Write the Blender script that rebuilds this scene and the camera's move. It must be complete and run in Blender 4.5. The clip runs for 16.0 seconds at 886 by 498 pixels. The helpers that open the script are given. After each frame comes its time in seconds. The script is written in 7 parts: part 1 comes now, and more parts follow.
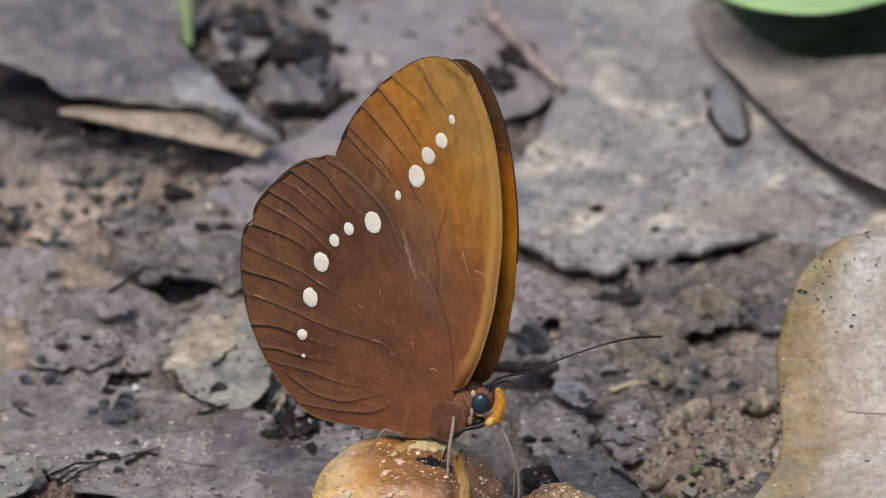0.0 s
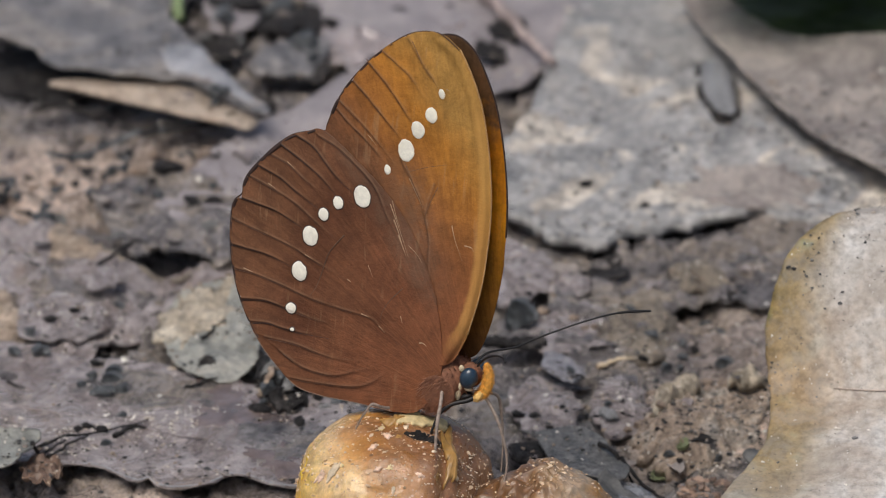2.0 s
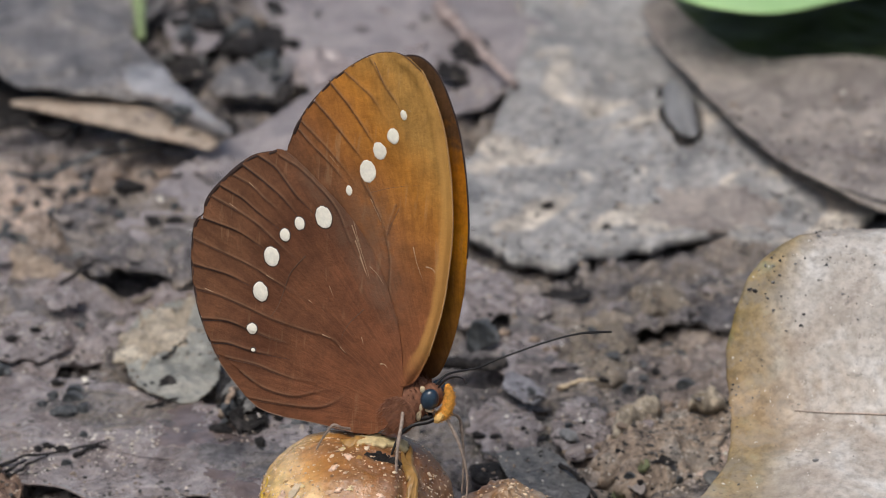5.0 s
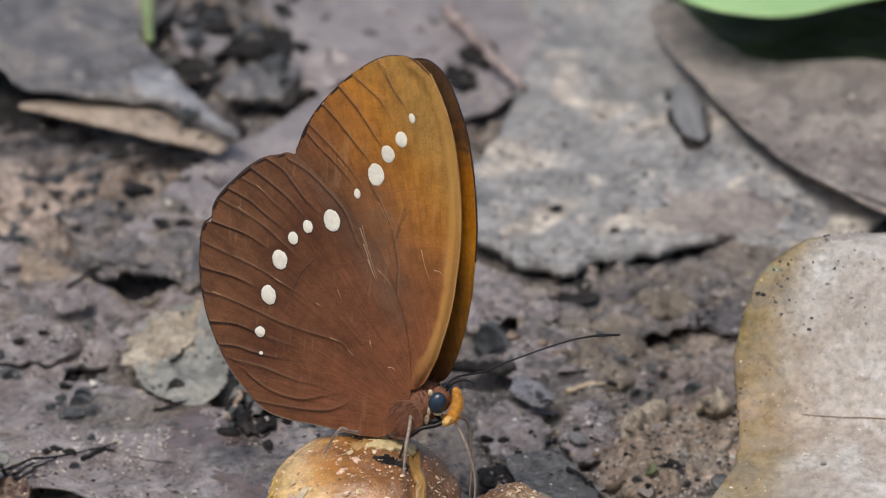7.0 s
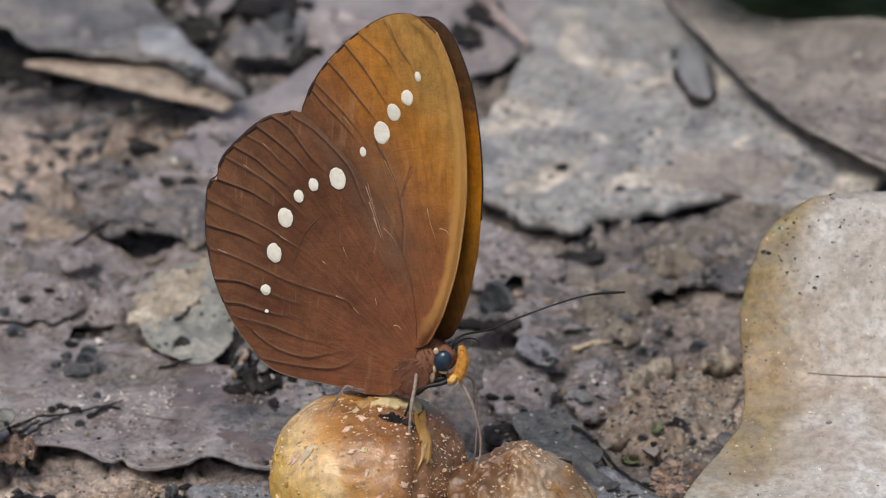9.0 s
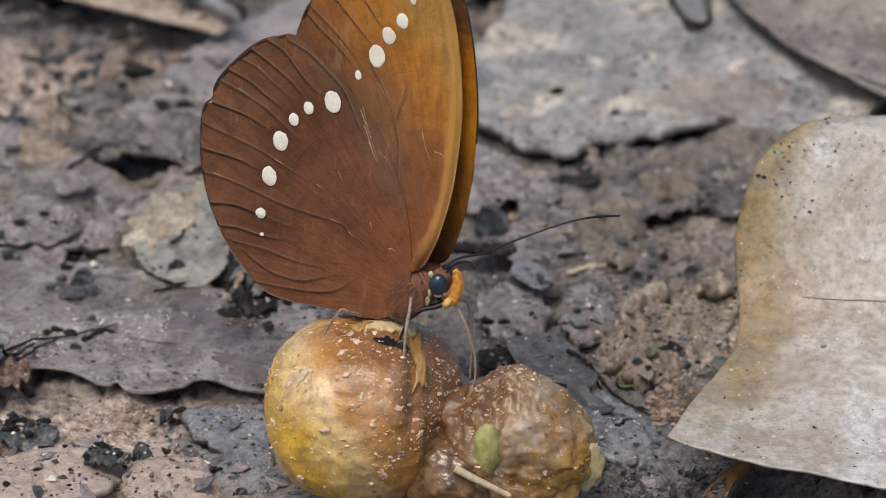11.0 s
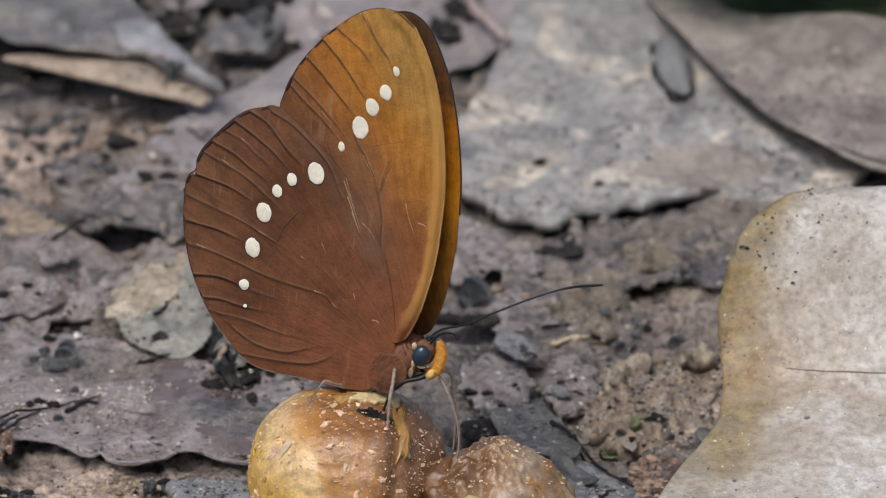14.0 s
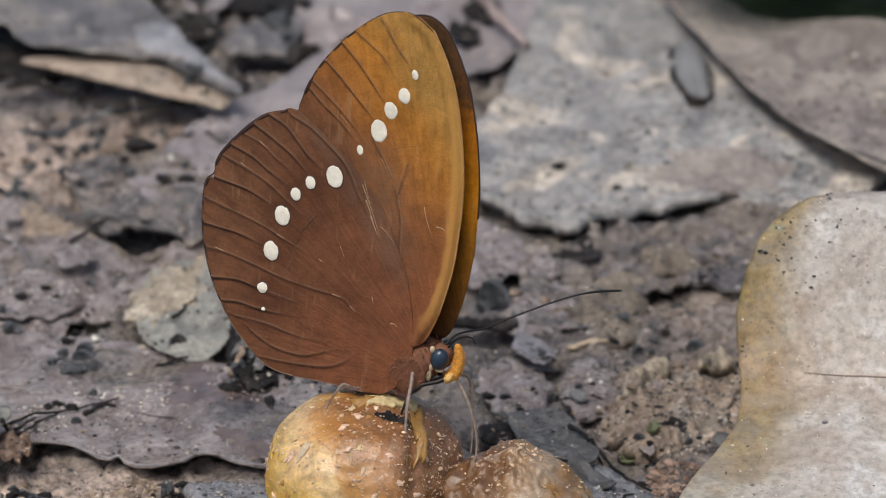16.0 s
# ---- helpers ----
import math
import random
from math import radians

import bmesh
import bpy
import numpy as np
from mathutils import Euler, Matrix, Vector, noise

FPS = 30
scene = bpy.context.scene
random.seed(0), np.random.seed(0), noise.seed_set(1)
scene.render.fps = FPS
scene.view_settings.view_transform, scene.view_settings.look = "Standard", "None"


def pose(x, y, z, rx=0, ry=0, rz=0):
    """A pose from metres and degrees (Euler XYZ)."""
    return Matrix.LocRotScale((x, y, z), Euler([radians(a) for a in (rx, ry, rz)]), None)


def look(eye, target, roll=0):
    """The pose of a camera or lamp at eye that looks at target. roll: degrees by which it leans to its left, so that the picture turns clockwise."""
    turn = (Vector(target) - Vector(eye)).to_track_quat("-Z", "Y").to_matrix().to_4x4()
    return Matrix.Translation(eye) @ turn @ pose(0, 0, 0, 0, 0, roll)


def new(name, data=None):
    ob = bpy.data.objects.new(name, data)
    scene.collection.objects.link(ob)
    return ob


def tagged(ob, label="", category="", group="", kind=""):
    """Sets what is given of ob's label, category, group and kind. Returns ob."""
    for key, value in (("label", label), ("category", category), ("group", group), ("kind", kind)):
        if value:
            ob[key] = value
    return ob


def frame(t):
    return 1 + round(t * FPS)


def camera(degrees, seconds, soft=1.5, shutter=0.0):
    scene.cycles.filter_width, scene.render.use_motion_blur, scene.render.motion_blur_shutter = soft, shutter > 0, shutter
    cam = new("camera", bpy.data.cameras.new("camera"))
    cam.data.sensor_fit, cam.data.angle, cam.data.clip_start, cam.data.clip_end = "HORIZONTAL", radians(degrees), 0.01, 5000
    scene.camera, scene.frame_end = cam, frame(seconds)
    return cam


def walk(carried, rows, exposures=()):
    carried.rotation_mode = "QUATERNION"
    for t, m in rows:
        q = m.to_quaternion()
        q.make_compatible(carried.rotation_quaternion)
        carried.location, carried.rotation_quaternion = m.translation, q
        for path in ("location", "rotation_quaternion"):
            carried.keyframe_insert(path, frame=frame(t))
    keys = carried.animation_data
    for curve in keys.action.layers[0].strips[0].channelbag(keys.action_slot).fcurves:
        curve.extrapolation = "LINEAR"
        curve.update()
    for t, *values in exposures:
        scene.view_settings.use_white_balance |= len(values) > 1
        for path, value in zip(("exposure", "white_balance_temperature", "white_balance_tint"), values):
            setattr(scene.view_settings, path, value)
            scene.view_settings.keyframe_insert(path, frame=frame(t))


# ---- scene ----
cam = camera(8.0, 16.0, soft=0.95)
cam.data.dof.use_dof = True
cam.data.dof.focus_distance = 0.672
cam.data.dof.aperture_fstop = 46.0
EYE_X, EYE_Y, EYE_Z = 0.005, -0.60751, 0.29938
# seconds, then the turn of the camera on its stand
TURNS = [
    (0.0, 66.996, 0.794, 0.084), (0.5, 66.791, 0.656, 0.151), (1.0, 66.756, 0.603, 0.148),
    (1.5, 66.776, 0.509, 0.202), (2.0, 66.766, 0.431, 0.132), (2.5, 66.783, 0.403, 0.114),
    (3.0, 66.783, 0.294, 0.104), (3.5, 66.814, 0.267, 0.065), (4.0, 66.843, 0.176, -0.016),
    (4.5, 66.926, 0.117, -0.117), (7.0, 66.986, 0.091, -0.023), (7.5, 66.946, 0.099, 0.009),
    (8.0, 66.874, 0.062, -0.014), (8.5, 66.814, 0.037, 0.012), (9.0, 66.608, 0.069, 0.042),
    (9.5, 66.446, 0.041, 0.103), (10.0, 66.000, 0.005, 0.006), (10.2, 65.914, -0.045, 0.026),
    (12.3, 65.954, 0.024, 0.031), (12.5, 66.000, 0.0, 0.0), (13.0, 66.227, -0.021, -0.026),
    (13.5, 66.461, -0.059, -0.157), (14.0, 66.562, -0.062, -0.114), (14.5, 66.593, -0.139, -0.001),
    (15.0, 66.672, -0.153, -0.039), (15.5, 66.773, -0.167, 0.004), (16.0, 66.594, -0.130, 0.096),
]
walk(cam, [(t, pose(EYE_X, EYE_Y, EYE_Z, rx, ry, rz)) for t, rx, ry, rz in TURNS])

# ---------------------------------------------------------------- light
scene.view_settings.exposure = 0.23
world = bpy.data.worlds.new("overcast_sky")
scene.world = world
world.use_nodes = True
wn = world.node_tree
sky = wn.nodes.new("ShaderNodeTexSky")
sky.sky_type = "NISHITA"
sky.sun_disc = False
sky.sun_elevation = radians(61)
sky.sun_rotation = radians(-151)
sky.air_density, sky.dust_density, sky.ozone_density = 0.9, 4.0, 0.6
wn.links.new(sky.outputs["Color"], wn.nodes["Background"].inputs["Color"])
wn.nodes["Background"].inputs["Strength"].default_value = 0.094
sun_data = bpy.data.lights.new("sun", "SUN")
sun_data.energy, sun_data.angle, sun_data.color = 1.5, radians(32), (1.0, 0.985, 0.945)
sun = new("sun", sun_data)
sun.matrix_world = look((-0.24, -0.40, 0.88), (0, 0.04, 0))

# ---------------------------------------------------------------- noise on arrays


def hash2(i, j, seed):
    h = np.sin(i * 127.1 + j * 311.7 + seed * 74.7) * 43758.5453
    return h - np.floor(h)


def vnoise(x, y, seed=0):
    """Smooth noise in -1..1 on arrays."""
    xi, yi = np.floor(x), np.floor(y)
    fx, fy = x - xi, y - yi
    fx, fy = fx * fx * fx * (fx * (fx * 6 - 15) + 10), fy * fy * fy * (fy * (fy * 6 - 15) + 10)
    a, b = hash2(xi, yi, seed), hash2(xi + 1, yi, seed)
    c, d = hash2(xi, yi + 1, seed), hash2(xi + 1, yi + 1, seed)
    return 2 * ((a * (1 - fx) + b * fx) * (1 - fy) + (c * (1 - fx) + d * fx) * fy) - 1


def fbm(x, y, size, octaves=4, seed=0, gain=0.5):
    total, amp = 0.0, 1.0
    for k in range(octaves):
        s = 2.03 ** k / size
        c, n = math.cos(k * 0.9 + seed), math.sin(k * 0.9 + seed)
        total = total + amp * vnoise((x * c - y * n) * s + 17.3 * k, (x * n + y * c) * s - 9.1 * k, seed + k)
        amp *= gain
    return total


def cells(x, y, size, seed=0):
    """Rounded lumps: 1 in a lump's middle, 0 in the joints."""
    u, v = x / size, y / size
    xi, yi = np.floor(u), np.floor(v)
    best = np.full(np.shape(u), 9.0)
    second = np.full(np.shape(u), 9.0)
    for di in (-1, 0, 1):
        for dj in (-1, 0, 1):
            px = xi + di + hash2(xi + di, yi + dj, seed)
            py = yi + dj + hash2(xi + di, yi + dj, seed + 5)
            d = np.hypot(u - px, v - py)
            second = np.minimum(second, np.maximum(best, d))
            best = np.minimum(best, d)
    c = np.clip((second - best) * 1.25, 0, 1)
    return c * (2 - c)


def smooth(a, b, x):
    t = np.clip((x - a) / (b - a), 0, 1)
    return t * t * (3 - 2 * t)


def ground_height(x, y):
    """Height of the mud in millimetres, over x and y in millimetres."""
    x, y = np.asarray(x, float), np.asarray(y, float)
    near = smooth(420, 200, np.hypot(x, y - 80))
    crumbly = smooth(-0.1, 0.55, fbm(x, y, 26, 2, 11) + 0.55 * smooth(-15, -40, x) * smooth(85, 100, y) + 0.5 * smooth(15, 0, y)
                     + 0.6 * smooth(145, 155, y) * smooth(-26, -18, x))
    for cx, cy, rx, ry in ((31, 45, 9, 9), (-33, 8, 24, 15), (-42, 84, 18, 13)):
        crumbly = crumbly * (1 - 0.85 * np.exp(-((x - cx) / rx) ** 4 - ((y - cy) / ry) ** 4))
    h = 1.1 * fbm(x, y, 30, 2, 3) + 0.75 * fbm(x, y * 0.8, 9, 4, 5)
    h = h + crumbly * (2.2 * (cells(x + 1.5 * fbm(x, y, 6, 2, 8), y, 5.0, 2) - 0.6) + 1.0 * (cells(x + 0.5 * fbm(x, y, 2, 2, 18), y, 2.1, 7) - 0.5))
    h = h + 0.22 * fbm(x, y, 1.7, 3, 9, 0.6)
    calm = 1 - 0.8 * np.exp(-((x + 33) / 24) ** 4 - ((y - 8) / 15) ** 4) - 0.6 * np.exp(-((x - 31) / 9) ** 4 - ((y - 45) / 9) ** 4)
    h = h * (0.45 + 0.55 * calm)
    # drying cracks and torn layers
    for size, seed, deep in ((17, 61, 1.3), (9, 67, 0.8)):
        h = h - calm * deep * smooth(0.10, 0.0, np.abs(fbm(x * 0.75, y * 1.2, size, 3, seed)))
    h = h + calm * 0.9 * smooth(-0.09, 0.09, fbm(x * 0.8, y * 1.3, 13, 3, 71, 0.4)) - 0.45
    h = h + calm * 0.6 * smooth(-0.12, 0.12, fbm(x, y * 1.4, 6, 3, 83, 0.4)) + 0.4 * smooth(-0.12, 0.12, fbm(x * 1.3, y, 3.5, 3, 89, 0.4)) - 0.5
    # hollows: below the torn leaf edge, behind the dry strip, under the litter at the back
    for cx, cy, rx, ry, deep in ((-30.8, 85.0, 6.0, 4.0, 9), (-52, 148, 9, 5.5, 13), (9, 60.5, 5.0, 1.6, 4.5), (10.6, 32.0, 2.2, 1.9, 5.5), (36, 2, 7, 5, 5), (21.0, 29.5, 3.5, 0.8, 2.0), (-26.0, 92, 2.0, 2.0, 3.5), (-32, 99, 2.4, 2.4, 3.0),
                                 (-16, 152, 5, 5, 3), (60, 174, 23, 19, 24), (30, 72.0, 4, 1.3, 1.6), (-16, 45, 4, 4, 1.5)):
        h = h - deep * np.exp(-((x - cx) / rx) ** 2 - ((y - cy) / ry) ** 2)
    # swellings
    for cx, cy, rx, ry, tall in ((31, 44, 8, 8, 1.6), (-42, 86, 17, 11, 2.6), (-27, 82, 7, 5, 1.2), (22, 66, 9, 6, 1.2), (28, 80, 8, 3, 1.0), (22, 92, 11, 3.5, 1.0)):
        h = h + tall * np.exp(-((x - cx) / rx) ** 2 - ((y - cy) / ry) ** 2)
    flat = np.exp(-((x + 3) / 13) ** 2 - ((y + 1) / 12) ** 2)
    return near * (h - 0.4) * (1 - 0.85 * flat) - 0.3


# ---------------------------------------------------------------- mesh helpers
MM = 0.001


def mesh_of(name, verts, faces, material, smooth_faces=True):
    """A mesh from coordinates in millimetres."""
    me = bpy.data.meshes.new(name)
    v = np.asarray(verts, float) * MM
    me.from_pydata(v.tolist(), [], faces if isinstance(faces, list) else faces.tolist())
    if material:
        me.materials.append(material)
    if smooth_faces:
        me.polygons.foreach_set("use_smooth", np.ones(len(me.polygons), bool))
    me.update()
    return me


def part(name, verts, faces, material, parent, label="", smooth_faces=True, kind=""):
    ob = new(name, mesh_of(name, verts, faces, material, smooth_faces))
    ob.parent = parent
    return tagged(ob, label=label, kind=kind)


def thing(name, verts, faces, material, label, category, group="", kind="", at=None, smooth_faces=True):
    v = np.asarray(verts, float)
    c = np.array(at if at is not None else (v[:, 0].mean(), v[:, 1].mean(), v[:, 2].min()))
    ob = new(name, mesh_of(name, v - c, faces, material, smooth_faces))
    ob.location = c * MM
    return tagged(ob, label=label, category=category, group=group, kind=kind)


def spline(points, count, closed=True):
    """A smooth line through a few points."""
    p = np.asarray(points, float)
    n = len(p)
    t = np.linspace(0, n if closed else n - 1, count, endpoint=not closed)
    i = np.floor(t).astype(int)
    if not closed:
        i = np.minimum(i, n - 2)
    f = (t - i)[:, None]

    def get(k):
        return p[k % n] if closed else p[np.clip(k, 0, n - 1)]
    a, b, c, d = get(i - 1), get(i), get(i + 1), get(i + 2)
    return 0.5 * (2 * b + (c - a) * f + (2 * a - 5 * b + 4 * c - d) * f * f + (3 * b - a - 3 * c + d) * f ** 3)


def fan(line, centre, rings):
    """Points and quads of a sheet between a closed line and a middle point. Returns x, y, the share of the way out, faces."""
    n = len(line)
    rs = np.linspace(0, 1, rings + 1)[1:] ** 0.8
    pts = [np.array([centre])] + [centre + (line - centre) * r for r in rs]
    share = np.concatenate([[0.0]] + [np.full(n, r) for r in rs])
    faces = [(0, 1 + k, 1 + (k + 1) % n) for k in range(n)]
    for r in range(rings - 1):
        a, b = 1 + r * n, 1 + (r + 1) * n
        faces += [(a + k, b + k, b + (k + 1) % n, a + (k + 1) % n) for k in range(n)]
    return np.concatenate(pts), share, faces


def shell(top, bottom, faces, n):
    """Closes a sheet whose last n points are its rim."""
    m = len(top)
    both = list(faces) + [tuple(m + k for k in reversed(f)) for f in faces]
    a = m - n
    both += [(a + k, m + a + k, m + a + (k + 1) % n, a + (k + 1) % n) for k in range(n)]
    return np.concatenate([top, bottom]), both


def tube(path, radii, sides=8):
    """A round, tapered rod along a path of points."""
    p = np.asarray(path, float)
    r = np.broadcast_to(np.asarray(radii, float), (len(p),))
    d = np.gradient(p, axis=0)
    d /= np.linalg.norm(d, axis=1)[:, None] + 1e-9
    ref = np.array([0.13, 0.21, 0.97]) if abs(d[:, 2]).mean() < 0.8 else np.array([0.95, 0.2, 0.1])
    u = np.cross(d, ref)
    u /= np.linalg.norm(u, axis=1)[:, None] + 1e-9
    w = np.cross(d, u)
    an = np.arange(sides) * 2 * math.pi / sides
    v = (p[:, None] + r[:, None, None] * (np.cos(an)[None, :, None] * u[:, None] + np.sin(an)[None, :, None] * w[:, None])).reshape(-1, 3)
    f = []
    for k in range(len(p) - 1):
        a, b = k * sides, (k + 1) * sides
        f += [(a + s, a + (s + 1) % sides, b + (s + 1) % sides, b + s) for s in range(sides)]
    f += [tuple(reversed(range(sides))), tuple((len(p) - 1) * sides + s for s in range(sides))]
    return v, f


def ball(rx, ry, rz, segs=24, rings=16):
    th = np.linspace(0, math.pi, rings + 1)[1:-1]
    ph = np.arange(segs) * 2 * math.pi / segs
    v = [(0, 0, 1)] + [(math.sin(a) * math.cos(b), math.sin(a) * math.sin(b), math.cos(a)) for a in th for b in ph] + [(0, 0, -1)]
    v = np.array(v)
    f = [(0, 1 + k, 1 + (k + 1) % segs) for k in range(segs)]
    for r in range(rings - 2):
        a, b = 1 + r * segs, 1 + (r + 1) * segs
        f += [(a + k, b + k, b + (k + 1) % segs, a + (k + 1) % segs) for k in range(segs)]
    e, a = len(v) - 1, 1 + (rings - 2) * segs
    f += [(e, a + (k + 1) % segs, a + k) for k in range(segs)]
    return v * (rx, ry, rz), f


def lump_noise(v, size, seed):
    """Soft noise at points of space."""
    off = Vector((seed * 7.31, seed * -3.17, seed * 1.93))
    return np.array([noise.fractal(Vector(q) / size + off, 0.9, 2.0, 3) for q in np.asarray(v, float).tolist()]) * 1.3


# ---------------------------------------------------------------- materials


def nodes_of(name):
    m = bpy.data.materials.new(name)
    m.use_nodes = True
    return m, m.node_tree, m.node_tree.nodes["Principled BSDF"]


class Web:
    """Short hand for wiring nodes."""

    def __init__(self, tree):
        self.t = tree
        self.co = tree.nodes.new("ShaderNodeTexCoord").outputs["Object"]

    def noise(self, size_mm, detail=4.0, rough=0.55, distort=0.0, co=None):
        n = self.t.nodes.new("ShaderNodeTexNoise")
        n.inputs["Scale"].default_value = 1000.0 / size_mm
        n.inputs["Detail"].default_value = detail
        n.inputs["Roughness"].default_value = rough
        n.inputs["Distortion"].default_value = distort
        self.t.links.new(co or self.co, n.inputs["Vector"])
        return n.outputs["Fac"]

    def cell(self, size_mm, co=None, feature="F1"):
        n = self.t.nodes.new("ShaderNodeTexVoronoi")
        n.feature = feature
        n.inputs["Scale"].default_value = 1000.0 / size_mm
        self.t.links.new(co or self.co, n.inputs["Vector"])
        return n.outputs["Distance"]

    def ramp(self, fac, stops):
        n = self.t.nodes.new("ShaderNodeValToRGB")
        e = n.color_ramp.elements
        while len(e) < len(stops):
            e.new(0.5)
        for k, (p, c) in enumerate(stops):
            e[k].position = p
            e[k].color = (*c, 1) if isinstance(c, tuple) else (c, c, c, 1)
        self.t.links.new(fac, n.inputs["Fac"])
        return n.outputs["Color"]

    def mix(self, fac, a, b, mode="MIX"):
        n = self.t.nodes.new("ShaderNodeMix")
        n.data_type, n.blend_type = "RGBA", mode
        for sock, v in ((n.inputs[0], fac), (n.inputs[6], a), (n.inputs[7], b)):
            if isinstance(v, (int, float)):
                sock.default_value = v if sock.type == "VALUE" else (v, v, v, 1)
            elif isinstance(v, tuple):
                sock.default_value = (*v, 1)
            else:
                self.t.links.new(v, sock)
        return n.outputs[2]

    def math(self, op, a, b=0.0, c=0.0):
        n = self.t.nodes.new("ShaderNodeMath")
        n.operation = op
        for sock, v in zip(n.inputs, (a, b, c)):
            if isinstance(v, (int, float)):
                sock.default_value = v
            else:
                self.t.links.new(v, sock)
        return n.outputs[0]

    def axis(self, k):
        n = self.t.nodes.new("ShaderNodeSeparateXYZ")
        self.t.links.new(self.co, n.inputs[0])
        return n.outputs[k]

    def bump(self, shader, height, mm, strength=1.0):
        n = self.t.nodes.new("ShaderNodeBump")
        n.inputs["Distance"].default_value = mm * MM
        n.inputs["Strength"].default_value = strength
        self.t.links.new(height, n.inputs["Height"])
        self.t.links.new(n.outputs["Normal"], shader.inputs["Normal"])
        self.t.links.new(n.outputs["Normal"], shader.inputs["Coat Normal"])

    def put(self, value, socket):
        if isinstance(value, (int, float)):
            socket.default_value = value
        else:
            self.t.links.new(value, socket)


def litter_material(name, stops, patch=9.0, specks=0.5, dirt=(0.035, 0.03, 0.028), dirt_share=0.5, rough=(0.35, 0.7), relief=0.25, grain=0.8, soils=False, contrast=1.0, black_share=1.0, coat=0.0, gloss=0.5):
    """Wet earth or a dead leaf: broad patches, fine mottling, mud smears, dirt and pale specks."""
    m, tree, sh = nodes_of(name)
    w = Web(tree)
    broad = w.noise(patch, 6, 0.62, 0.8)
    base = w.ramp(broad, [(0.5 + (p - 0.5) * 0.6, c) for p, c in stops])
    if soils:
        for key, colours in (("tan_soil", ((0.62, 0.47, 0.375), (0.80, 0.645, 0.53))), ("blue_soil", ((0.19, 0.20, 0.21), (0.34, 0.35, 0.36)))):
            at = tree.nodes.new("ShaderNodeAttribute")
            at.attribute_name = key
            f = w.math("MULTIPLY", at.outputs["Fac"], w.ramp(w.noise(7, 5, 0.65), [(0.34, 0.7), (0.46, 1.0)]))
            base = w.mix(f, base, w.ramp(w.noise(4.0, 5, 0.65), [(0.35, colours[0]), (0.65, colours[1])]))
    fine = w.noise(grain, 6, 0.7)
    lo, hi = 1 - 0.58 * contrast, 1 + 0.5 * contrast
    base = w.mix(1.0, base, w.ramp(fine, [(0.36, lo), (0.5, 1.0), (0.64, hi)]), "MULTIPLY")
    smear = w.noise(patch * 0.45, 6, 0.72, 1.4)
    base = w.mix(1.0, base, w.ramp(smear, [(0.36, 1 - 0.4 * contrast), (0.5, 1.0), (0.63, 1 + 0.35 * contrast)]), "MULTIPLY")
    mid = w.noise(patch * 0.3, 7, 0.74, 1.0)
    base = w.mix(w.ramp(mid, [(0.72 - 0.25 * dirt_share, 0.0), (0.84 - 0.22 * dirt_share, 0.85)]), base, dirt)
    dots = w.ramp(w.cell(1.1), [(0.06, 1.0), (0.13, 0.0)])
    keep = w.ramp(w.noise(5.0, 3), [(0.58 - 0.2 * specks, 0.0), (0.66 - 0.1 * specks, 0.9)])
    base = w.mix(w.math("MULTIPLY", dots, keep), base, (0.42, 0.38, 0.33))
    black = w.ramp(w.noise(0.9, 4, 0.75), [(0.63, 0.0), (0.70, 0.9)])
    base = w.mix(w.math("MULTIPLY", black, w.ramp(w.noise(6.0, 3), [(0.46, 0.0), (0.6, 0.9 * black_share)])), base, (0.025, 0.022, 0.022))
    w.put(base, sh.inputs["Base Color"])
    sh.inputs["Specular IOR Level"].default_value = gloss
    sh.inputs["Coat Weight"].default_value = coat
    sh.inputs["Coat Roughness"].default_value = 0.12
    w.put(w.ramp(smear, [(0.4, rough[0]), (0.6, rough[1])]), sh.inputs["Roughness"])
    if coat:
        w.put(w.ramp(w.noise(patch * 0.5, 5, 0.65, 0.6), [(0.42, 0.0), (0.58, min(1.0, coat * 3.0))]), sh.inputs["Coat Weight"])
    w.bump(sh, w.math("ADD", w.math("ADD", w.math("MULTIPLY", fine, 0.45), w.math("MULTIPLY", mid, 3.0)), w.math("MULTIPLY", smear, 2.0)), relief)
    return m


MUD = litter_material("wet_mud", [(0.30, (0.125, 0.112, 0.112)), (0.45, (0.24, 0.216, 0.212)), (0.58, (0.32, 0.268, 0.222)), (0.72, (0.19, 0.17, 0.164))],
                      patch=16, specks=0.6, dirt_share=0.62, relief=0.6, rough=(0.13, 0.46), soils=True, contrast=0.78, coat=0.25)
LEAF_MAUVE = litter_material("muddy_mauve_leaf", [(0.26, (0.20, 0.155, 0.142)), (0.44, (0.36, 0.308, 0.298)), (0.58, (0.44, 0.388, 0.382)), (0.74, (0.32, 0.255, 0.222))],
                             patch=13, specks=0.5, dirt_share=0.28, relief=0.45, rough=(0.14, 0.38), contrast=0.4, coat=0.25)
LEAF_ROSE = litter_material("smooth_rose_grey_leaf", [(0.3, (0.265, 0.235, 0.236)), (0.5, (0.33, 0.294, 0.295)), (0.7, (0.375, 0.333, 0.322))],
                            patch=12, specks=0.1, dirt_share=-0.1, relief=0.15, rough=(0.4, 0.6), contrast=0.35, black_share=0.4)
LEAF_LILAC = litter_material("lilac_grey_leaf", [(0.3, (0.21, 0.20, 0.212)), (0.5, (0.29, 0.277, 0.295)), (0.7, (0.34, 0.335, 0.36))],
                             patch=5, specks=0.2, dirt_share=0.2, relief=0.15, rough=(0.25, 0.45), contrast=0.4)
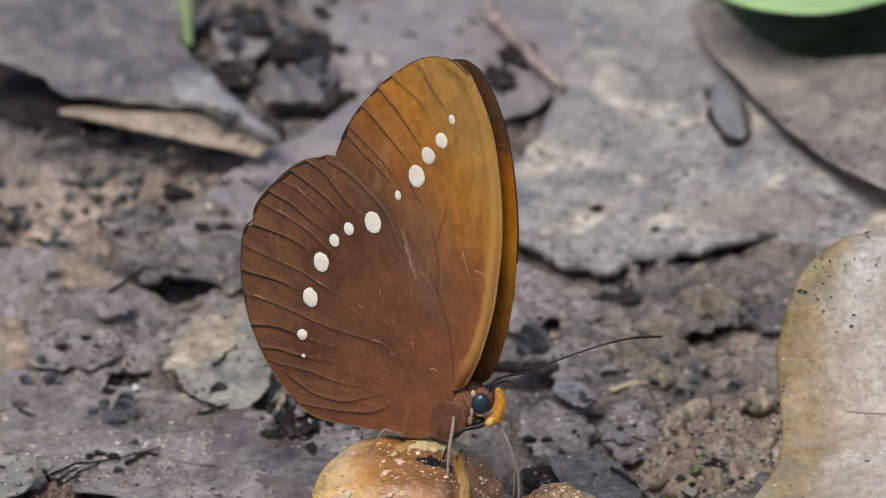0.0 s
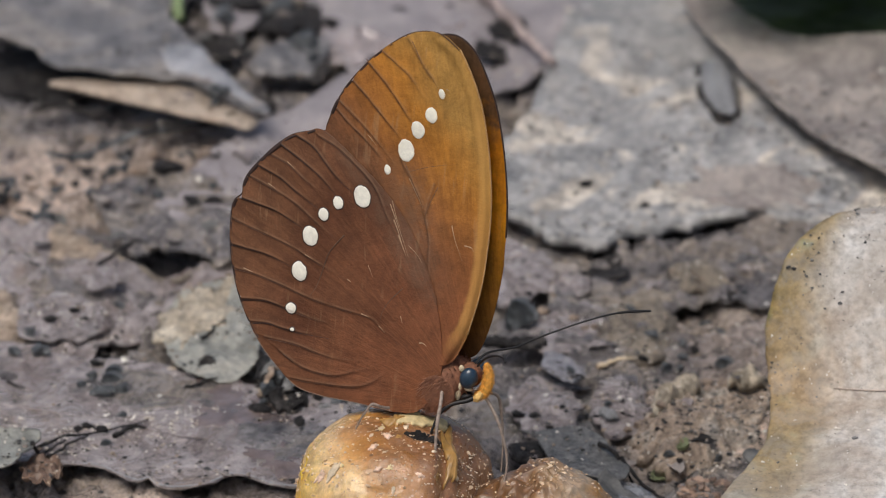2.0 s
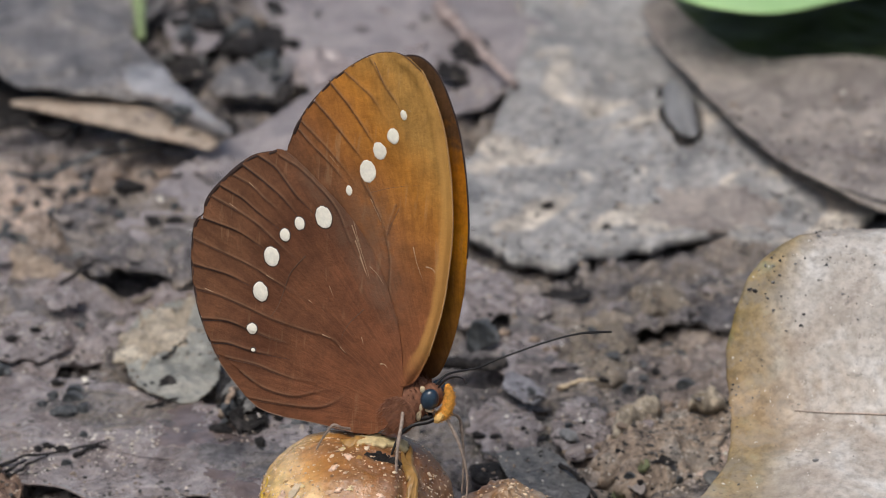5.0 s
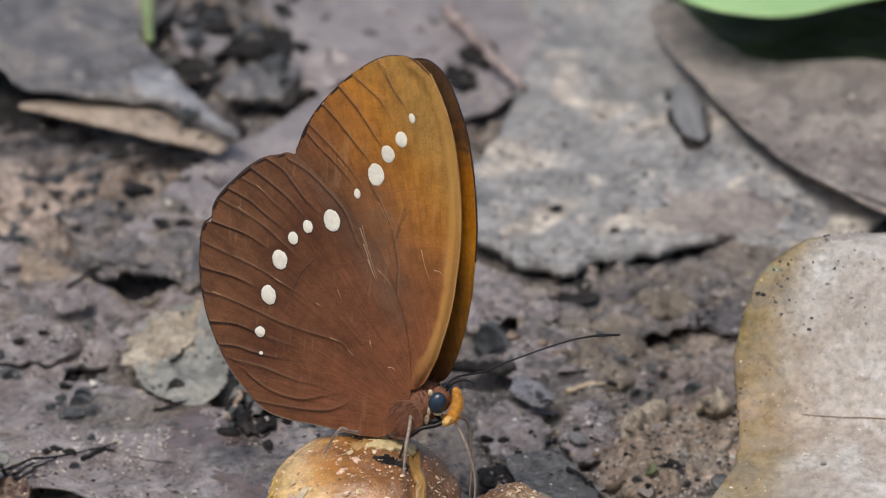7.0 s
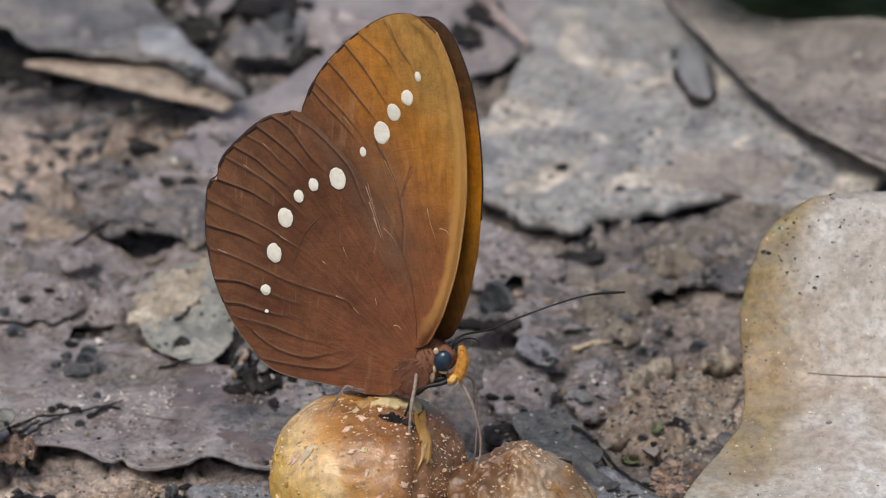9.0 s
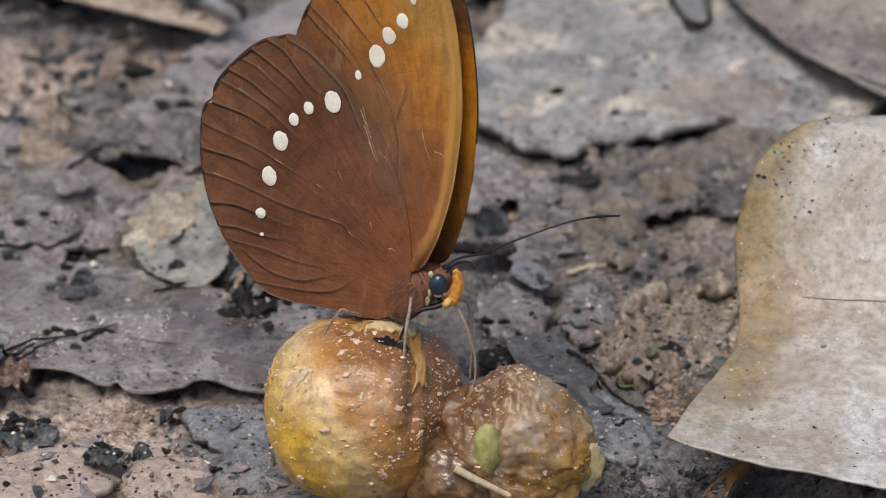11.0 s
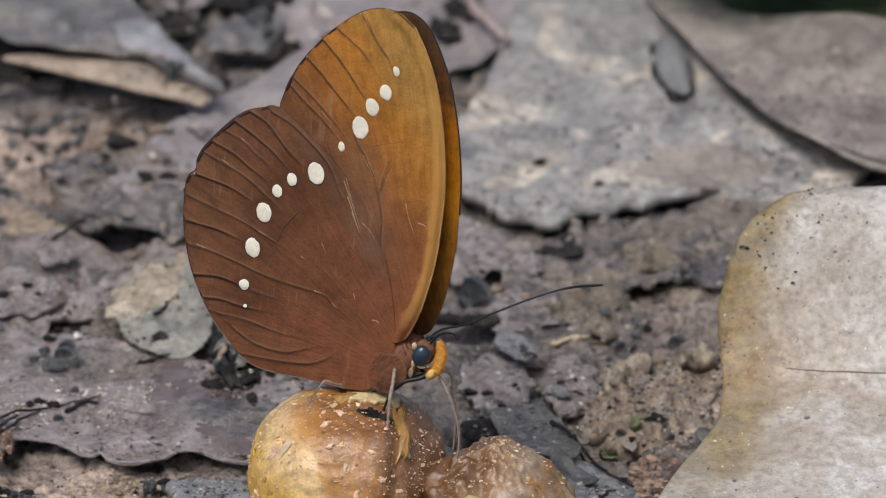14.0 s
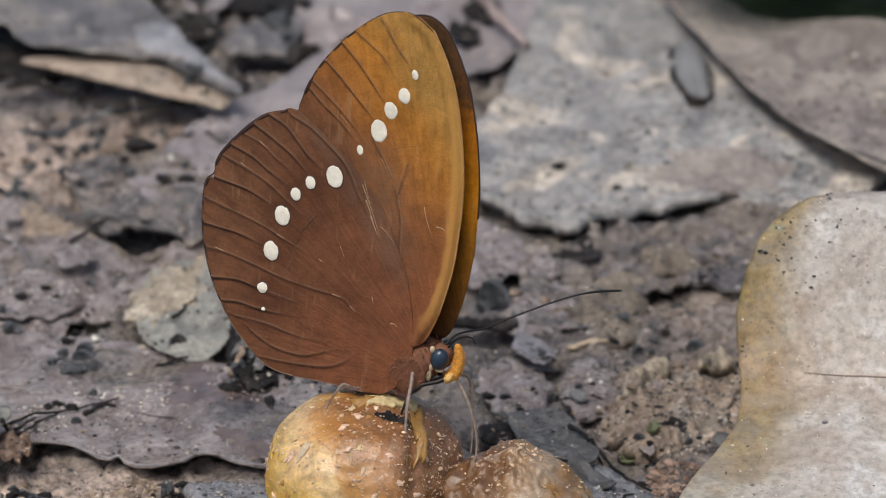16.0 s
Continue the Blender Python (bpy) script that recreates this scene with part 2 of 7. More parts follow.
LEAF_GREY = litter_material("weathered_grey_leaf", [(0.3, (0.29, 0.288, 0.285)), (0.42, (0.46, 0.44, 0.415)), (0.52, (0.39, 0.383, 0.375)), (0.62, (0.64, 0.575, 0.49))],
                            patch=17, specks=0.3, dirt_share=0.2, relief=0.45, rough=(0.35, 0.65), contrast=0.62, grain=1.3, black_share=0.5)
LEAF_DUSK = litter_material("dull_grey_leaf", [(0.3, (0.14, 0.135, 0.14)), (0.5, (0.22, 0.208, 0.208)), (0.7, (0.32, 0.285, 0.255))],
                            patch=11, specks=0.2, dirt_share=0.35, relief=0.25, contrast=0.8, rough=(0.28, 0.5))
LEAF_BROWN = litter_material("weathered_brown_leaf", [(0.3, (0.24, 0.204, 0.187)), (0.5, (0.355, 0.31, 0.278)), (0.7, (0.455, 0.395, 0.345))],
                             patch=14, specks=0.3, dirt_share=0.3, relief=0.3, contrast=0.55)
LEAF_PALE = litter_material("pale_olive_leaf", [(0.3, (0.20, 0.20, 0.178)), (0.5, (0.34, 0.335, 0.295)), (0.7, (0.47, 0.445, 0.38))],
                            patch=9, specks=0.5, dirt_share=0.25, relief=0.18, contrast=0.45, rough=(0.3, 0.5))
LEAF_SKY = litter_material("bluish_grey_leaf", [(0.3, (0.25, 0.25, 0.262)), (0.5, (0.34, 0.338, 0.355)), (0.7, (0.40, 0.395, 0.405))],
                           patch=12, specks=0.0, dirt_share=-0.2, relief=0.15, contrast=0.3, rough=(0.3, 0.5), black_share=0.2)
EARTH = litter_material("olive_brown_mud", [(0.3, (0.15, 0.12, 0.09)), (0.5, (0.23, 0.19, 0.145)), (0.7, (0.29, 0.24, 0.19))],
                        patch=6, specks=0.4, dirt_share=0.3, relief=0.16, contrast=0.5, rough=(0.22, 0.5))
CRUST = litter_material("beige_mud_crust", [(0.3, (0.35, 0.29, 0.215)), (0.5, (0.48, 0.405, 0.305)), (0.7, (0.56, 0.49, 0.385))],
                        patch=6, specks=0.6, dirt_share=0.35, relief=0.16, contrast=0.7)
TAN_MUD = litter_material("tan_sandy_mud", [(0.3, (0.25, 0.19, 0.145)), (0.5, (0.36, 0.28, 0.215)), (0.7, (0.43, 0.345, 0.27))],
                          patch=7, specks=0.5, dirt_share=0.3, relief=0.18, contrast=0.6)
SAND = litter_material("orange_tan_sand", [(0.3, (0.26, 0.20, 0.155)), (0.5, (0.42, 0.325, 0.245)), (0.7, (0.35, 0.31, 0.27))],
                       patch=5, specks=0.6, dirt_share=0.15, relief=0.16, contrast=0.6, rough=(0.25, 0.55))
CLAY = litter_material("smooth_pinkish_clay", [(0.3, (0.45, 0.35, 0.29)), (0.5, (0.56, 0.44, 0.365)), (0.7, (0.50, 0.41, 0.355))],
                       patch=8, specks=0.5, dirt_share=0.0, relief=0.16, contrast=0.3, rough=(0.2, 0.45), black_share=0.5, coat=0.3)
BLUE_CLAY = litter_material("wet_blue_grey_clay", [(0.3, (0.20, 0.205, 0.215)), (0.5, (0.29, 0.295, 0.31)), (0.7, (0.36, 0.345, 0.335))],
                            patch=7, specks=0.5, dirt_share=0.15, relief=0.2, contrast=0.4, rough=(0.12, 0.35), coat=0.5)
LEAF_TAN = litter_material("dry_tan_leaf", [(0.3, (0.36, 0.28, 0.21)), (0.55, (0.50, 0.41, 0.325)), (0.75, (0.43, 0.335, 0.255))],
                           patch=10, specks=0.0, dirt_share=-0.4, relief=0.15, contrast=0.4, black_share=0.0)
LEAF_SLATE = litter_material("slate_grey_leaf", [(0.3, (0.12, 0.116, 0.107)), (0.6, (0.165, 0.158, 0.147)), (0.8, (0.20, 0.19, 0.174))],
                             patch=8, specks=0.9, dirt_share=0.2, relief=0.1)
STONE = litter_material("dark_stone", [(0.3, (0.04, 0.045, 0.05)), (0.5, (0.09, 0.095, 0.098)), (0.7, (0.22, 0.22, 0.215))],
                        patch=2.5, specks=0.6, dirt_share=0.3, relief=0.1, grain=0.4, rough=(0.35, 0.7))
TAN_STONE = litter_material("tan_stone", [(0.3, (0.24, 0.17, 0.12)), (0.6, (0.36, 0.27, 0.2)), (0.8, (0.45, 0.38, 0.3))],
                            patch=3, specks=0.4, dirt_share=0.2, relief=0.08, grain=0.5)
GREY_STONE = litter_material("smooth_grey_stone", [(0.3, (0.22, 0.22, 0.225)), (0.6, (0.30, 0.295, 0.29)), (0.8, (0.34, 0.31, 0.28))],
                             patch=6, specks=0.0, dirt_share=0.1, relief=0.15, contrast=0.5, black_share=0.2)
# Black debris; also used to paint shade in hollows and below edges.
CHAR_AND_SHADE = litter_material("black_debris_and_shade", [(0.3, (0.018, 0.016, 0.016)), (0.6, (0.04, 0.036, 0.034)), (0.8, (0.07, 0.062, 0.058))],
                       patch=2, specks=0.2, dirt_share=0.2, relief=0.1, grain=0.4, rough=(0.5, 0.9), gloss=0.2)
TWIG = litter_material("pinkish_twig", [(0.3, (0.28, 0.215, 0.19)), (0.6, (0.42, 0.335, 0.305)), (0.8, (0.48, 0.39, 0.35))],
                       patch=4, specks=0.2, dirt_share=0.2, relief=0.1)


def curled_leaf_material():
    """Bleached leaf, ochre along its rolled margin, with pinprick black dots."""
    m, tree, sh = nodes_of("bleached_leaf")
    w = Web(tree)
    broad = w.noise(9, 4, 0.55, 0.8)
    base = w.ramp(broad, [(0.36, (0.40, 0.345, 0.295)), (0.48, (0.47, 0.43, 0.385)), (0.60, (0.60, 0.585, 0.56)), (0.70, (0.45, 0.405, 0.355))])
    # ochre margin on the rolled side: narrow along the free edge
    uv = tree.nodes.new("ShaderNodeUVMap")
    sep = tree.nodes.new("ShaderNodeSeparateXYZ")
    tree.links.new(uv.outputs["UV"], sep.inputs[0])
    edge = w.math("ADD", sep.outputs[0], w.math("MULTIPLY", w.noise(8, 4), 0.14))
    high = w.ramp(sep.outputs[1], [(0.04, 0.35), (0.22, 0.85), (0.55, 1.0), (0.9, 0.9), (1.0, 0.4)])
    och = w.math("MULTIPLY", w.ramp(edge, [(0.07, 1.0), (0.26, 0.85), (0.46, 0.0)]), high)
    base = w.mix(och, base, w.ramp(w.noise(4, 4), [(0.38, (0.17, 0.12, 0.035)), (0.55, (0.30, 0.20, 0.06)), (0.68, (0.19, 0.19, 0.08))]))
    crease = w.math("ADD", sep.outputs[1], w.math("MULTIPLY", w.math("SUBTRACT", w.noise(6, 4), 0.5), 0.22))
    stain_or_shadow = w.math("MULTIPLY", w.ramp(crease, [(0.27, 0.0), (0.36, 1.0), (0.42, 0.9), (0.56, 0.0)]), w.ramp(sep.outputs[0], [(0.12, 0.75), (0.35, 0.55), (0.75, 0.12)]))
    base = w.mix(stain_or_shadow, base, w.ramp(w.noise(3, 4), [(0.4, (0.27, 0.175, 0.09)), (0.6, (0.42, 0.29, 0.17))]))
    fine = w.noise(0.9, 5, 0.65)
    base = w.mix(0.8, base, w.ramp(fine, [(0.36, 0.68), (0.5, 1.0), (0.64, 1.22)]), "MULTIPLY")
    bl = w.ramp(w.noise(3.0, 5, 0.65, 0.6), [(0.5, 0.0), (0.62, 0.42)])
    base = w.mix(bl, base, (0.30, 0.265, 0.22))
    dots = w.math("MULTIPLY", w.ramp(w.noise(0.75, 2, 0.6, 0.5), [(0.665, 0.0), (0.69, 1.0)]), w.ramp(w.noise(6, 3), [(0.42, 0.0), (0.5, 1.0)]))
    base = w.mix(w.math("MULTIPLY", dots, 0.35), base, (0.03, 0.03, 0.03))
    wh = w.math("MULTIPLY", w.ramp(w.noise(0.62, 2, 0.6, 0.4), [(0.69, 0.0), (0.72, 1.0)]), w.ramp(w.noise(5, 2), [(0.5, 0.0), (0.58, 1.0)]))
    base = w.mix(wh, base, (0.8, 0.77, 0.7))
    w.put(base, sh.inputs["Base Color"])
    w.put(w.ramp(broad, [(0.3, 0.5), (0.7, 0.68)]), sh.inputs["Roughness"])
    w.bump(sh, w.math("ADD", w.noise(1.4, 5, 0.6), w.math("MULTIPLY", w.noise(4.0, 3), 1.6)), 0.22)
    return m


def green_material():
    m, tree, sh = nodes_of("fresh_green_leaf")
    w = Web(tree)
    w.put(w.ramp(w.noise(14, 3), [(0.3, (0.36, 0.58, 0.24)), (0.7, (0.46, 0.68, 0.32))]), sh.inputs["Base Color"])
    sh.inputs["Roughness"].default_value = 0.35
    w.bump(sh, w.noise(3, 3), 0.2)
    return m


def wing_material(name, stops, along, streak=0.3, root=None, glow=0.0):
    """Scaled wing: pigment runs over the wing by place, with streaks from the base and fine scale grain. along: weights of x and z in mm."""
    m, tree, sh = nodes_of(name)
    w = Web(tree)
    x, z = w.math("MULTIPLY", w.axis(0), 1000.0), w.math("MULTIPLY", w.axis(2), 1000.0)
    f = w.math("ADD", w.math("MULTIPLY", x, along[0]), w.math("MULTIPLY", z, along[1]))
    f = w.math("ADD", f, along[2])
    f = w.math("ADD", f, w.math("MULTIPLY", w.math("SUBTRACT", w.noise(8, 5, 0.65), 0.5), 0.55))
    base = w.ramp(f, stops)
    if root:
        low = w.math("ADD", w.math("MULTIPLY", z, -0.055), 1.12)
        base = w.mix(w.ramp(w.math("ADD", low, w.math("MULTIPLY", w.noise(6, 3), 0.3)), [(0.1, 0.0), (0.9, 0.9)]), base, root)
    # streaks that run out from the wing's root
    ang = w.math("ARCTAN2", w.math("ADD", z, 3.0), w.math("SUBTRACT", 5.0, x))
    far = w.math("SQRT", w.math("ADD", w.math("MULTIPLY", x, x), w.math("MULTIPLY", z, z)))
    polar = tree.nodes.new("ShaderNodeCombineXYZ")
    tree.links.new(w.math("MULTIPLY", ang, 0.03), polar.inputs[0])
    tree.links.new(w.math("MULTIPLY", far, 0.00014), polar.inputs[1])
    rays = w.noise(0.9, 5, 0.7, 0.2, polar.outputs[0])
    base = w.mix(1.0, base, w.ramp(rays, [(0.36, 0.84), (0.5, 1.0), (0.64, 1.14)]), "MULTIPLY")
    grain = w.noise(0.3, 4, 0.7)
    base = w.mix(1.0, base, w.ramp(grain, [(0.36, 0.93), (0.5, 1.0), (0.64, 1.07)]), "MULTIPLY")
    blotch = w.noise(3.0, 6, 0.72, 0.4)
    base = w.mix(1.0, base, w.ramp(blotch, [(0.36, 0.78), (0.5, 1.0), (0.64, 1.2)]), "MULTIPLY")
    # lost scales: pale scratches
    st = tree.nodes.new("ShaderNodeMapping")
    st.inputs["Rotation"].default_value = (0, radians(30), 0)
    st.inputs["Scale"].default_value = (1.0, 1.0, 0.10)
    tree.links.new(w.co, st.inputs["Vector"])
    scr = w.math("MULTIPLY", w.ramp(w.noise(0.7, 3, 0.6, 0.3, st.outputs[0]), [(0.57, 0.0), (0.66, streak)]), w.ramp(w.noise(6, 3), [(0.5, 0.0), (0.6, 0.9)]))
    base = w.mix(scr, base, (0.36, 0.235, 0.13))
    # pigment of the wing's own drawing, then fold light and shade painted in
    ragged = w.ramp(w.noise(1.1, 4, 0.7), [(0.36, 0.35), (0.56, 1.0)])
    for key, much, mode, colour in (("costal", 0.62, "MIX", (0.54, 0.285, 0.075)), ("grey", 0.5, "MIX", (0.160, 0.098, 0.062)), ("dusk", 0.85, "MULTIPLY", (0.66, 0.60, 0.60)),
                                    ("crest_light", 0.34, "MIX", (0.30, 0.19, 0.12)), ("groove_shade", 0.9, "MIX", (0.045, 0.021, 0.014))):
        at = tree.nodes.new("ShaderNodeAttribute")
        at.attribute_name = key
        base = w.mix(w.math("MULTIPLY", w.math("MULTIPLY", at.outputs["Fac"], much), ragged if key in ("crest_light", "groove_shade", "grey") else 1.0), base, colour, mode)
    w.put(base, sh.inputs["Base Color"])
    sh.inputs["Roughness"].default_value = 0.75
    if glow:
        thin = tree.nodes.new("ShaderNodeBsdfTranslucent")
        w.put(base, thin.inputs["Color"])
        both = tree.nodes.new("ShaderNodeMixShader")
        both.inputs[0].default_value = glow
        tree.links.new(sh.outputs[0], both.inputs[1])
        tree.links.new(thin.outputs[0], both.inputs[2])
        tree.links.new(both.outputs[0], tree.nodes["Material Output"].inputs["Surface"])
    sh.inputs["Specular IOR Level"].default_value = 0.22
    w.bump(sh, w.math("ADD", w.math("MULTIPLY", rays, 1.2), w.math("ADD", grain, w.math("MULTIPLY", w.noise(2.2, 3), 2.0))), 0.08)
    return m


FOREWING = wing_material("forewing_scales", [(0.02, (0.135, 0.058, 0.028)), (0.2, (0.185, 0.074, 0.026)), (0.40, (0.285, 0.110, 0.025)), (0.66, (0.40, 0.162, 0.024)), (0.95, (0.365, 0.195, 0.048))],
                         (0.0497, 0.0379, -0.17), root=(0.205, 0.073, 0.028))
HINDWING = wing_material("hindwing_scales", [(0.0, (0.134, 0.058, 0.027)), (0.35, (0.138, 0.055, 0.025)), (0.65, (0.155, 0.058, 0.026)), (1.0, (0.200, 0.073, 0.031))],
                         (0.036, -0.014, 0.95))
INNER_WING = wing_material("inner_wing_scales", [(0.05, (0.20, 0.085, 0.025)), (0.28, (0.36, 0.155, 0.02)), (0.5, (0.66, 0.28, 0.012)), (0.68, (0.60, 0.22, 0.012)), (0.78, (0.15, 0.07, 0.026)), (1.0, (0.12, 0.066, 0.034))],
                           (0.0, 0.027, 0.0), 0.2, glow=0.4)


def plain_material(name, colour, rough, size=1.0, spread=0.35, relief=0.05, coat=0.0):
    m, tree, sh = nodes_of(name)
    w = Web(tree)
    n = w.noise(size, 4, 0.6)
    lo, hi = tuple(c * (1 - spread) for c in colour), tuple(min(1, c * (1 + spread)) for c in colour)
    w.put(w.ramp(n, [(0.3, lo), (0.7, hi)]), sh.inputs["Base Color"])
    sh.inputs["Roughness"].default_value = rough
    sh.inputs["Coat Weight"].default_value = coat
    w.bump(sh, n, relief)
    return m


SPOT_WHITE = plain_material("white_spot_scales", (0.80, 0.76, 0.64), 0.7, 0.5, 0.1, 0.04)
SPOT_RING = plain_material("dark_ring_scales", (0.05, 0.028, 0.02), 0.7, 0.5, 0.2, 0.03)
VEIN = plain_material("dark_vein", (0.034, 0.016, 0.011), 0.6, 0.8, 0.3, 0.02)
VEIN_SOFT = plain_material("soft_vein", (0.085, 0.04, 0.021), 0.6, 0.8, 0.3, 0.02)
VEIN_FINE = plain_material("fine_vein", (0.125, 0.058, 0.024), 0.6, 0.8, 0.3, 0.02)
VEIN_PALE = plain_material("pale_vein", (0.19, 0.098, 0.052), 0.6, 0.8, 0.3, 0.02)
COSTA = plain_material("tan_costa", (0.42, 0.235, 0.085), 0.55, 1.2, 0.2, 0.03)
FUR = plain_material("russet_fur", (0.20, 0.082, 0.042), 0.8, 0.6, 0.35, 0.08)
EYE_BLUE = plain_material("blue_black_eye", (0.014, 0.034, 0.058), 0.28, 0.25, 0.3, 0.01, 0.4)
PALP = plain_material("orange_palp", (0.68, 0.31, 0.045), 0.7, 0.35, 0.35, 0.06)
CREAM = plain_material("cream_scales", (0.62, 0.50, 0.32), 0.7, 0.4, 0.3, 0.05)
WHITE_STONE = plain_material("white_stone", (0.72, 0.68, 0.60), 0.55, 0.6, 0.2, 0.05)
LEG = plain_material("grey_brown_leg", (0.29, 0.225, 0.18), 0.6, 0.4, 0.35, 0.03)
DARK_MUD = plain_material("dark_brown_wet_mud", (0.17, 0.13, 0.118), 0.22, 3.0, 0.45, 0.12, 0.3)
RUSSET = plain_material("russet_leaf", (0.15, 0.095, 0.065), 0.5, 1.2, 0.5, 0.15)
DARK = plain_material("black_chitin", (0.010, 0.008, 0.0075), 0.5, 0.5, 0.3, 0.02)
RIB = plain_material("reddish_midrib", (0.48, 0.385, 0.32), 0.6, 1.0, 0.3, 0.03)


def fruit_material(name, yellow, stops, tone=1.0, relief=0.5, rot=(0.36, 0.22, 0.165), rot_from=0.48, coat=0.45):
    """Rotting fruit skin: yellow where sound, brown and mauve where it decays, with stuck grit."""
    m, tree, sh = nodes_of(name)
    w = Web(tree)
    broad = w.noise(9, 5, 0.6, 0.8)
    f = w.math("ADD", w.math("MULTIPLY", w.axis(0), -yellow * 1000), w.math("MULTIPLY", w.axis(2), -0.04 * 1000))
    f = w.math("ADD", f, w.math("ADD", w.math("MULTIPLY", broad, 0.9), 0.10))
    base = w.ramp(f, stops)
    mauve = w.ramp(w.noise(6, 5, 0.65, 0.6), [(rot_from, 0.0), (rot_from + 0.14, 0.5)])
    base = w.mix(mauve, base, rot)
    base = w.mix(1.0, base, w.ramp(w.noise(1.0, 6, 0.72), [(0.36, 0.82), (0.5, 1.0), (0.64, 1.14)]), "MULTIPLY")
    base = w.mix(1.0, base, w.ramp(w.noise(3.4, 6, 0.7, 0.8), [(0.38, 0.75 * tone), (0.5, tone), (0.62, 1.12 * tone)]), "MULTIPLY")
    dots = w.math("MULTIPLY", w.ramp(w.cell(0.9), [(0.1, 1.0), (0.2, 0.0)]), w.ramp(w.noise(3.5, 3), [(0.5, 0.0), (0.6, 0.8)]))
    base = w.mix(dots, base, (0.62, 0.50, 0.38))
    dk = w.math("MULTIPLY", w.ramp(w.cell(1.6), [(0.08, 1.0), (0.2, 0.0)]), w.ramp(w.noise(4.5, 3), [(0.52, 0.0), (0.6, 0.8)]))
    base = w.mix(dk, base, (0.07, 0.045, 0.03))
    w.put(base, sh.inputs["Base Color"])
    w.put(w.ramp(broad, [(0.35, 0.42), (0.6, 0.2)]), sh.inputs["Roughness"])
    sh.inputs["Coat Weight"].default_value = coat
    sh.inputs["Coat Roughness"].default_value = 0.18
    sh.inputs["Subsurface Weight"].default_value = 0.12
    sh.inputs["Subsurface Radius"].default_value = (0.002, 0.001, 0.0005)
    w.bump(sh, w.math("ADD", w.noise(0.8, 5, 0.7), w.math("MULTIPLY", w.noise(2.5, 5, 0.65), 2.0)), relief)
    return m


# Cream stops mix pale skin with a painted highlight on the left.
FRUIT = fruit_material("rotting_fruit_skin", 0.062, [(0.08, (0.24, 0.10, 0.032)), (0.28, (0.42, 0.185, 0.045)), (0.46, (0.56, 0.29, 0.085)), (0.64, (0.82, 0.58, 0.28)), (0.82, (0.86, 0.58, 0.19)), (1.0, (0.80, 0.47, 0.05))], 0.97, 0.12, (0.38, 0.21, 0.115), 0.46, 0.6)
PULP = fruit_material("rotten_fruit_pulp", -0.06, [(0.10, (0.20, 0.095, 0.035)), (0.30, (0.36, 0.215, 0.10)), (0.48, (0.50, 0.365, 0.235)), (0.62, (0.44, 0.22, 0.055)), (0.74, (0.30, 0.16, 0.06)), (1.0, (0.56, 0.31, 0.06))], 0.84, 0.14, (0.43, 0.34, 0.265), 0.50, 0.8)
AMBER = plain_material("amber_skin", (0.36, 0.20, 0.06), 0.3, 2.0, 0.45, 0.1)
FLESH = plain_material("cream_flesh", (0.66, 0.52, 0.27), 0.5, 1.2, 0.3, 0.12)
GREEN_PULP = plain_material("green_pulp", (0.34, 0.33, 0.12), 0.28, 1.6, 0.55, 0.15)
STRAW = plain_material("pale_straw", (0.55, 0.44, 0.30), 0.6, 1.0, 0.25, 0.08)
ORANGE_LEAF = plain_material("orange_dry_leaf", (0.25, 0.135, 0.055), 0.5, 2.0, 0.5, 0.1)
# Near-black green that paints the shade below the fresh leaf.
LEAF_SHADE = plain_material("painted_leaf_shade", (0.045, 0.062, 0.028), 0.6, 9.0, 0.5, 0.1)
# Wet brown pulp, darkened to paint the shade between the fruits.
WET_BROWN = plain_material("wet_brown_pulp", (0.16, 0.085, 0.035), 0.25, 1.5, 0.6, 0.25, 0.8)
PINK_PULP = plain_material("pinkish_dried_pulp", (0.72, 0.50, 0.36), 0.5, 0.6, 0.3, 0.15, 0.2)
MOSS = plain_material("dull_green_leaf", (0.15, 0.17, 0.085), 0.6, 1.5, 0.5, 0.2)
MOSS_PALE = plain_material("pale_green_blade", (0.22, 0.28, 0.13), 0.5, 2.0, 0.3, 0.1)
BLEACHED = curled_leaf_material()
GREEN = green_material()


def crumb_material():
    m, tree, sh = nodes_of("grit")
    w = Web(tree)
    geo = tree.nodes.new("ShaderNodeNewGeometry")
    w.put(w.ramp(geo.outputs["Random Per Island"], [(0.0, (0.02, 0.02, 0.021)), (0.42, (0.07, 0.065, 0.06)), (0.55, (0.16, 0.13, 0.11)), (0.72, (0.30, 0.23, 0.17)),
                 (0.88, (0.5, 0.42, 0.34)), (1.0, (0.75, 0.7, 0.62))]), sh.inputs["Base Color"])
    sh.inputs["Roughness"].default_value = 0.6
    return m


def pale_crumb_material(name, lo, hi):
    m, tree, sh = nodes_of(name)
    w = Web(tree)
    geo = tree.nodes.new("ShaderNodeNewGeometry")
    w.put(w.ramp(geo.outputs["Random Per Island"], [(0.0, lo), (1.0, hi)]), sh.inputs["Base Color"])
    sh.inputs["Roughness"].default_value = 0.55
    return m


GRIT = crumb_material()
FRUIT_GRIT = pale_crumb_material("pale_grit", (0.40, 0.25, 0.14), (0.78, 0.62, 0.45))
WHITE_GRIT = pale_crumb_material("white_grit", (0.45, 0.38, 0.31), (0.85, 0.80, 0.72))
BLACK_GRIT = pale_crumb_material("grey_black_grit", (0.012, 0.012, 0.014), (0.22, 0.215, 0.21))
TAN_GRIT = pale_crumb_material("tan_grit", (0.12, 0.085, 0.06), (0.50, 0.38, 0.27))
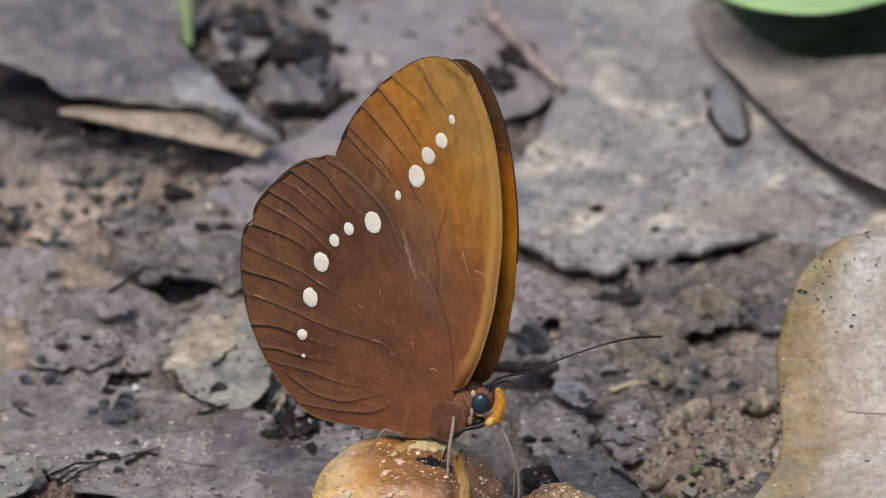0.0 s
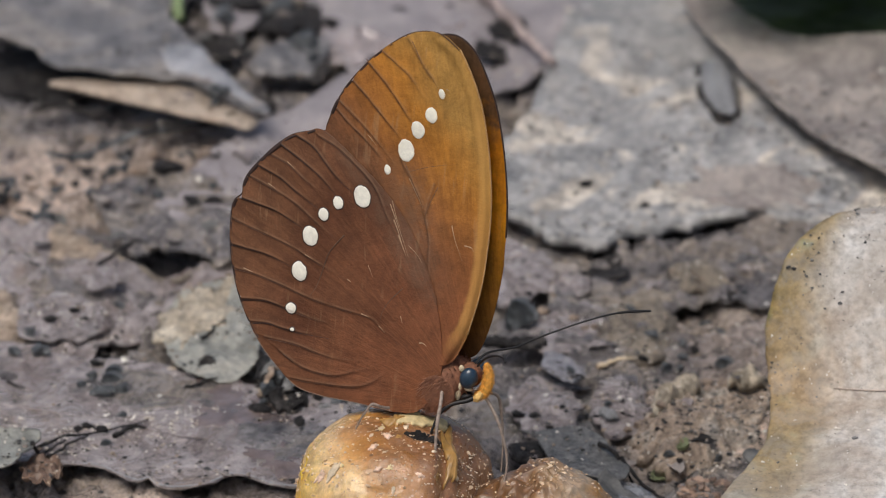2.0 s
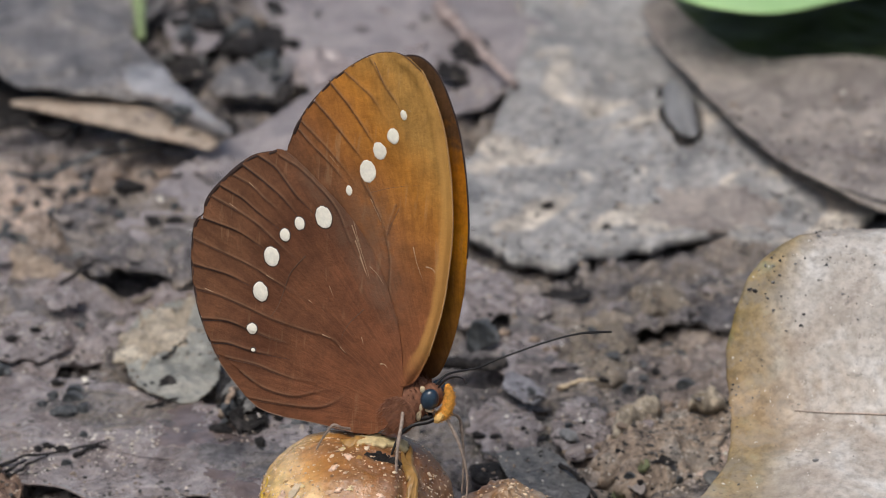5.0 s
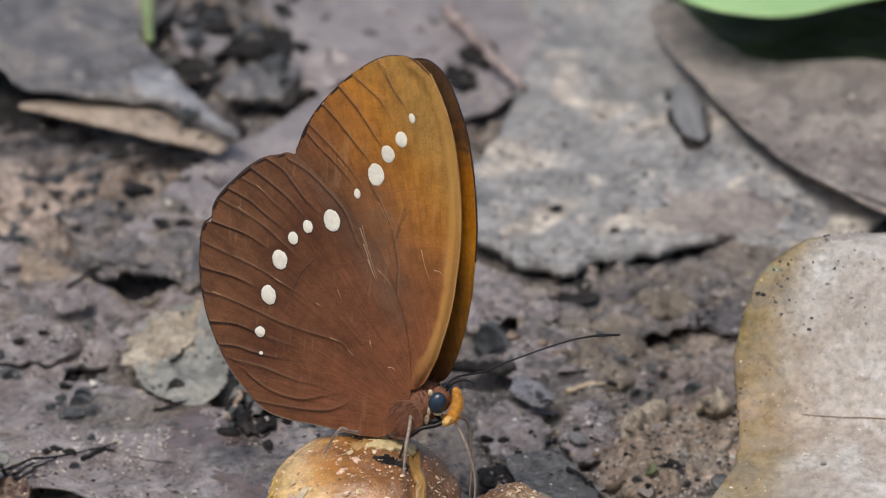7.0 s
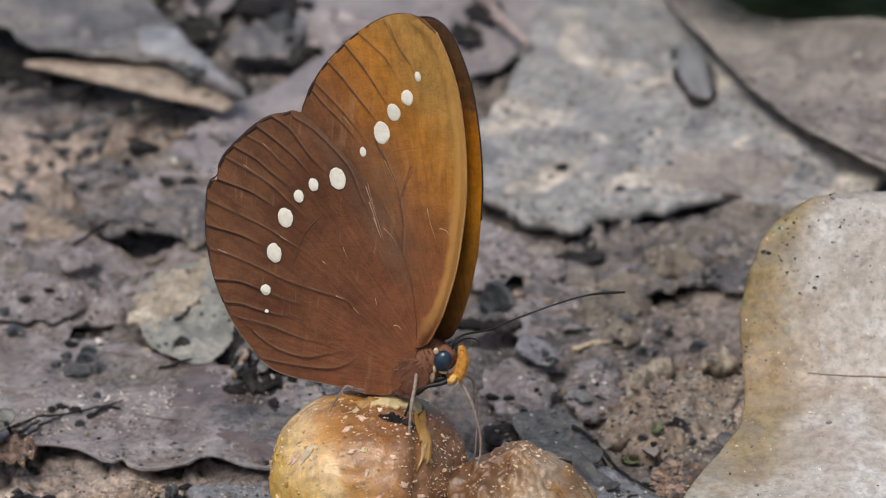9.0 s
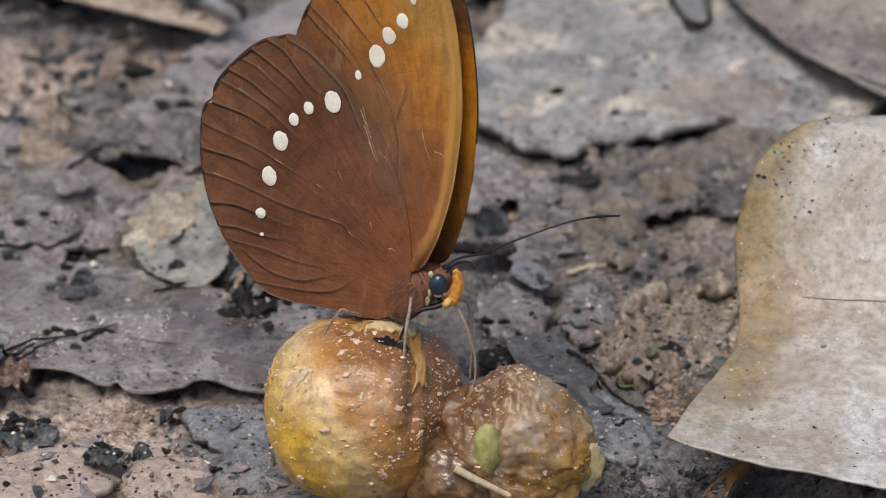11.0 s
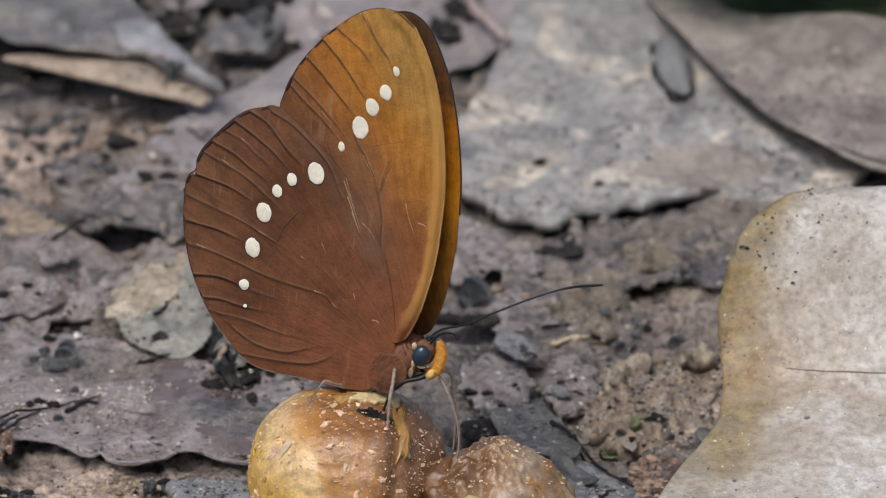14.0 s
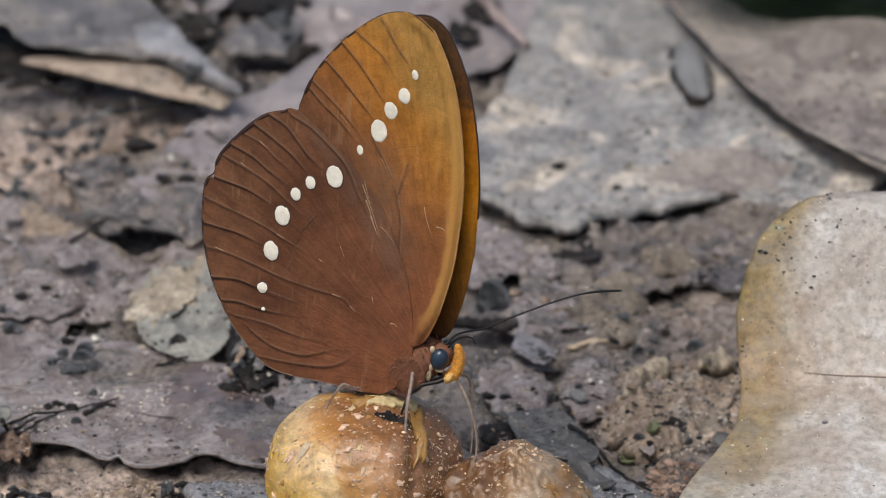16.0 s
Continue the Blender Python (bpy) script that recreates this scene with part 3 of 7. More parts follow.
RED_GRIT = pale_crumb_material("red_grit", (0.09, 0.055, 0.042), (0.48, 0.33, 0.24))

# ---------------------------------------------------------------- ground


def axis_line(lo, hi, step, far):
    mid = np.arange(lo, hi + step / 2, step)
    out = step * 1.35 ** np.arange(1, 60)
    out = np.cumsum(out)
    out = out[out < far]
    return np.concatenate([(lo - out)[::-1], mid, hi + out])


def build_ground():
    xs, ys = axis_line(-70, 74, 0.34, 40000), axis_line(-20, 205, 0.38, 40000)
    gx, gy = np.meshgrid(xs, ys)
    gz = ground_height(gx, gy)
    nx, ny = len(xs), len(ys)
    v = np.stack([gx.ravel(), gy.ravel(), gz.ravel()], 1)
    i = (np.arange(ny - 1)[:, None] * nx + np.arange(nx - 1)[None]).ravel()
    f = np.stack([i, i + 1, i + 1 + nx, i + nx], 1)
    ob = thing("ground", v, f, MUD, "damp grey-brown trodden mud with grit and decayed leaf bits", "ground", kind="structure", at=(0, 0, 0))
    # soils: how sandy and tan the mud is, and how blue-grey
    x, y = gx.ravel(), gy.ravel()
    tan = np.zeros(len(x))
    for cx, cy, rx, ry, a in ((31, 43, 9, 9, 1.0), (-38, 11, 22, 15, 1.0), (-41, 112, 24, 14, 0.85), (38, 62, 10, 12, 0.3), (-2, 2, 14, 8, 0.4)):
        tan = np.maximum(tan, a * np.exp(-((x - cx) / rx) ** 4 - ((y - cy) / ry) ** 4))
    blue = np.zeros(len(x))
    for cx, cy, rx, ry, a in ((22, 16, 8, 9, 1.0), (-18, 11, 6, 9, 0.9), (-12, 36, 6, 8, 0.8), (14, 47, 8, 6, 0.4)):
        blue = np.maximum(blue, a * np.exp(-((x - cx) / rx) ** 4 - ((y - cy) / ry) ** 4))
    for name, values in (("tan_soil", tan), ("blue_soil", blue)):
        ob.data.attributes.new(name, "FLOAT", "POINT").data.foreach_set("value", values)
    return ob


build_ground()

# ---------------------------------------------------------------- leaves


def leaf_sheet(outline, lift, thick=0.35, wave=0.5, wave_size=9.0, curl=0.0, tilt=(0.0, 0.0), follow=0.5, ragged=0.35, seed=1, dome=0.0, count=180, rings=26, crinkle=0.0):
    """A dead leaf lying on the mud. lift: mm above it; curl: how far its rim rises; tilt: rise per mm in x and y."""
    line = spline(outline, count)
    c = line.mean(0)
    d = line - c
    r = np.linalg.norm(d, axis=1)[:, None]
    k = np.arange(count)
    jag = fbm(k * 0.35, k * 0 + seed * 3.1, 2.0, 3, seed)[:, None]
    line = line + d / r * jag * ragged
    pts, share, faces = fan(line, c, rings)
    x, y = pts[:, 0], pts[:, 1]
    z = lift + follow * broad_height(x, y) + wave * fbm(x, y, wave_size, 3, seed + 20) + 0.25 * wave * fbm(x, y, wave_size / 4, 2, seed + 30)
    z = z + curl * share ** 5 * (0.6 + 0.8 * fbm(x, y, 14, 2, seed + 40)) + tilt[0] * (x - c[0]) + tilt[1] * (y - c[1]) + dome * (1 - share ** 2)
    if crinkle:
        z = z + crinkle * (0.45 - np.abs(fbm(x * 0.8, y * 1.3, 5.0, 3, seed + 50))) + 0.3 * crinkle * fbm(x, y, 1.3, 3, seed + 60)
    top = np.stack([x, y, z], 1)
    bottom = top - (0, 0, thick)
    return (*shell(top, bottom, faces, count), top)


def broad_height(x, y):
    return 1.1 * fbm(x, y, 30, 2, 3) - 0.4


def litter_leaf(name, label, material, outline, lift, rib=None, rib_radius=0.35, **kw):
    v, f, top = leaf_sheet(outline, lift, **kw)
    ob = thing(name, v, f, material, label, "leaf")
    if rib is not None:
        line = spline(rib, 40, closed=False)
        z = [top[np.argmin((top[:, 0] - a) ** 2 + (top[:, 1] - b) ** 2), 2] for a, b in line]
        z = np.convolve(np.pad(z, 3, "edge"), np.ones(7) / 7, "valid")
        path = np.column_stack([line, z]) - np.array(ob.location) / MM
        tv, tf = tube(path, np.linspace(rib_radius, rib_radius * 0.5, 40), 6)
        part("midrib", tv, tf, RIB if material is BLEACHED else material, ob)
    return ob


def leaf_tops(ob):
    v = np.array([q.co for q in ob.data.vertices]) / MM
    return v[:len(v) // 2]


def smear_on(ob, outline, material, label, lift=0.12, seed=1, name="mud_smear", uneven=0.22):
    """A thin crust of dried mud, a stain or a painted shadow on a leaf."""
    top = leaf_tops(ob)
    base = np.array(ob.location) / MM
    line = spline(np.array(outline) - base[:2], 90)
    d = line - line.mean(0)
    line = line + d * (uneven * fbm(np.arange(90) * 0.4, np.zeros(90), 1.5, 4, seed))[:, None]
    pts, share, faces = fan(line, line.mean(0), 12)
    z = np.array([top[np.argmin((top[:, 0] - a) ** 2 + (top[:, 1] - b) ** 2), 2] for a, b in pts])
    z = z + lift * (1.3 - share ** 3) + 0.10 * fbm(pts[:, 0], pts[:, 1], 1.5, 3, seed)
    t = np.stack([pts[:, 0], pts[:, 1], z], 1)
    v, f = shell(t, t - (0, 0, 0.5), faces, 90)
    return part(name, v, f, material, ob, label)


def rim_on(ob, line, radius, material, name, label, drop=0.1):
    """A rolled or coloured rim along one edge of a leaf."""
    top = leaf_tops(ob)
    base = np.array(ob.location) / MM
    p = spline(np.array(line) - base[:2], 60, False)
    z = np.array([top[np.argmin((top[:, 0] - a) ** 2 + (top[:, 1] - b) ** 2), 2] for a, b in p])
    z = np.convolve(np.pad(z, 3, "edge"), np.ones(7) / 7, "valid") - drop
    k = np.arange(60)
    v, f = tube(np.column_stack([p, z]), np.linspace(radius[0], radius[1], 60) * (1 + 0.25 * fbm(k * 0.3, k * 0.0, 1.5, 3, 7)), 8)
    return part(name, v, f, material, ob, label)


grey_leaf = litter_leaf("dead_leaf", "large weathered grey leaf lying flat on the mud", LEAF_GREY,
            [(16.8, 188), (17.1, 164.3), (15.4, 150.3), (12.7, 134.8), (8.3, 119.8), (6.0, 105.3), (11.2, 98.4), (12.8, 93.7), (15.1, 91.3), (19.8, 90.4), (23.3, 92.8),
             (28.1, 94.8), (32.9, 97.2), (39.7, 98.8), (47, 95), (56, 97), (60, 120), (52, 155), (36, 186)],
            1.9, wave=0.9, wave_size=11, ragged=0.7, seed=2, curl=0.2, thick=1.3, count=260, rings=40)
brown_leaf = litter_leaf("dead_leaf", "brownish grey leaf overlapping another leaf", LEAF_BROWN,
            [(31.8, 164.8), (34.6, 150.5), (37.8, 138.5), (42.8, 122.1), (47.8, 110.9), (53.2, 102.6), (61, 96.0), (72, 105), (76, 126), (68, 141.5), (58.8, 145), (51.6, 145.5), (45.9, 147.8), (40.8, 152.8), (37.9, 160), (35.5, 168)],
            5.0, wave=0.4, wave_size=15, ragged=0.2, seed=5, curl=0.8, thick=0.6)
litter_leaf("dead_leaf", "smooth mauve-grey leaf lying on dark mud", LEAF_ROSE,
            [(-17.5, 190), (-15.6, 165.5), (-13.6, 153.2), (-9.9, 142.3), (-1.9, 136.1), (9.5, 138.7), (16.8, 150), (20, 170), (17.4, 192)],
            1.2, wave=0.7, wave_size=12, ragged=0.3, seed=8, curl=0.5, thick=0.5)
litter_leaf("dead_leaf", "mauve-grey leaf partly buried in mud", LEAF_ROSE,
            [(-8.6, 145.3), (-16.2, 134.8), (-22.4, 126.0), (-27.0, 117.3), (-31.5, 106.5), (-34.0, 99.5), (-24.9, 92.0), (-12.7, 95.1), (0, 112), (2, 132)],
            2.0, wave=0.45, wave_size=12, ragged=0.4, seed=11, curl=-0.2, thick=1.2, crinkle=0.15)
tan_leaf = litter_leaf("dry_leaf", "narrow dry tan leaf with a rolled edge", LEAF_TAN,
            [(-48.6, 135.4), (-42.0, 136.3), (-37.0, 136.5), (-33.8, 136.2), (-30.8, 133.8), (-27.1, 130.0), (-23.7, 125.6), (-21.9, 121.9), (-22.9, 119.3), (-25.1, 120.2), (-29.4, 122.9), (-34.5, 126.3), (-40.3, 129.9), (-45.4, 132.7)],
            3.6, wave=0.2, wave_size=12, ragged=0.12, seed=13, curl=0.2, thick=0.45, dome=0.7, count=140, rings=12, follow=0.0)
bent_leaf = litter_leaf("dead_leaf", "grey leaf bent over a dark hollow", LEAF_DUSK,
            [(-62.1, 160.8), (-57.8, 162.7), (-53.6, 165.6), (-47.1, 167.5), (-39.5, 164.1), (-33.1, 149.6), (-29.7, 142.0), (-27.4, 135.7), (-24.3, 128.8), (-20.6, 120.8), (-20.8, 118.9), (-24.3, 123.3), (-28.7, 129.6), (-33.8, 131.8), (-39.5, 132.4), (-45.3, 135.1), (-49.1, 139.1), (-53.1, 145.2), (-59.1, 149.5)],
            6.0, wave=0.7, wave_size=10, ragged=0.2, seed=17, curl=0.3, thick=0.4, follow=0.0, rib=[(-44.5, 137.8), (-42.0, 139.7), (-37.8, 142.3), (-32.6, 146.8)], rib_radius=0.35)
litter_leaf("dead_leaf", "greyish brown leaf among forest litter", LEAF_DUSK,
            [(-70, 194), (-55.0, 192), (-42, 190), (-31.0, 174), (-36.2, 163.7), (-47.4, 169.3), (-55.5, 169.5), (-68, 165)],
            3.0, wave=0.9, wave_size=10, ragged=0.4, seed=19, curl=0.8, thick=0.5)
litter_leaf("leaf_fragment", "pale olive-grey torn leaf piece on mud", LEAF_PALE,
            [(-31.0, 61.4), (-30.2, 56.1), (-28.7, 51.6), (-26.6, 48.9), (-23.8, 48.1), (-21.3, 49.8), (-20.2, 53.8), (-19.7, 58.2), (-20.2, 66.6), (-23.1, 74.8), (-27.1, 74.5), (-30.9, 69.0)],
            1.9, wave=0.7, wave_size=5, ragged=0.2, seed=23, curl=0.5, thick=0.25, tilt=(0.0, 0.0))
broad_leaf = litter_leaf("dead_leaf", "broad mauve-grey leaf with a wavy raised edge and grit on it", LEAF_MAUVE,
            [(-62, 50), (-57, 59), (-48.5, 61.5), (-41.3, 58.0), (-34.0, 57), (-26.6, 51), (-18.0, 47.0), (-8, 40), (-7, 28), (-10.1, 22.2), (-14.7, 21.6), (-17.5, 22.3),
             (-20.1, 24.1), (-22.3, 24.7), (-24.4, 23.1), (-27.5, 22.8), (-30.3, 23.6), (-31.2, 25.0), (-32.5, 24.4), (-35.1, 26.3), (-37.0, 27.7), (-41.1, 28.0), (-48, 30.0), (-60, 36)],
            1.0, wave=0.5, wave_size=12, ragged=0.06, seed=29, curl=0.2, thick=0.3, count=360, rings=70, crinkle=0.25,
            rib=[(-58, 47), (-45, 43), (-30, 36), (-12, 29)], rib_radius=0.2)
torn_leaf = litter_leaf("dead_leaf", "decayed mauve-brown leaf plastered with mud, torn open", LEAF_MAUVE,
            [(-60, 95), (-49.8, 95.6), (-42.0, 91), (-37.0, 86.0), (-34.5, 82.8), (-31.3, 80.4), (-28, 81.0), (-24, 82.8), (-20.5, 82.6), (-18.5, 77), (-28, 71.0), (-39.4, 62), (-50, 59), (-62, 62)],
            0.7, tilt=(0, 0.05), wave=1.2, wave_size=7, ragged=0.9, seed=31, curl=0.7, thick=0.5, count=320, rings=64, crinkle=1.1)
litter_leaf("leaf_fragment", "dark slate-grey leaf piece on the wet mud", LEAF_SLATE,
            [(11.6, 33.7), (13.9, 34.9), (16.2, 35.4), (18.6, 33.7), (20.4, 29.8), (21.9, 25.7), (20.9, 23.4), (18.4, 23.4), (15.7, 24.5), (13.0, 27.5), (12.2, 30.3)],
            1.6, wave=0.3, wave_size=8, ragged=0.15, seed=37, curl=0.2, thick=0.35, tilt=(-0.02, 0.02))
litter_leaf("leaf_fragment", "small pale torn leaf corner", LEAF_PALE,
            [(-54, 30), (-48.7, 30.0), (-43.2, 29.2), (-44.6, 24.8), (-46.7, 20.5), (-54, 17.2)],
            4.3, wave=0.3, wave_size=6, ragged=0.2, seed=41, curl=0.8, thick=0.25, count=100, rings=14)
litter_leaf("leaf_fragment", "lilac-grey leaf scrap with a faint sheen on mud", LEAF_LILAC,
            [(12.7, 57.5), (14.2, 58.3), (16.5, 53.8), (17.3, 51.2), (15.7, 49.6), (13.3, 52.3)],
            1.3, wave=0.4, wave_size=4, ragged=0.6, seed=43, curl=0.4, thick=0.3, count=90, rings=10)
litter_leaf("leaf_fragment", "mauve mud-caked leaf piece lying in mud", LEAF_MAUVE,
            [(9.2, 41.3), (8.5, 47.5), (11.2, 52.9), (15.7, 50.6), (16.6, 43.6), (14.3, 37.6), (11.1, 36.8)],
            0.3, wave=0.8, wave_size=5, ragged=0.6, seed=47, curl=-0.5, thick=0.3, count=120, rings=16)
litter_leaf("dead_leaf", "decayed mud-caked leaf flattened into wet mud", MUD,
            [(14, 70), (16, 79), (24, 84.5), (34, 84), (41, 78), (40, 71), (33, 73.0), (27, 71), (21, 66)],
            0.4, wave=0.9, wave_size=7, ragged=0.5, seed=53, curl=-0.3, thick=0.5, count=220, rings=40, crinkle=0.9)
litter_leaf("leaf_fragment", "dark purplish leaf piece at the foot of a grey leaf", LEAF_MAUVE,
            [(5, 78), (6, 88), (11, 90), (15, 84), (13, 77), (9, 74)],
            0.4, wave=0.9, wave_size=5, ragged=1.3, seed=59, curl=0.3, thick=0.3, count=110, rings=14)

litter_leaf("dead_leaf", "mud-caked leaf arched over a dark hole", MUD,
            [(-38, 87.8), (-35.6, 84.6), (-34.3, 85.8), (-33.4, 87.4), (-32.2, 87.3), (-31.4, 85.4), (-29.6, 85.2), (-27.2, 83.2), (-24.6, 81.6), (-20, 86), (-23, 101), (-32, 107), (-41, 103)],
            2.9, wave=0.6, wave_size=5, ragged=0.35, seed=97, curl=0.9, thick=0.4, count=240, rings=44, follow=0.8, crinkle=1.0)
rim_on(torn_leaf, [(-44.0, 92.2), (-41.0, 90.0), (-37.0, 86.2), (-34.5, 83.0), (-31.3, 80.6), (-28, 81.2), (-24, 83.0), (-20.8, 82.6)], (0.35, 0.5), EARTH, 'muddy_edge', 'olive-brown muddy rim of a torn leaf', 0.25)

# Contact shadow round the stone, painted as a thin black sheet.
smear_on(grey_leaf, [(33.2, 144), (34.6, 145.5), (37.6, 140), (38.6, 130), (37.6, 124.0), (35.2, 123.8), (33.2, 133)], CHAR_AND_SHADE, "painted black shadow around a stone", 0.06, 4, "stain_or_shadow", 0.06)
smear_on(grey_leaf, [(30, 104), (34, 112), (44, 110), (46, 102), (37, 100)], LEAF_BROWN, "brown smear of dried mud", 0.2, 5)
rim_on(brown_leaf, [(34.9, 150.5), (38.1, 138.5), (43.0, 122.1), (48.0, 110.9), (53.4, 102.8), (60.5, 97)], (0.22, 0.6), CHAR_AND_SHADE, "dark_edge", "black leaf edge", 0.5)
rim_on(tan_leaf, [(-46, 133.2), (-40.3, 130.3), (-34.5, 126.7), (-29.4, 123.3), (-24.4, 120.2)], (0.25, 0.4), LEAF_TAN, "rolled_edge", "rolled lower edge", 0.1)
smear_on(broad_leaf, [(-21, 33), (-20, 38), (-13, 37), (-10, 30), (-14, 26), (-19, 28)], MUD, "smear of brown mud with grit", 0.12, 9)
smear_on(broad_leaf, [(-40, 47), (-37, 53), (-28, 50), (-24, 45), (-31, 42)], MUD, "smear of brown mud with grit", 0.12, 11)
smear_on(broad_leaf, [(-29.0, 47.4), (-25.5, 49.7), (-21.6, 48.2), (-17.9, 43.5), (-15.5, 37.4), (-17.3, 34.1), (-21.2, 36.5), (-25.7, 38.0), (-28.1, 42.0)], DARK_MUD, "dark brown wet stain", 0.07, 23, "stain_or_shadow", 0.35)
smear_on(broad_leaf, [(-20.9, 28.5), (-17.9, 30.7), (-14.8, 29.2), (-14.6, 24.1), (-17.7, 24.1)], DARK_MUD, "dark brown wet stain", 0.07, 24, "stain_or_shadow", 0.35)
# Pale tube that paints the light caught by the leaf's front edge.
rim_on(broad_leaf, [(-41.1, 28.2), (-37.0, 27.9), (-35.1, 26.5), (-32.5, 24.6), (-31.2, 25.1), (-30.3, 23.8), (-27.5, 23.0), (-24.4, 23.3), (-22.3, 24.9), (-20.1, 24.3), (-17.5, 22.5), (-14.7, 21.8), (-11.0, 22.2)], (0.055, 0.085), LEAF_SKY, "edge_light", "light painted along the leaf's thin edge", -0.02)
smear_on(bent_leaf, [(-34.9, 140.8), (-31.7, 142.7), (-29.7, 141.0), (-27.4, 134.7), (-24.4, 127.9), (-22.4, 123.2), (-24.7, 125.4), (-28.8, 130.9), (-33.1, 133.5)], LEAF_SKY, "pale bluish folded-back tip", 0.3, 15, "folded_tip", 0.05)
pale_leaf_crust = [ob for ob in scene.objects if ob.name.startswith("leaf_fragment")][0]
smear_on(pale_leaf_crust, [(-31.0, 61.2), (-31.8, 64.9), (-30.5, 68.6), (-27.7, 71.9), (-24.1, 73.1), (-23.4, 67.0), (-24.4, 63.7), (-26.6, 61.8), (-29.0, 59.2)], CRUST, "beige crust of dried mud", 0.35, 17, "mud_crust", 0.3)
smear_on(pale_leaf_crust, [(-26.3, 54.1), (-25.1, 53.1), (-25.1, 51.7), (-26.8, 52.2)], CHAR_AND_SHADE, "black smear on a leaf", 0.15, 18, "stain_or_shadow", 0.35)
smear_on(torn_leaf, [(-54.2, 74.8), (-49.7, 76.3), (-46.3, 70.4), (-46.2, 64.3), (-48.6, 62.0), (-53.3, 63.4)], TAN_MUD, "tan sandy mud crust", 0.6, 19, "mud_crust")
smear_on(torn_leaf, [(-45.8, 88.4), (-45.3, 93.0), (-41.6, 92.0), (-40, 88.6), (-42.3, 86.5)], TAN_MUD, "tan sandy mud crust", 0.4, 21, "mud_crust")
litter_leaf("leaf_fragment", "crumpled reddish-brown leaf scrap at a leaf's edge", RUSSET, [(-44.9, 26.5), (-43.0, 28.5), (-41.5, 27.5), (-40.7, 24.7), (-41.4, 21.2), (-43.1, 20.4), (-44.6, 22.4)],
            1.7, wave=0.9, wave_size=2.5, ragged=0.6, seed=177, curl=0.8, thick=0.25, follow=0.3, count=120, rings=20)
for outline, lift, seed in (([(-20.0, 55.8), (-17.9, 54.5), (-15.2, 48.7), (-14.1, 41.8), (-16.2, 40.0), (-18.2, 41.8), (-19.4, 47.2)], 1.9, 171), ([(-43.4, 17.2), (-40.7, 18.0), (-37.9, 15.5), (-38.0, 11.5), (-40.8, 10.7), (-43.1, 12.4)], -0.3, 172),
                            ([(-33.7, 5.9), (-32.2, 8.1), (-29.9, 7.7), (-29.6, 5.4), (-32.3, 4.3)], 1.0, 173), ([(-28.5, 9.3), (-27.3, 9.8), (-27.1, 7.6), (-28.1, 7.0)], 1.0, 174), ([(-26.1, 17.6), (-25.6, 18.6), (-25.0, 16.9), (-25.8, 15.9)], 0.8, 175)):
    litter_leaf("leaf_fragment", "black crumpled rotten leaf piece on mud", CHAR_AND_SHADE if seed == 171 else STONE, outline, lift, wave=0.55, wave_size=1.8, ragged=0.5, seed=seed, curl=-0.5, thick=0.5, follow=0.3, dome=0.4, count=110, rings=18)
# Black sheet laid in the hole to paint its deep shade.
litter_leaf("leaf_fragment", "black sheet painting the shade in a hollow below a leaf", CHAR_AND_SHADE, [(8.7, 33.6), (10.4, 34.2), (12.4, 34.2), (12.5, 30.1), (11.0, 28.9), (9.1, 30.5)],
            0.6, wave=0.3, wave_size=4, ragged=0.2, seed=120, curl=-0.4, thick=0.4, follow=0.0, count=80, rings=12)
# A second black sheet, painting the shade under the bent leaf.
litter_leaf("leaf_fragment", "black sheet painting the shade in a hollow below a leaf", CHAR_AND_SHADE,
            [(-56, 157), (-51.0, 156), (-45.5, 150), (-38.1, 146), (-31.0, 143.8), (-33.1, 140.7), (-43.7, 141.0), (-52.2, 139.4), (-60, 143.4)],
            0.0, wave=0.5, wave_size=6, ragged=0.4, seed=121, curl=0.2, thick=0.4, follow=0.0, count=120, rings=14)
# Dark sheet standing in for the deep shade behind the brown leaf.
litter_leaf("leaf", "near-black green sheet painting the shade below a fresh leaf", LEAF_SHADE,
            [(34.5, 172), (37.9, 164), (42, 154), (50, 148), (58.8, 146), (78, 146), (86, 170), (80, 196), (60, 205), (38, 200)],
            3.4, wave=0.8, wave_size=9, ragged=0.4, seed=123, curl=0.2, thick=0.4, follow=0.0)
# The two thin ones below the tan leaf paint its shadow.
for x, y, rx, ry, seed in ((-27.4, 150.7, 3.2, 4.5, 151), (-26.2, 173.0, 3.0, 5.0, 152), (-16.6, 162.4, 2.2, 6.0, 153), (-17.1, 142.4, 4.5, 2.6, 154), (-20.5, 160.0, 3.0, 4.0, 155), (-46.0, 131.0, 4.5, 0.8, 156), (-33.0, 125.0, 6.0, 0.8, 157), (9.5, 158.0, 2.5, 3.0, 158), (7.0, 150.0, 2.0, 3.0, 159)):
    litter_leaf("leaf_fragment", "black rotten leaf pieces and painted shade strips among litter", CHAR_AND_SHADE, [(x - rx, y), (x - 0.5 * rx, y + ry), (x + 0.6 * rx, y + 0.8 * ry), (x + rx, y - 0.2 * ry), (x + 0.3 * rx, y - ry), (x - 0.7 * rx, y - 0.7 * ry)],
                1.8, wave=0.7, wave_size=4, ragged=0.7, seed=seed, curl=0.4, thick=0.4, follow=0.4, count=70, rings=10)
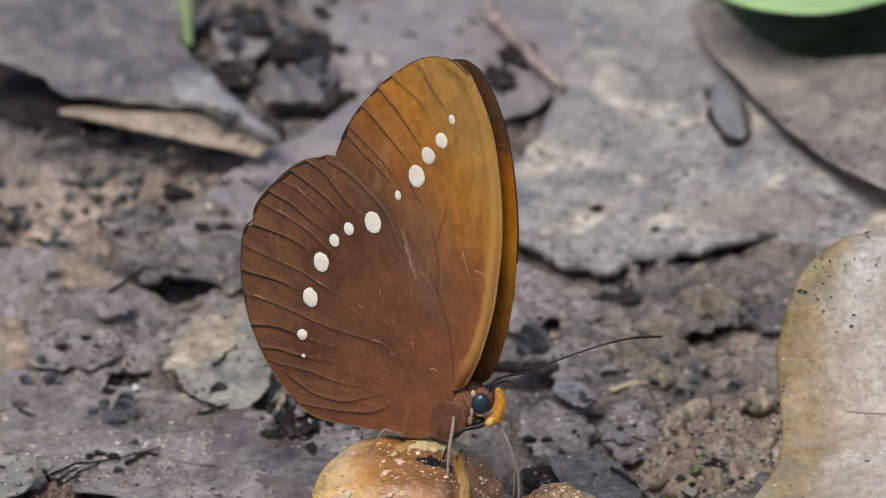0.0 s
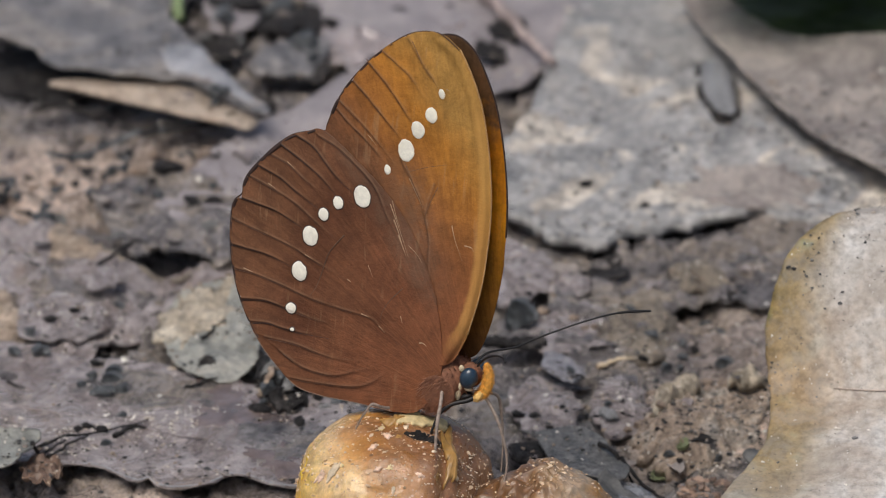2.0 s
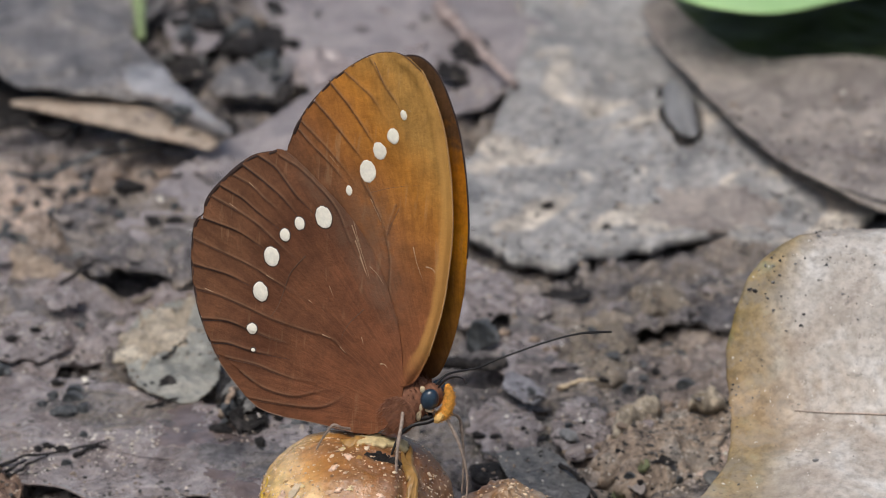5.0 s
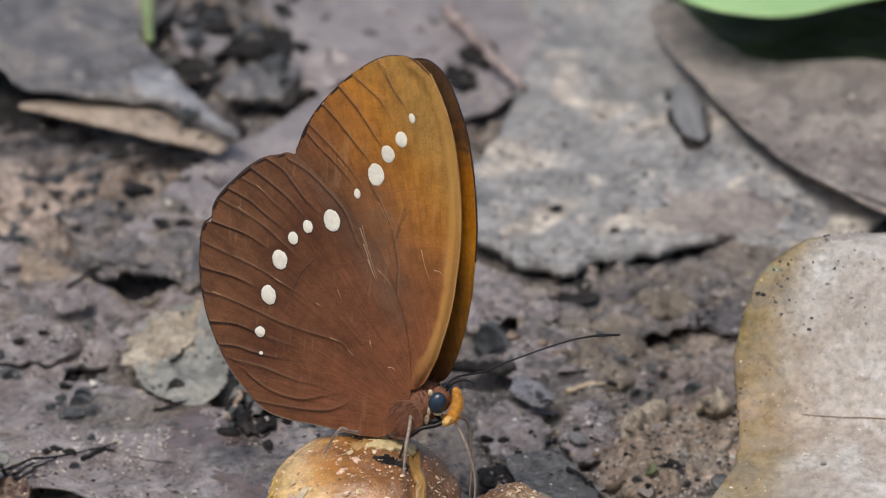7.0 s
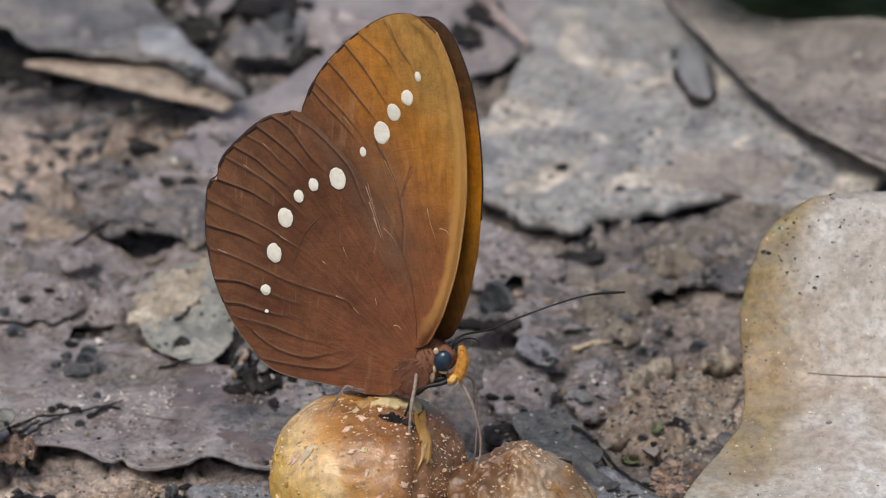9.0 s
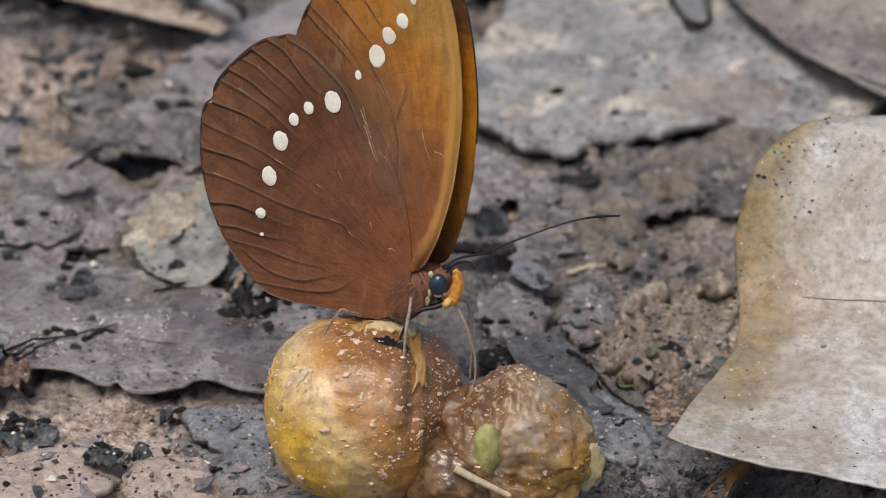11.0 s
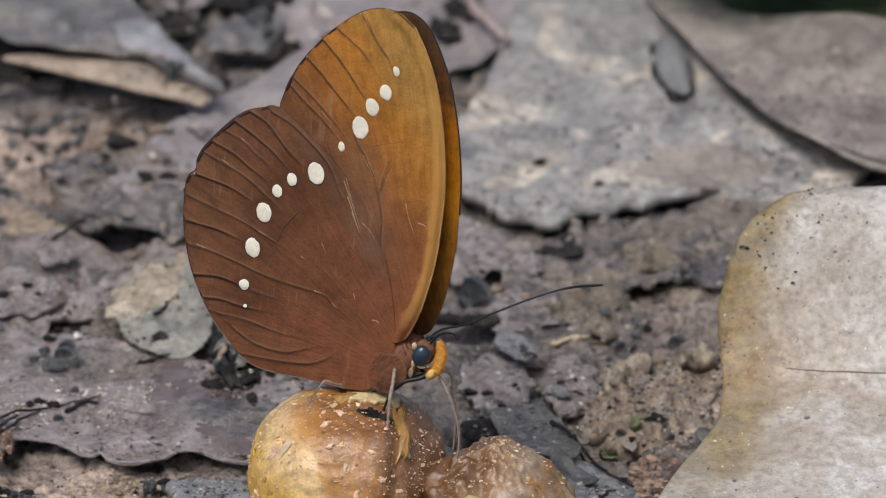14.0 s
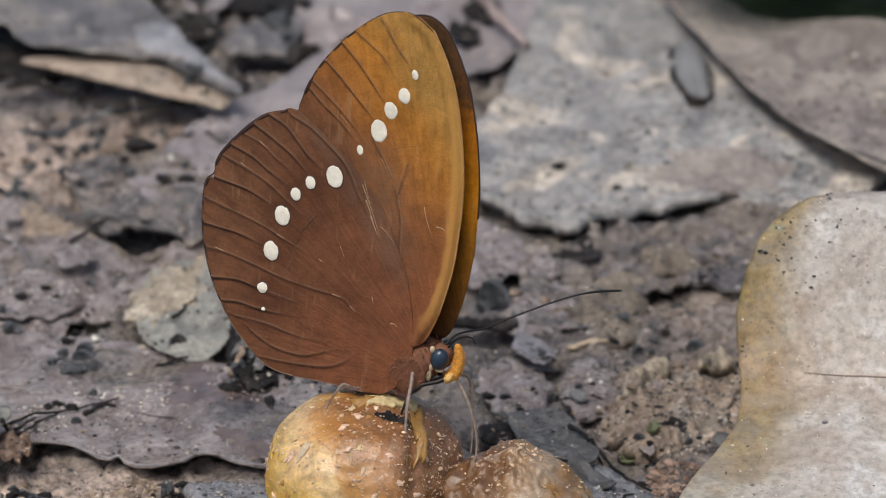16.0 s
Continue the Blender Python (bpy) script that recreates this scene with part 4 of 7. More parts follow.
for outline, lift, material, label, seed in (
        ([(-30.2, 166.0), (-26.6, 169.0), (-23.0, 163.7), (-23.9, 156.6), (-28.3, 155.8)], 3.0, LEAF_ROSE, "mauve-grey leaf piece among dark litter", 125),
        ([(-23.0, 147.6), (-19.5, 152.1), (-14.2, 152.3), (-14.0, 144.3), (-17.8, 140.6), (-22.1, 141.7)], 2.8, LEAF_DUSK, "greyish brown leaf piece among dark litter", 127),
        ([(7.7, 86.3), (9.7, 87.5), (11.8, 84.8), (11.6, 79.8), (8.9, 79.0), (7.3, 80.8)], 1.0, LEAF_MAUVE, "smooth mauve leaf piece pressed into mud", 129),
        ([(13.3, 83.1), (16.4, 83.9), (18.5, 81.3), (17.6, 77.1), (14.2, 76.7)], 1.1, LEAF_MAUVE, "smooth mauve leaf piece pressed into mud", 131),
        ([(11.2, 70.7), (13.2, 73.9), (17.5, 75.9), (20.4, 72.0), (19.7, 66.3), (16.6, 61.6), (12.0, 60.9)], 0.8, LEAF_MAUVE, "smooth mauve leaf piece pressed into mud", 133),
        ([(18.7, 40.4), (17.9, 46.5), (19.6, 52.7), (23.5, 51.9), (24.7, 46.5), (23.8, 39.9), (21.2, 38.1)], 0.6, LEAF_MAUVE, "purplish mud-caked leaf piece pressed into mud", 135),
        ([(-41.5, 80.8), (-38.9, 82.4), (-36.8, 79.8), (-37.0, 75.6), (-40.2, 74.5)], 2.4, LEAF_MAUVE, "smooth lilac-grey leaf piece pressed into mud", 137)):
    litter_leaf("leaf_fragment", label, material, outline, lift, wave=0.4, wave_size=4, ragged=0.7, seed=seed, curl=-0.7, thick=0.4, follow=0.6, dome=0.2, count=90, rings=12)
for outline, material, label, lift, seed in (
        ([(-45.2, 7.7), (-43.0, 10.1), (-39.4, 11.8), (-34.0, 13.5), (-30.5, 11.9), (-29.8, 5.6), (-30.9, 0.4), (-34.9, -2.6), (-42.1, -3.9), (-45.2, -1.2)], CLAY, "smooth pinkish wet clay", 0.2, 161),
        ([(-29.8, 9.8), (-26.6, 13.3), (-22.8, 11.2), (-19.6, 7.0), (-18.8, 0.1), (-24.1, -3.3), (-28.7, -1.2)], CLAY, "smooth pinkish wet clay", 0.1, 162),
        ([(-24.0, 19.0), (-20.0, 20.1), (-15.4, 18.6), (-13.9, 11.2), (-14.0, 2.9), (-16.4, 0.8), (-18.5, 9.8), (-21.6, 12.6)], BLUE_CLAY, "patch of wet blue-grey clay", 0.2, 163),
        ([(18.4, 21.9), (21.6, 24.8), (25.9, 21.9), (27.6, 16.9), (26.2, 11.2), (21.9, 9.8), (18.9, 14.0)], BLUE_CLAY, "patch of wet blue-grey clay", 0.2, 164)):
    litter_leaf("mud_clod", label, material, outline, lift, wave=0.5, wave_size=5, ragged=0.5, seed=seed, curl=-1.8, thick=0.8, follow=0.5, dome=0.3, count=130, rings=24)
for outline, seed in (([(-48.1, 71.2), (-44.4, 74.5), (-41.0, 73.5), (-37.4, 67.9), (-39.5, 63.7), (-43.6, 62.5), (-47.6, 62.5)], 165), ([(-41.1, 78.0), (-38.7, 81.1), (-37.2, 78.0), (-38.9, 75.0)], 166)):
    litter_leaf("leaf_fragment", "smooth lilac-grey leaf piece pressed into mud", LEAF_MAUVE, outline, 1.9, wave=0.35, wave_size=5, ragged=0.4, seed=seed, curl=-1.2, thick=0.3, follow=0.6, dome=0.1, count=100, rings=14)
litter_leaf("mud_clod", "low mound of orange-tan sandy mud", SAND, [(22.6, 37.1), (25.0, 41.7), (25.6, 45.8), (28.5, 49.4), (31.8, 49.7), (35.0, 50.6), (38.3, 51.0), (38.6, 43.5), (35.7, 35.9), (31.2, 31.4), (26.1, 31.4), (23.4, 33.7)], 0.75, wave=0.8, wave_size=4, ragged=1.3, seed=145, curl=-1.4, thick=1.2, follow=0.4, dome=0.8, count=200, rings=36, crinkle=0.5)
litter_leaf("mud_clod", "pale crumbly lip of sandy mud", CRUST, [(24.9, 39.8), (25.3, 43.6), (26.6, 46.0), (28.5, 47.5), (30.5, 47.5), (29.7, 45.2), (27.7, 43.2), (26.4, 40.4)], 2.4, wave=0.7, wave_size=2.5, ragged=0.4, seed=147, curl=-0.8, thick=1.2, follow=0.3, dome=0.9, count=110, rings=16)
litter_leaf("mud_clod", "pale crumbly lip of sandy mud", CRUST, [(33.6, 46.3), (34.9, 48.1), (38.2, 49.1), (38.1, 47.2), (35.1, 45.6)], 2.3, wave=0.6, wave_size=2.5, ragged=0.3, seed=149, curl=-0.6, thick=1.0, follow=0.3, dome=0.7, count=90, rings=12)
for outline, label, seed in (([(20.6, 72.0), (23.5, 75.7), (27.5, 74.6), (27.9, 67.7), (26.3, 59.7), (21.8, 59.8), (20.3, 65.5)], "mound of olive-brown mud", 141),
                             ([(28.1, 83.0), (31.2, 84.0), (34.8, 79.9), (34.6, 76.9), (30.2, 76.6)], "ridge of olive-brown mud", 143)):
    litter_leaf("mud_clod", label, EARTH, outline, 0.6, wave=0.8, wave_size=4, ragged=0.5, seed=seed, curl=-0.8, thick=1.0, follow=0.3, dome=1.0, count=100, rings=16)

# fresh leaf hanging low over the litter
# Its unseen back is drawn wide to shade the hollow beneath.
gv, gf, gt = leaf_sheet([(33.6, 152), (34.9, 146.6), (39.0, 142.1), (44.6, 139.9), (50.3, 140.5), (56.0, 144.3), (66, 150), (80, 165), (82, 190), (64, 208), (44, 200), (36, 175)],
                        14.0, thick=0.4, wave=0.2, wave_size=20, ragged=0.03, seed=61, follow=0.0, dome=0.6)
fresh = thing("fresh_leaf", gv, gf, GREEN, "bright fresh green leaf hanging low over the litter", "leaf")
gp, gq = tube(spline([(62, 205, 13), (64, 216, 10), (65, 228, 5), (66, 236, -1)], 24, False) - np.array(fresh.location) / MM, np.linspace(0.7, 1.0, 24), 8)
part("stalk", gp, gq, GREEN, fresh)

def crumb_cloud(points, sizes, rng):
    """Many tiny angular grains in one mesh."""
    g = (1 + 5 ** 0.5) / 2
    ico = np.array([(-1, g, 0), (1, g, 0), (-1, -g, 0), (1, -g, 0), (0, -1, g), (0, 1, g), (0, -1, -g), (0, 1, -g), (g, 0, -1), (g, 0, 1), (-g, 0, -1), (-g, 0, 1)]) / 1.9
    tri = np.array([(0, 11, 5), (0, 5, 1), (0, 1, 7), (0, 7, 10), (0, 10, 11), (1, 5, 9), (5, 11, 4), (11, 10, 2), (10, 7, 6), (7, 1, 8),
                    (3, 9, 4), (3, 4, 2), (3, 2, 6), (3, 6, 8), (3, 8, 9), (4, 9, 5), (2, 4, 11), (6, 2, 10), (8, 6, 7), (9, 8, 1)])
    n = len(points)
    jit = ico[None] * rng.uniform(0.45, 1.4, (n, 12, 1)) * rng.uniform(0.5, 1.2, (n, 1, 3)) + rng.normal(0, 0.12, (n, 12, 3))
    a = rng.uniform(0, 6.28, n)
    ca, sa = np.cos(a)[:, None], np.sin(a)[:, None]
    x, y = jit[..., 0] * ca - jit[..., 1] * sa, jit[..., 0] * sa + jit[..., 1] * ca
    jit = np.stack([x * rng.uniform(0.8, 1.5, (n, 1)), y, jit[..., 2] * 0.75], -1)
    v = (np.asarray(points)[:, None] + jit * np.asarray(sizes)[:, None, None]).reshape(-1, 3)
    f = (tri[None] + (np.arange(n) * 12)[:, None, None]).reshape(-1, 3)
    return v, f


# ---------------------------------------------------------------- bleached leaf, curled up


def curled_leaf():
    """A stiff leaf lying on its lower half, its upper half folded up along the midrib and rolled at the top."""
    rows = [
        [(28.7, -2.0, 6.9), (35.2, -5.0, 6.0), (42.9, -7.0, 5.3), (52.3, -9.0, 4.2), (65.4, -10.0, 1.8)],
        [(32.1, 8.0, 6.8), (38.1, 6.0, 6.3), (45.3, 4.0, 6.0), (53.6, 2.0, 5.6), (66.1, 0.0, 5.3)],
        [(36.2, 16.0, 8.4), (40.9, 15.0, 8.3), (46.9, 13.0, 8.5), (54.8, 12.0, 8.3), (66.8, 10.0, 8.5)],
        [(37.1, 24.0, 11.5), (41.9, 24.0, 11.2), (47.4, 23.0, 11.3), (55.4, 22.0, 11.3), (67.7, 22.0, 10.9)],
        [(36.8, 28.0, 15.8), (41.7, 28.0, 17.2), (47.5, 28.0, 17.9), (55.6, 28.0, 17.9), (68.0, 28.0, 17.2)],
        [(37.8, 30.0, 21.0), (42.0, 31.0, 22.0), (48.2, 31.0, 22.6), (56.3, 31.0, 22.6), (68.1, 31.0, 22.0)],
        [(40.0, 32.0, 24.5), (43.6, 33.0, 25.4), (48.9, 34.0, 25.7), (57.0, 34.0, 25.6), (68.2, 34.0, 25.0)],
        [(42.4, 34.0, 26.2), (45.6, 36.5, 26.8), (49.9, 38.0, 26.7), (57.9, 38.0, 26.6), (68.5, 38.0, 25.8)],
        [(44.5, 39.0, 25.0), (47.3, 42.5, 24.6), (51.7, 45.0, 23.8), (58.9, 45.0, 23.4), (68.5, 45.0, 22.0)],
    ]
    nu, nv = 90, 150
    rows = np.array(rows, float)
    across = np.array([spline(r, nu, False) for r in rows])
    grid = np.array([spline(across[:, k], nv, False) for k in range(nu)]).transpose(1, 0, 2)
    x, y, z = grid[..., 0], grid[..., 1], grid[..., 2]
    u = np.linspace(0, 1, nu)[None]
    # ripple and a slightly rolled free edge
    rip = 0.35 * fbm(x, y + z, 8, 3, 71) + 0.1 * fbm(x, y + z, 2.2, 2, 73)
    roll = 1.1 * np.exp(-u / 0.05)
    grid = grid + np.stack([0 * x + 0.25 * fbm(y + z, x * 0, 5, 3, 75) * np.exp(-u / 0.04), rip * 0.5 + roll * 0.8, rip * 0.6 - roll * 0.15], -1)
    top = grid.reshape(-1, 3)
    i = (np.arange(nv - 1)[:, None] * nu + np.arange(nu - 1)[None]).ravel()
    f = np.stack([i, i + 1, i + 1 + nu, i + nu], 1).tolist()
    du, dv = np.gradient(grid, axis=1), np.gradient(grid, axis=0)
    nrm = np.cross(du, dv)
    nrm /= np.linalg.norm(nrm, axis=-1)[..., None] + 1e-9
    bottom = (grid - 0.3 * nrm).reshape(-1, 3)
    m = len(top)
    both = f + [tuple(m + k for k in reversed(q)) for q in f]
    rim = list(range(nu)) + [r * nu + nu - 1 for r in range(1, nv)] + [(nv - 1) * nu + k for k in range(nu - 2, -1, -1)] + [r * nu for r in range(nv - 2, 0, -1)]
    both += [(rim[(k + 1) % len(rim)], rim[k], m + rim[k], m + rim[(k + 1) % len(rim)]) for k in range(len(rim))]
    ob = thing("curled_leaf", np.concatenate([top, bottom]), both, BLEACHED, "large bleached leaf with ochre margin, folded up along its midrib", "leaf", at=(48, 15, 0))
    uvs = ob.data.uv_layers.new(name="UVMap")
    uu, vv = np.meshgrid(np.linspace(0, 1, nu), np.linspace(0, 1, nv))
    flat = np.tile(np.stack([uu.ravel(), vv.ravel()], 1), (2, 1))
    idx = np.empty(len(ob.data.loops), int)
    ob.data.loops.foreach_get("vertex_index", idx)
    uvs.data.foreach_set("uv", flat[idx].ravel())
    rib = grid[int(nv * 0.385), 32:] + (0, -0.12, 0.12) - np.array((48, 15, 0))
    tv, tf = tube(rib[::2], np.linspace(0.05, 0.16, len(rib[::2])), 6)
    part("midrib", tv, tf, RIB, ob, "thin reddish midrib")
    # grit that has splashed onto the leaf
    rng = np.random.default_rng(91)
    for count, mean, mat, label, seed in ((520, 0.10, BLACK_GRIT, "black specks splashed on the leaf", 3), (170, 0.09, WHITE_GRIT, "pale sand grains on the leaf", 5)):
        k = rng.integers(0, m, count)
        p = top[k]
        p = p[fbm(p[:, 0], p[:, 1] + p[:, 2], 7, 3, seed) > -0.05] - np.array((48, 15, 0))
        cv, cf = crumb_cloud(p + (0, -0.05, 0.05), np.exp(rng.normal(math.log(mean), 0.5, len(p))), rng)
        part("grit", cv, cf, mat, ob, label, False, "stuff")
    return ob


curled_leaf()
ov, of, ot = leaf_sheet([(32.2, -5.0), (33.4, -1.6), (37.0, 2.6), (37.8, 1.4), (35.6, -2.0), (34.4, -5.4)], 1.2, thick=0.25, wave=0.2, wave_size=4, curl=0.9, ragged=0.1, seed=79, follow=0.3, count=80, rings=10, tilt=(0.1, 0.12))
thing("leaf_fragment", ov, of, ORANGE_LEAF, "curled orange-brown leaf scrap under a bleached leaf", "leaf")

# ---------------------------------------------------------------- fruit
FRUIT_AT = np.array((-3.65, 0.0, 9.3))


def fruit_point(d):
    """Skin of the round fruit in the directions d, from its middle."""
    d = d / np.linalg.norm(d, axis=1)[:, None]
    q = np.abs(d / np.array((10.5, 10.0, 9.5)))
    r = (q ** 2.35).sum(1) ** (-1 / 2.35)
    p = d * r[:, None]
    r = r * (1 + 0.022 * lump_noise(p, 8.0, 3) + 0.015 * lump_noise(p, 2.2, 9) + 0.006 * lump_noise(p, 0.9, 19))
    # the skin has sunk along a split that runs down from the top
    dent = np.exp(-((p[:, 0] - 5.6) / 1.0) ** 2) * smooth(2.0, -1.0, p[:, 1]) * smooth(-3, 2.5, p[:, 2])
    pit = np.exp(-((p[:, 0] - 3.1) / 1.3) ** 2 - ((p[:, 1] + 2.7) / 0.6) ** 2) * (p[:, 2] > 0)
    cheek = smooth(5.2, 8.5, p[:, 0]) * smooth(3, -2, p[:, 1]) * smooth(-7, -2, p[:, 2])
    foot = np.clip((-p[:, 2] - 8.6), 0, None) * 0.9
    return d * (r - 1.5 * cheek - 1.0 * dent - 1.2 * pit - foot)[:, None]


def fruit_patch(centre, axes, size, lift, thick, seed, name, material, parent, label, bulge=0.0):
    """A loose piece of skin or flesh lying on the fruit. axes: the turn of its long side."""
    c = np.array(centre, float)
    c /= np.linalg.norm(c)
    u = np.cross((0, 1, 0) if abs(c[1]) < 0.8 else (1, 0, 0), c)
    u /= np.linalg.norm(u)
    w = np.cross(c, u)
    an = np.linspace(0, 2 * math.pi, 60, endpoint=False)
    rad = 1 + 0.34 * fbm(np.cos(an) * 2, np.sin(an) * 2, 1.0, 4, seed, 0.6)
    line = np.stack([np.cos(an) * size[0] * rad, np.sin(an) * size[1] * rad], 1)
    ca, sa = math.cos(axes), math.sin(axes)
    line = line @ np.array([[ca, sa], [-sa, ca]])
    pts, share, faces = fan(line, np.zeros(2), 10)
    base = fruit_point(c[None])[0]
    d = base + pts[:, :1] * u + pts[:, 1:] * w
    skin = fruit_point(d)
    n = skin / np.linalg.norm(skin, axis=1)[:, None]
    top = skin + n * (lift + bulge * (1 - share ** 2) + 0.12 * fbm(pts[:, 0], pts[:, 1], 1.2, 3, seed))[:, None]
    v, f = shell(top, top - n * thick, faces, 60)
    return part(name, v, f, material, parent, label)


def build_fruit():
    rng = np.random.default_rng(4)
    v, f = ball(1, 1, 1, 150, 96)
    v = fruit_point(v)
    ob = new("rotting_fruit", mesh_of("rotting_fruit", v, f, FRUIT))
    ob.location = FRUIT_AT * MM
    tagged(ob, "round yellow-brown rotting fruit with split skin and stuck grit", "fruit")
    fruit_patch((2.4, 0.3, 9.0), 0.1, (2.5, 1.5), 0.35, 0.5, 3, "flesh", FLESH, ob, "cream-yellow bare flesh at the split", 0.35)
    fruit_patch((0.2, -0.2, 9.2), 0.3, (1.3, 1.0), 0.2, 0.4, 8, "flesh", AMBER, ob, "amber flesh at the split", 0.3)
    fruit_patch((5.6, -2.6, 6.9), 1.85, (3.9, 0.85), 0.25, 0.4, 5, "skin_flap", AMBER, ob, "loose amber flap of fruit skin", 0.35)
    fruit_patch((3.0, -2.6, 8.6), 0.15, (1.5, 0.75), 0.12, 0.4, 11, "dark_slit", CHAR_AND_SHADE, ob, "black slit in the skin", 0.0)
    fruit_patch((-9.0, -1.2, 4.6), 0.8, (1.4, 0.6), 0.08, 0.3, 14, "scab", GOLD, ob, "bright yellow sound skin")
    fruit_patch((-5.5, -5.0, 5.6), 0.4, (1.2, 0.45), 0.12, 0.3, 17, "scab", STRAW, ob, "pale dried scab")
    for k in range(16):
        d = np.array([rng.uniform(-0.9, 0.9), rng.uniform(-1, 0.1), rng.uniform(-0.3, 0.9)])
        fruit_patch(d, rng.uniform(0, 3), (rng.uniform(0.2, 0.42), rng.uniform(0.15, 0.3)), 0.12, 0.3, 30 + k, "scab", (STRAW, AMBER, FLESH, AMBER)[k % 4], ob, "small dried scab")
    for k, (dx, dy, dz, size) in enumerate([(-0.71, -0.49, 0.51, 0.75), (-0.88, -0.47, 0.07, 0.6), (-0.6, -0.68, -0.43, 0.7), (-0.23, -0.46, 0.86, 0.55), (-0.07, -0.3, 0.95, 0.6), (0.2, -0.93, -0.3, 0.65), (0.35, -0.84, 0.4, 0.5), (0.11, -0.95, 0.29, 0.5), (0.57, -0.79, 0.24, 0.45), (0.6, -0.8, 0.08, 0.5), (-0.16, -0.7, 0.7, 0.4), (-0.37, -0.91, 0.19, 0.45), (0.26, -0.72, 0.64, 0.4)]):
        fruit_patch((dx, dy, dz), k * 1.3, (size, size * 0.55), 0.12, 0.3, 60 + k, "pulp_scrap", PINK_PULP, ob, "pinkish cream scrap of dried pulp", 0.10)
    d = rng.normal(0, 1, (2300, 3))
    d[:, 1] = -np.abs(d[:, 1]) * 0.9 + 0.25
    d[:, 2] = np.abs(d[:, 2]) * 0.9 - 0.45
    keep = fbm(d[:, 0] * 5, d[:, 2] * 5 + d[:, 1] * 3, 1.6, 3, 44) + 0.65 * d[:, 2] + 0.3 * d[:, 0] > 0.2
    p = fruit_point(d[keep])
    cv, cf = crumb_cloud(p, np.exp(rng.normal(-2.3, 0.4, len(p))), rng)
    part("grit", cv, cf, FRUIT_GRIT, ob, "pale grit stuck on the skin", False, "stuff")
    d = rng.normal(0, 1, (260, 3))
    d[:, 1] = -np.abs(d[:, 1]) * 0.9 + 0.2
    d[:, 2] = np.abs(d[:, 2]) * 0.9 - 0.35
    p = fruit_point(d[fbm(d[:, 0] * 4, d[:, 2] * 4, 1.5, 3, 46) + 0.3 * d[:, 2] + 0.3 * d[:, 0] > 0.0])
    cv, cf = crumb_cloud(p, np.exp(np.clip(rng.normal(-1.8, 0.4, len(p)), -3, -1.2)), rng)
    part("dried_pulp", cv, cf, CRUMB, ob, "orange-cream bits of dried pulp", False, "stuff")
    return ob


CRUMB = pale_crumb_material("dried_pulp_crumbs", (0.42, 0.25, 0.13), (0.85, 0.68, 0.48))
GOLD = plain_material("golden_skin", (0.62, 0.40, 0.03), 0.4, 1.5, 0.25, 0.05)
build_fruit()


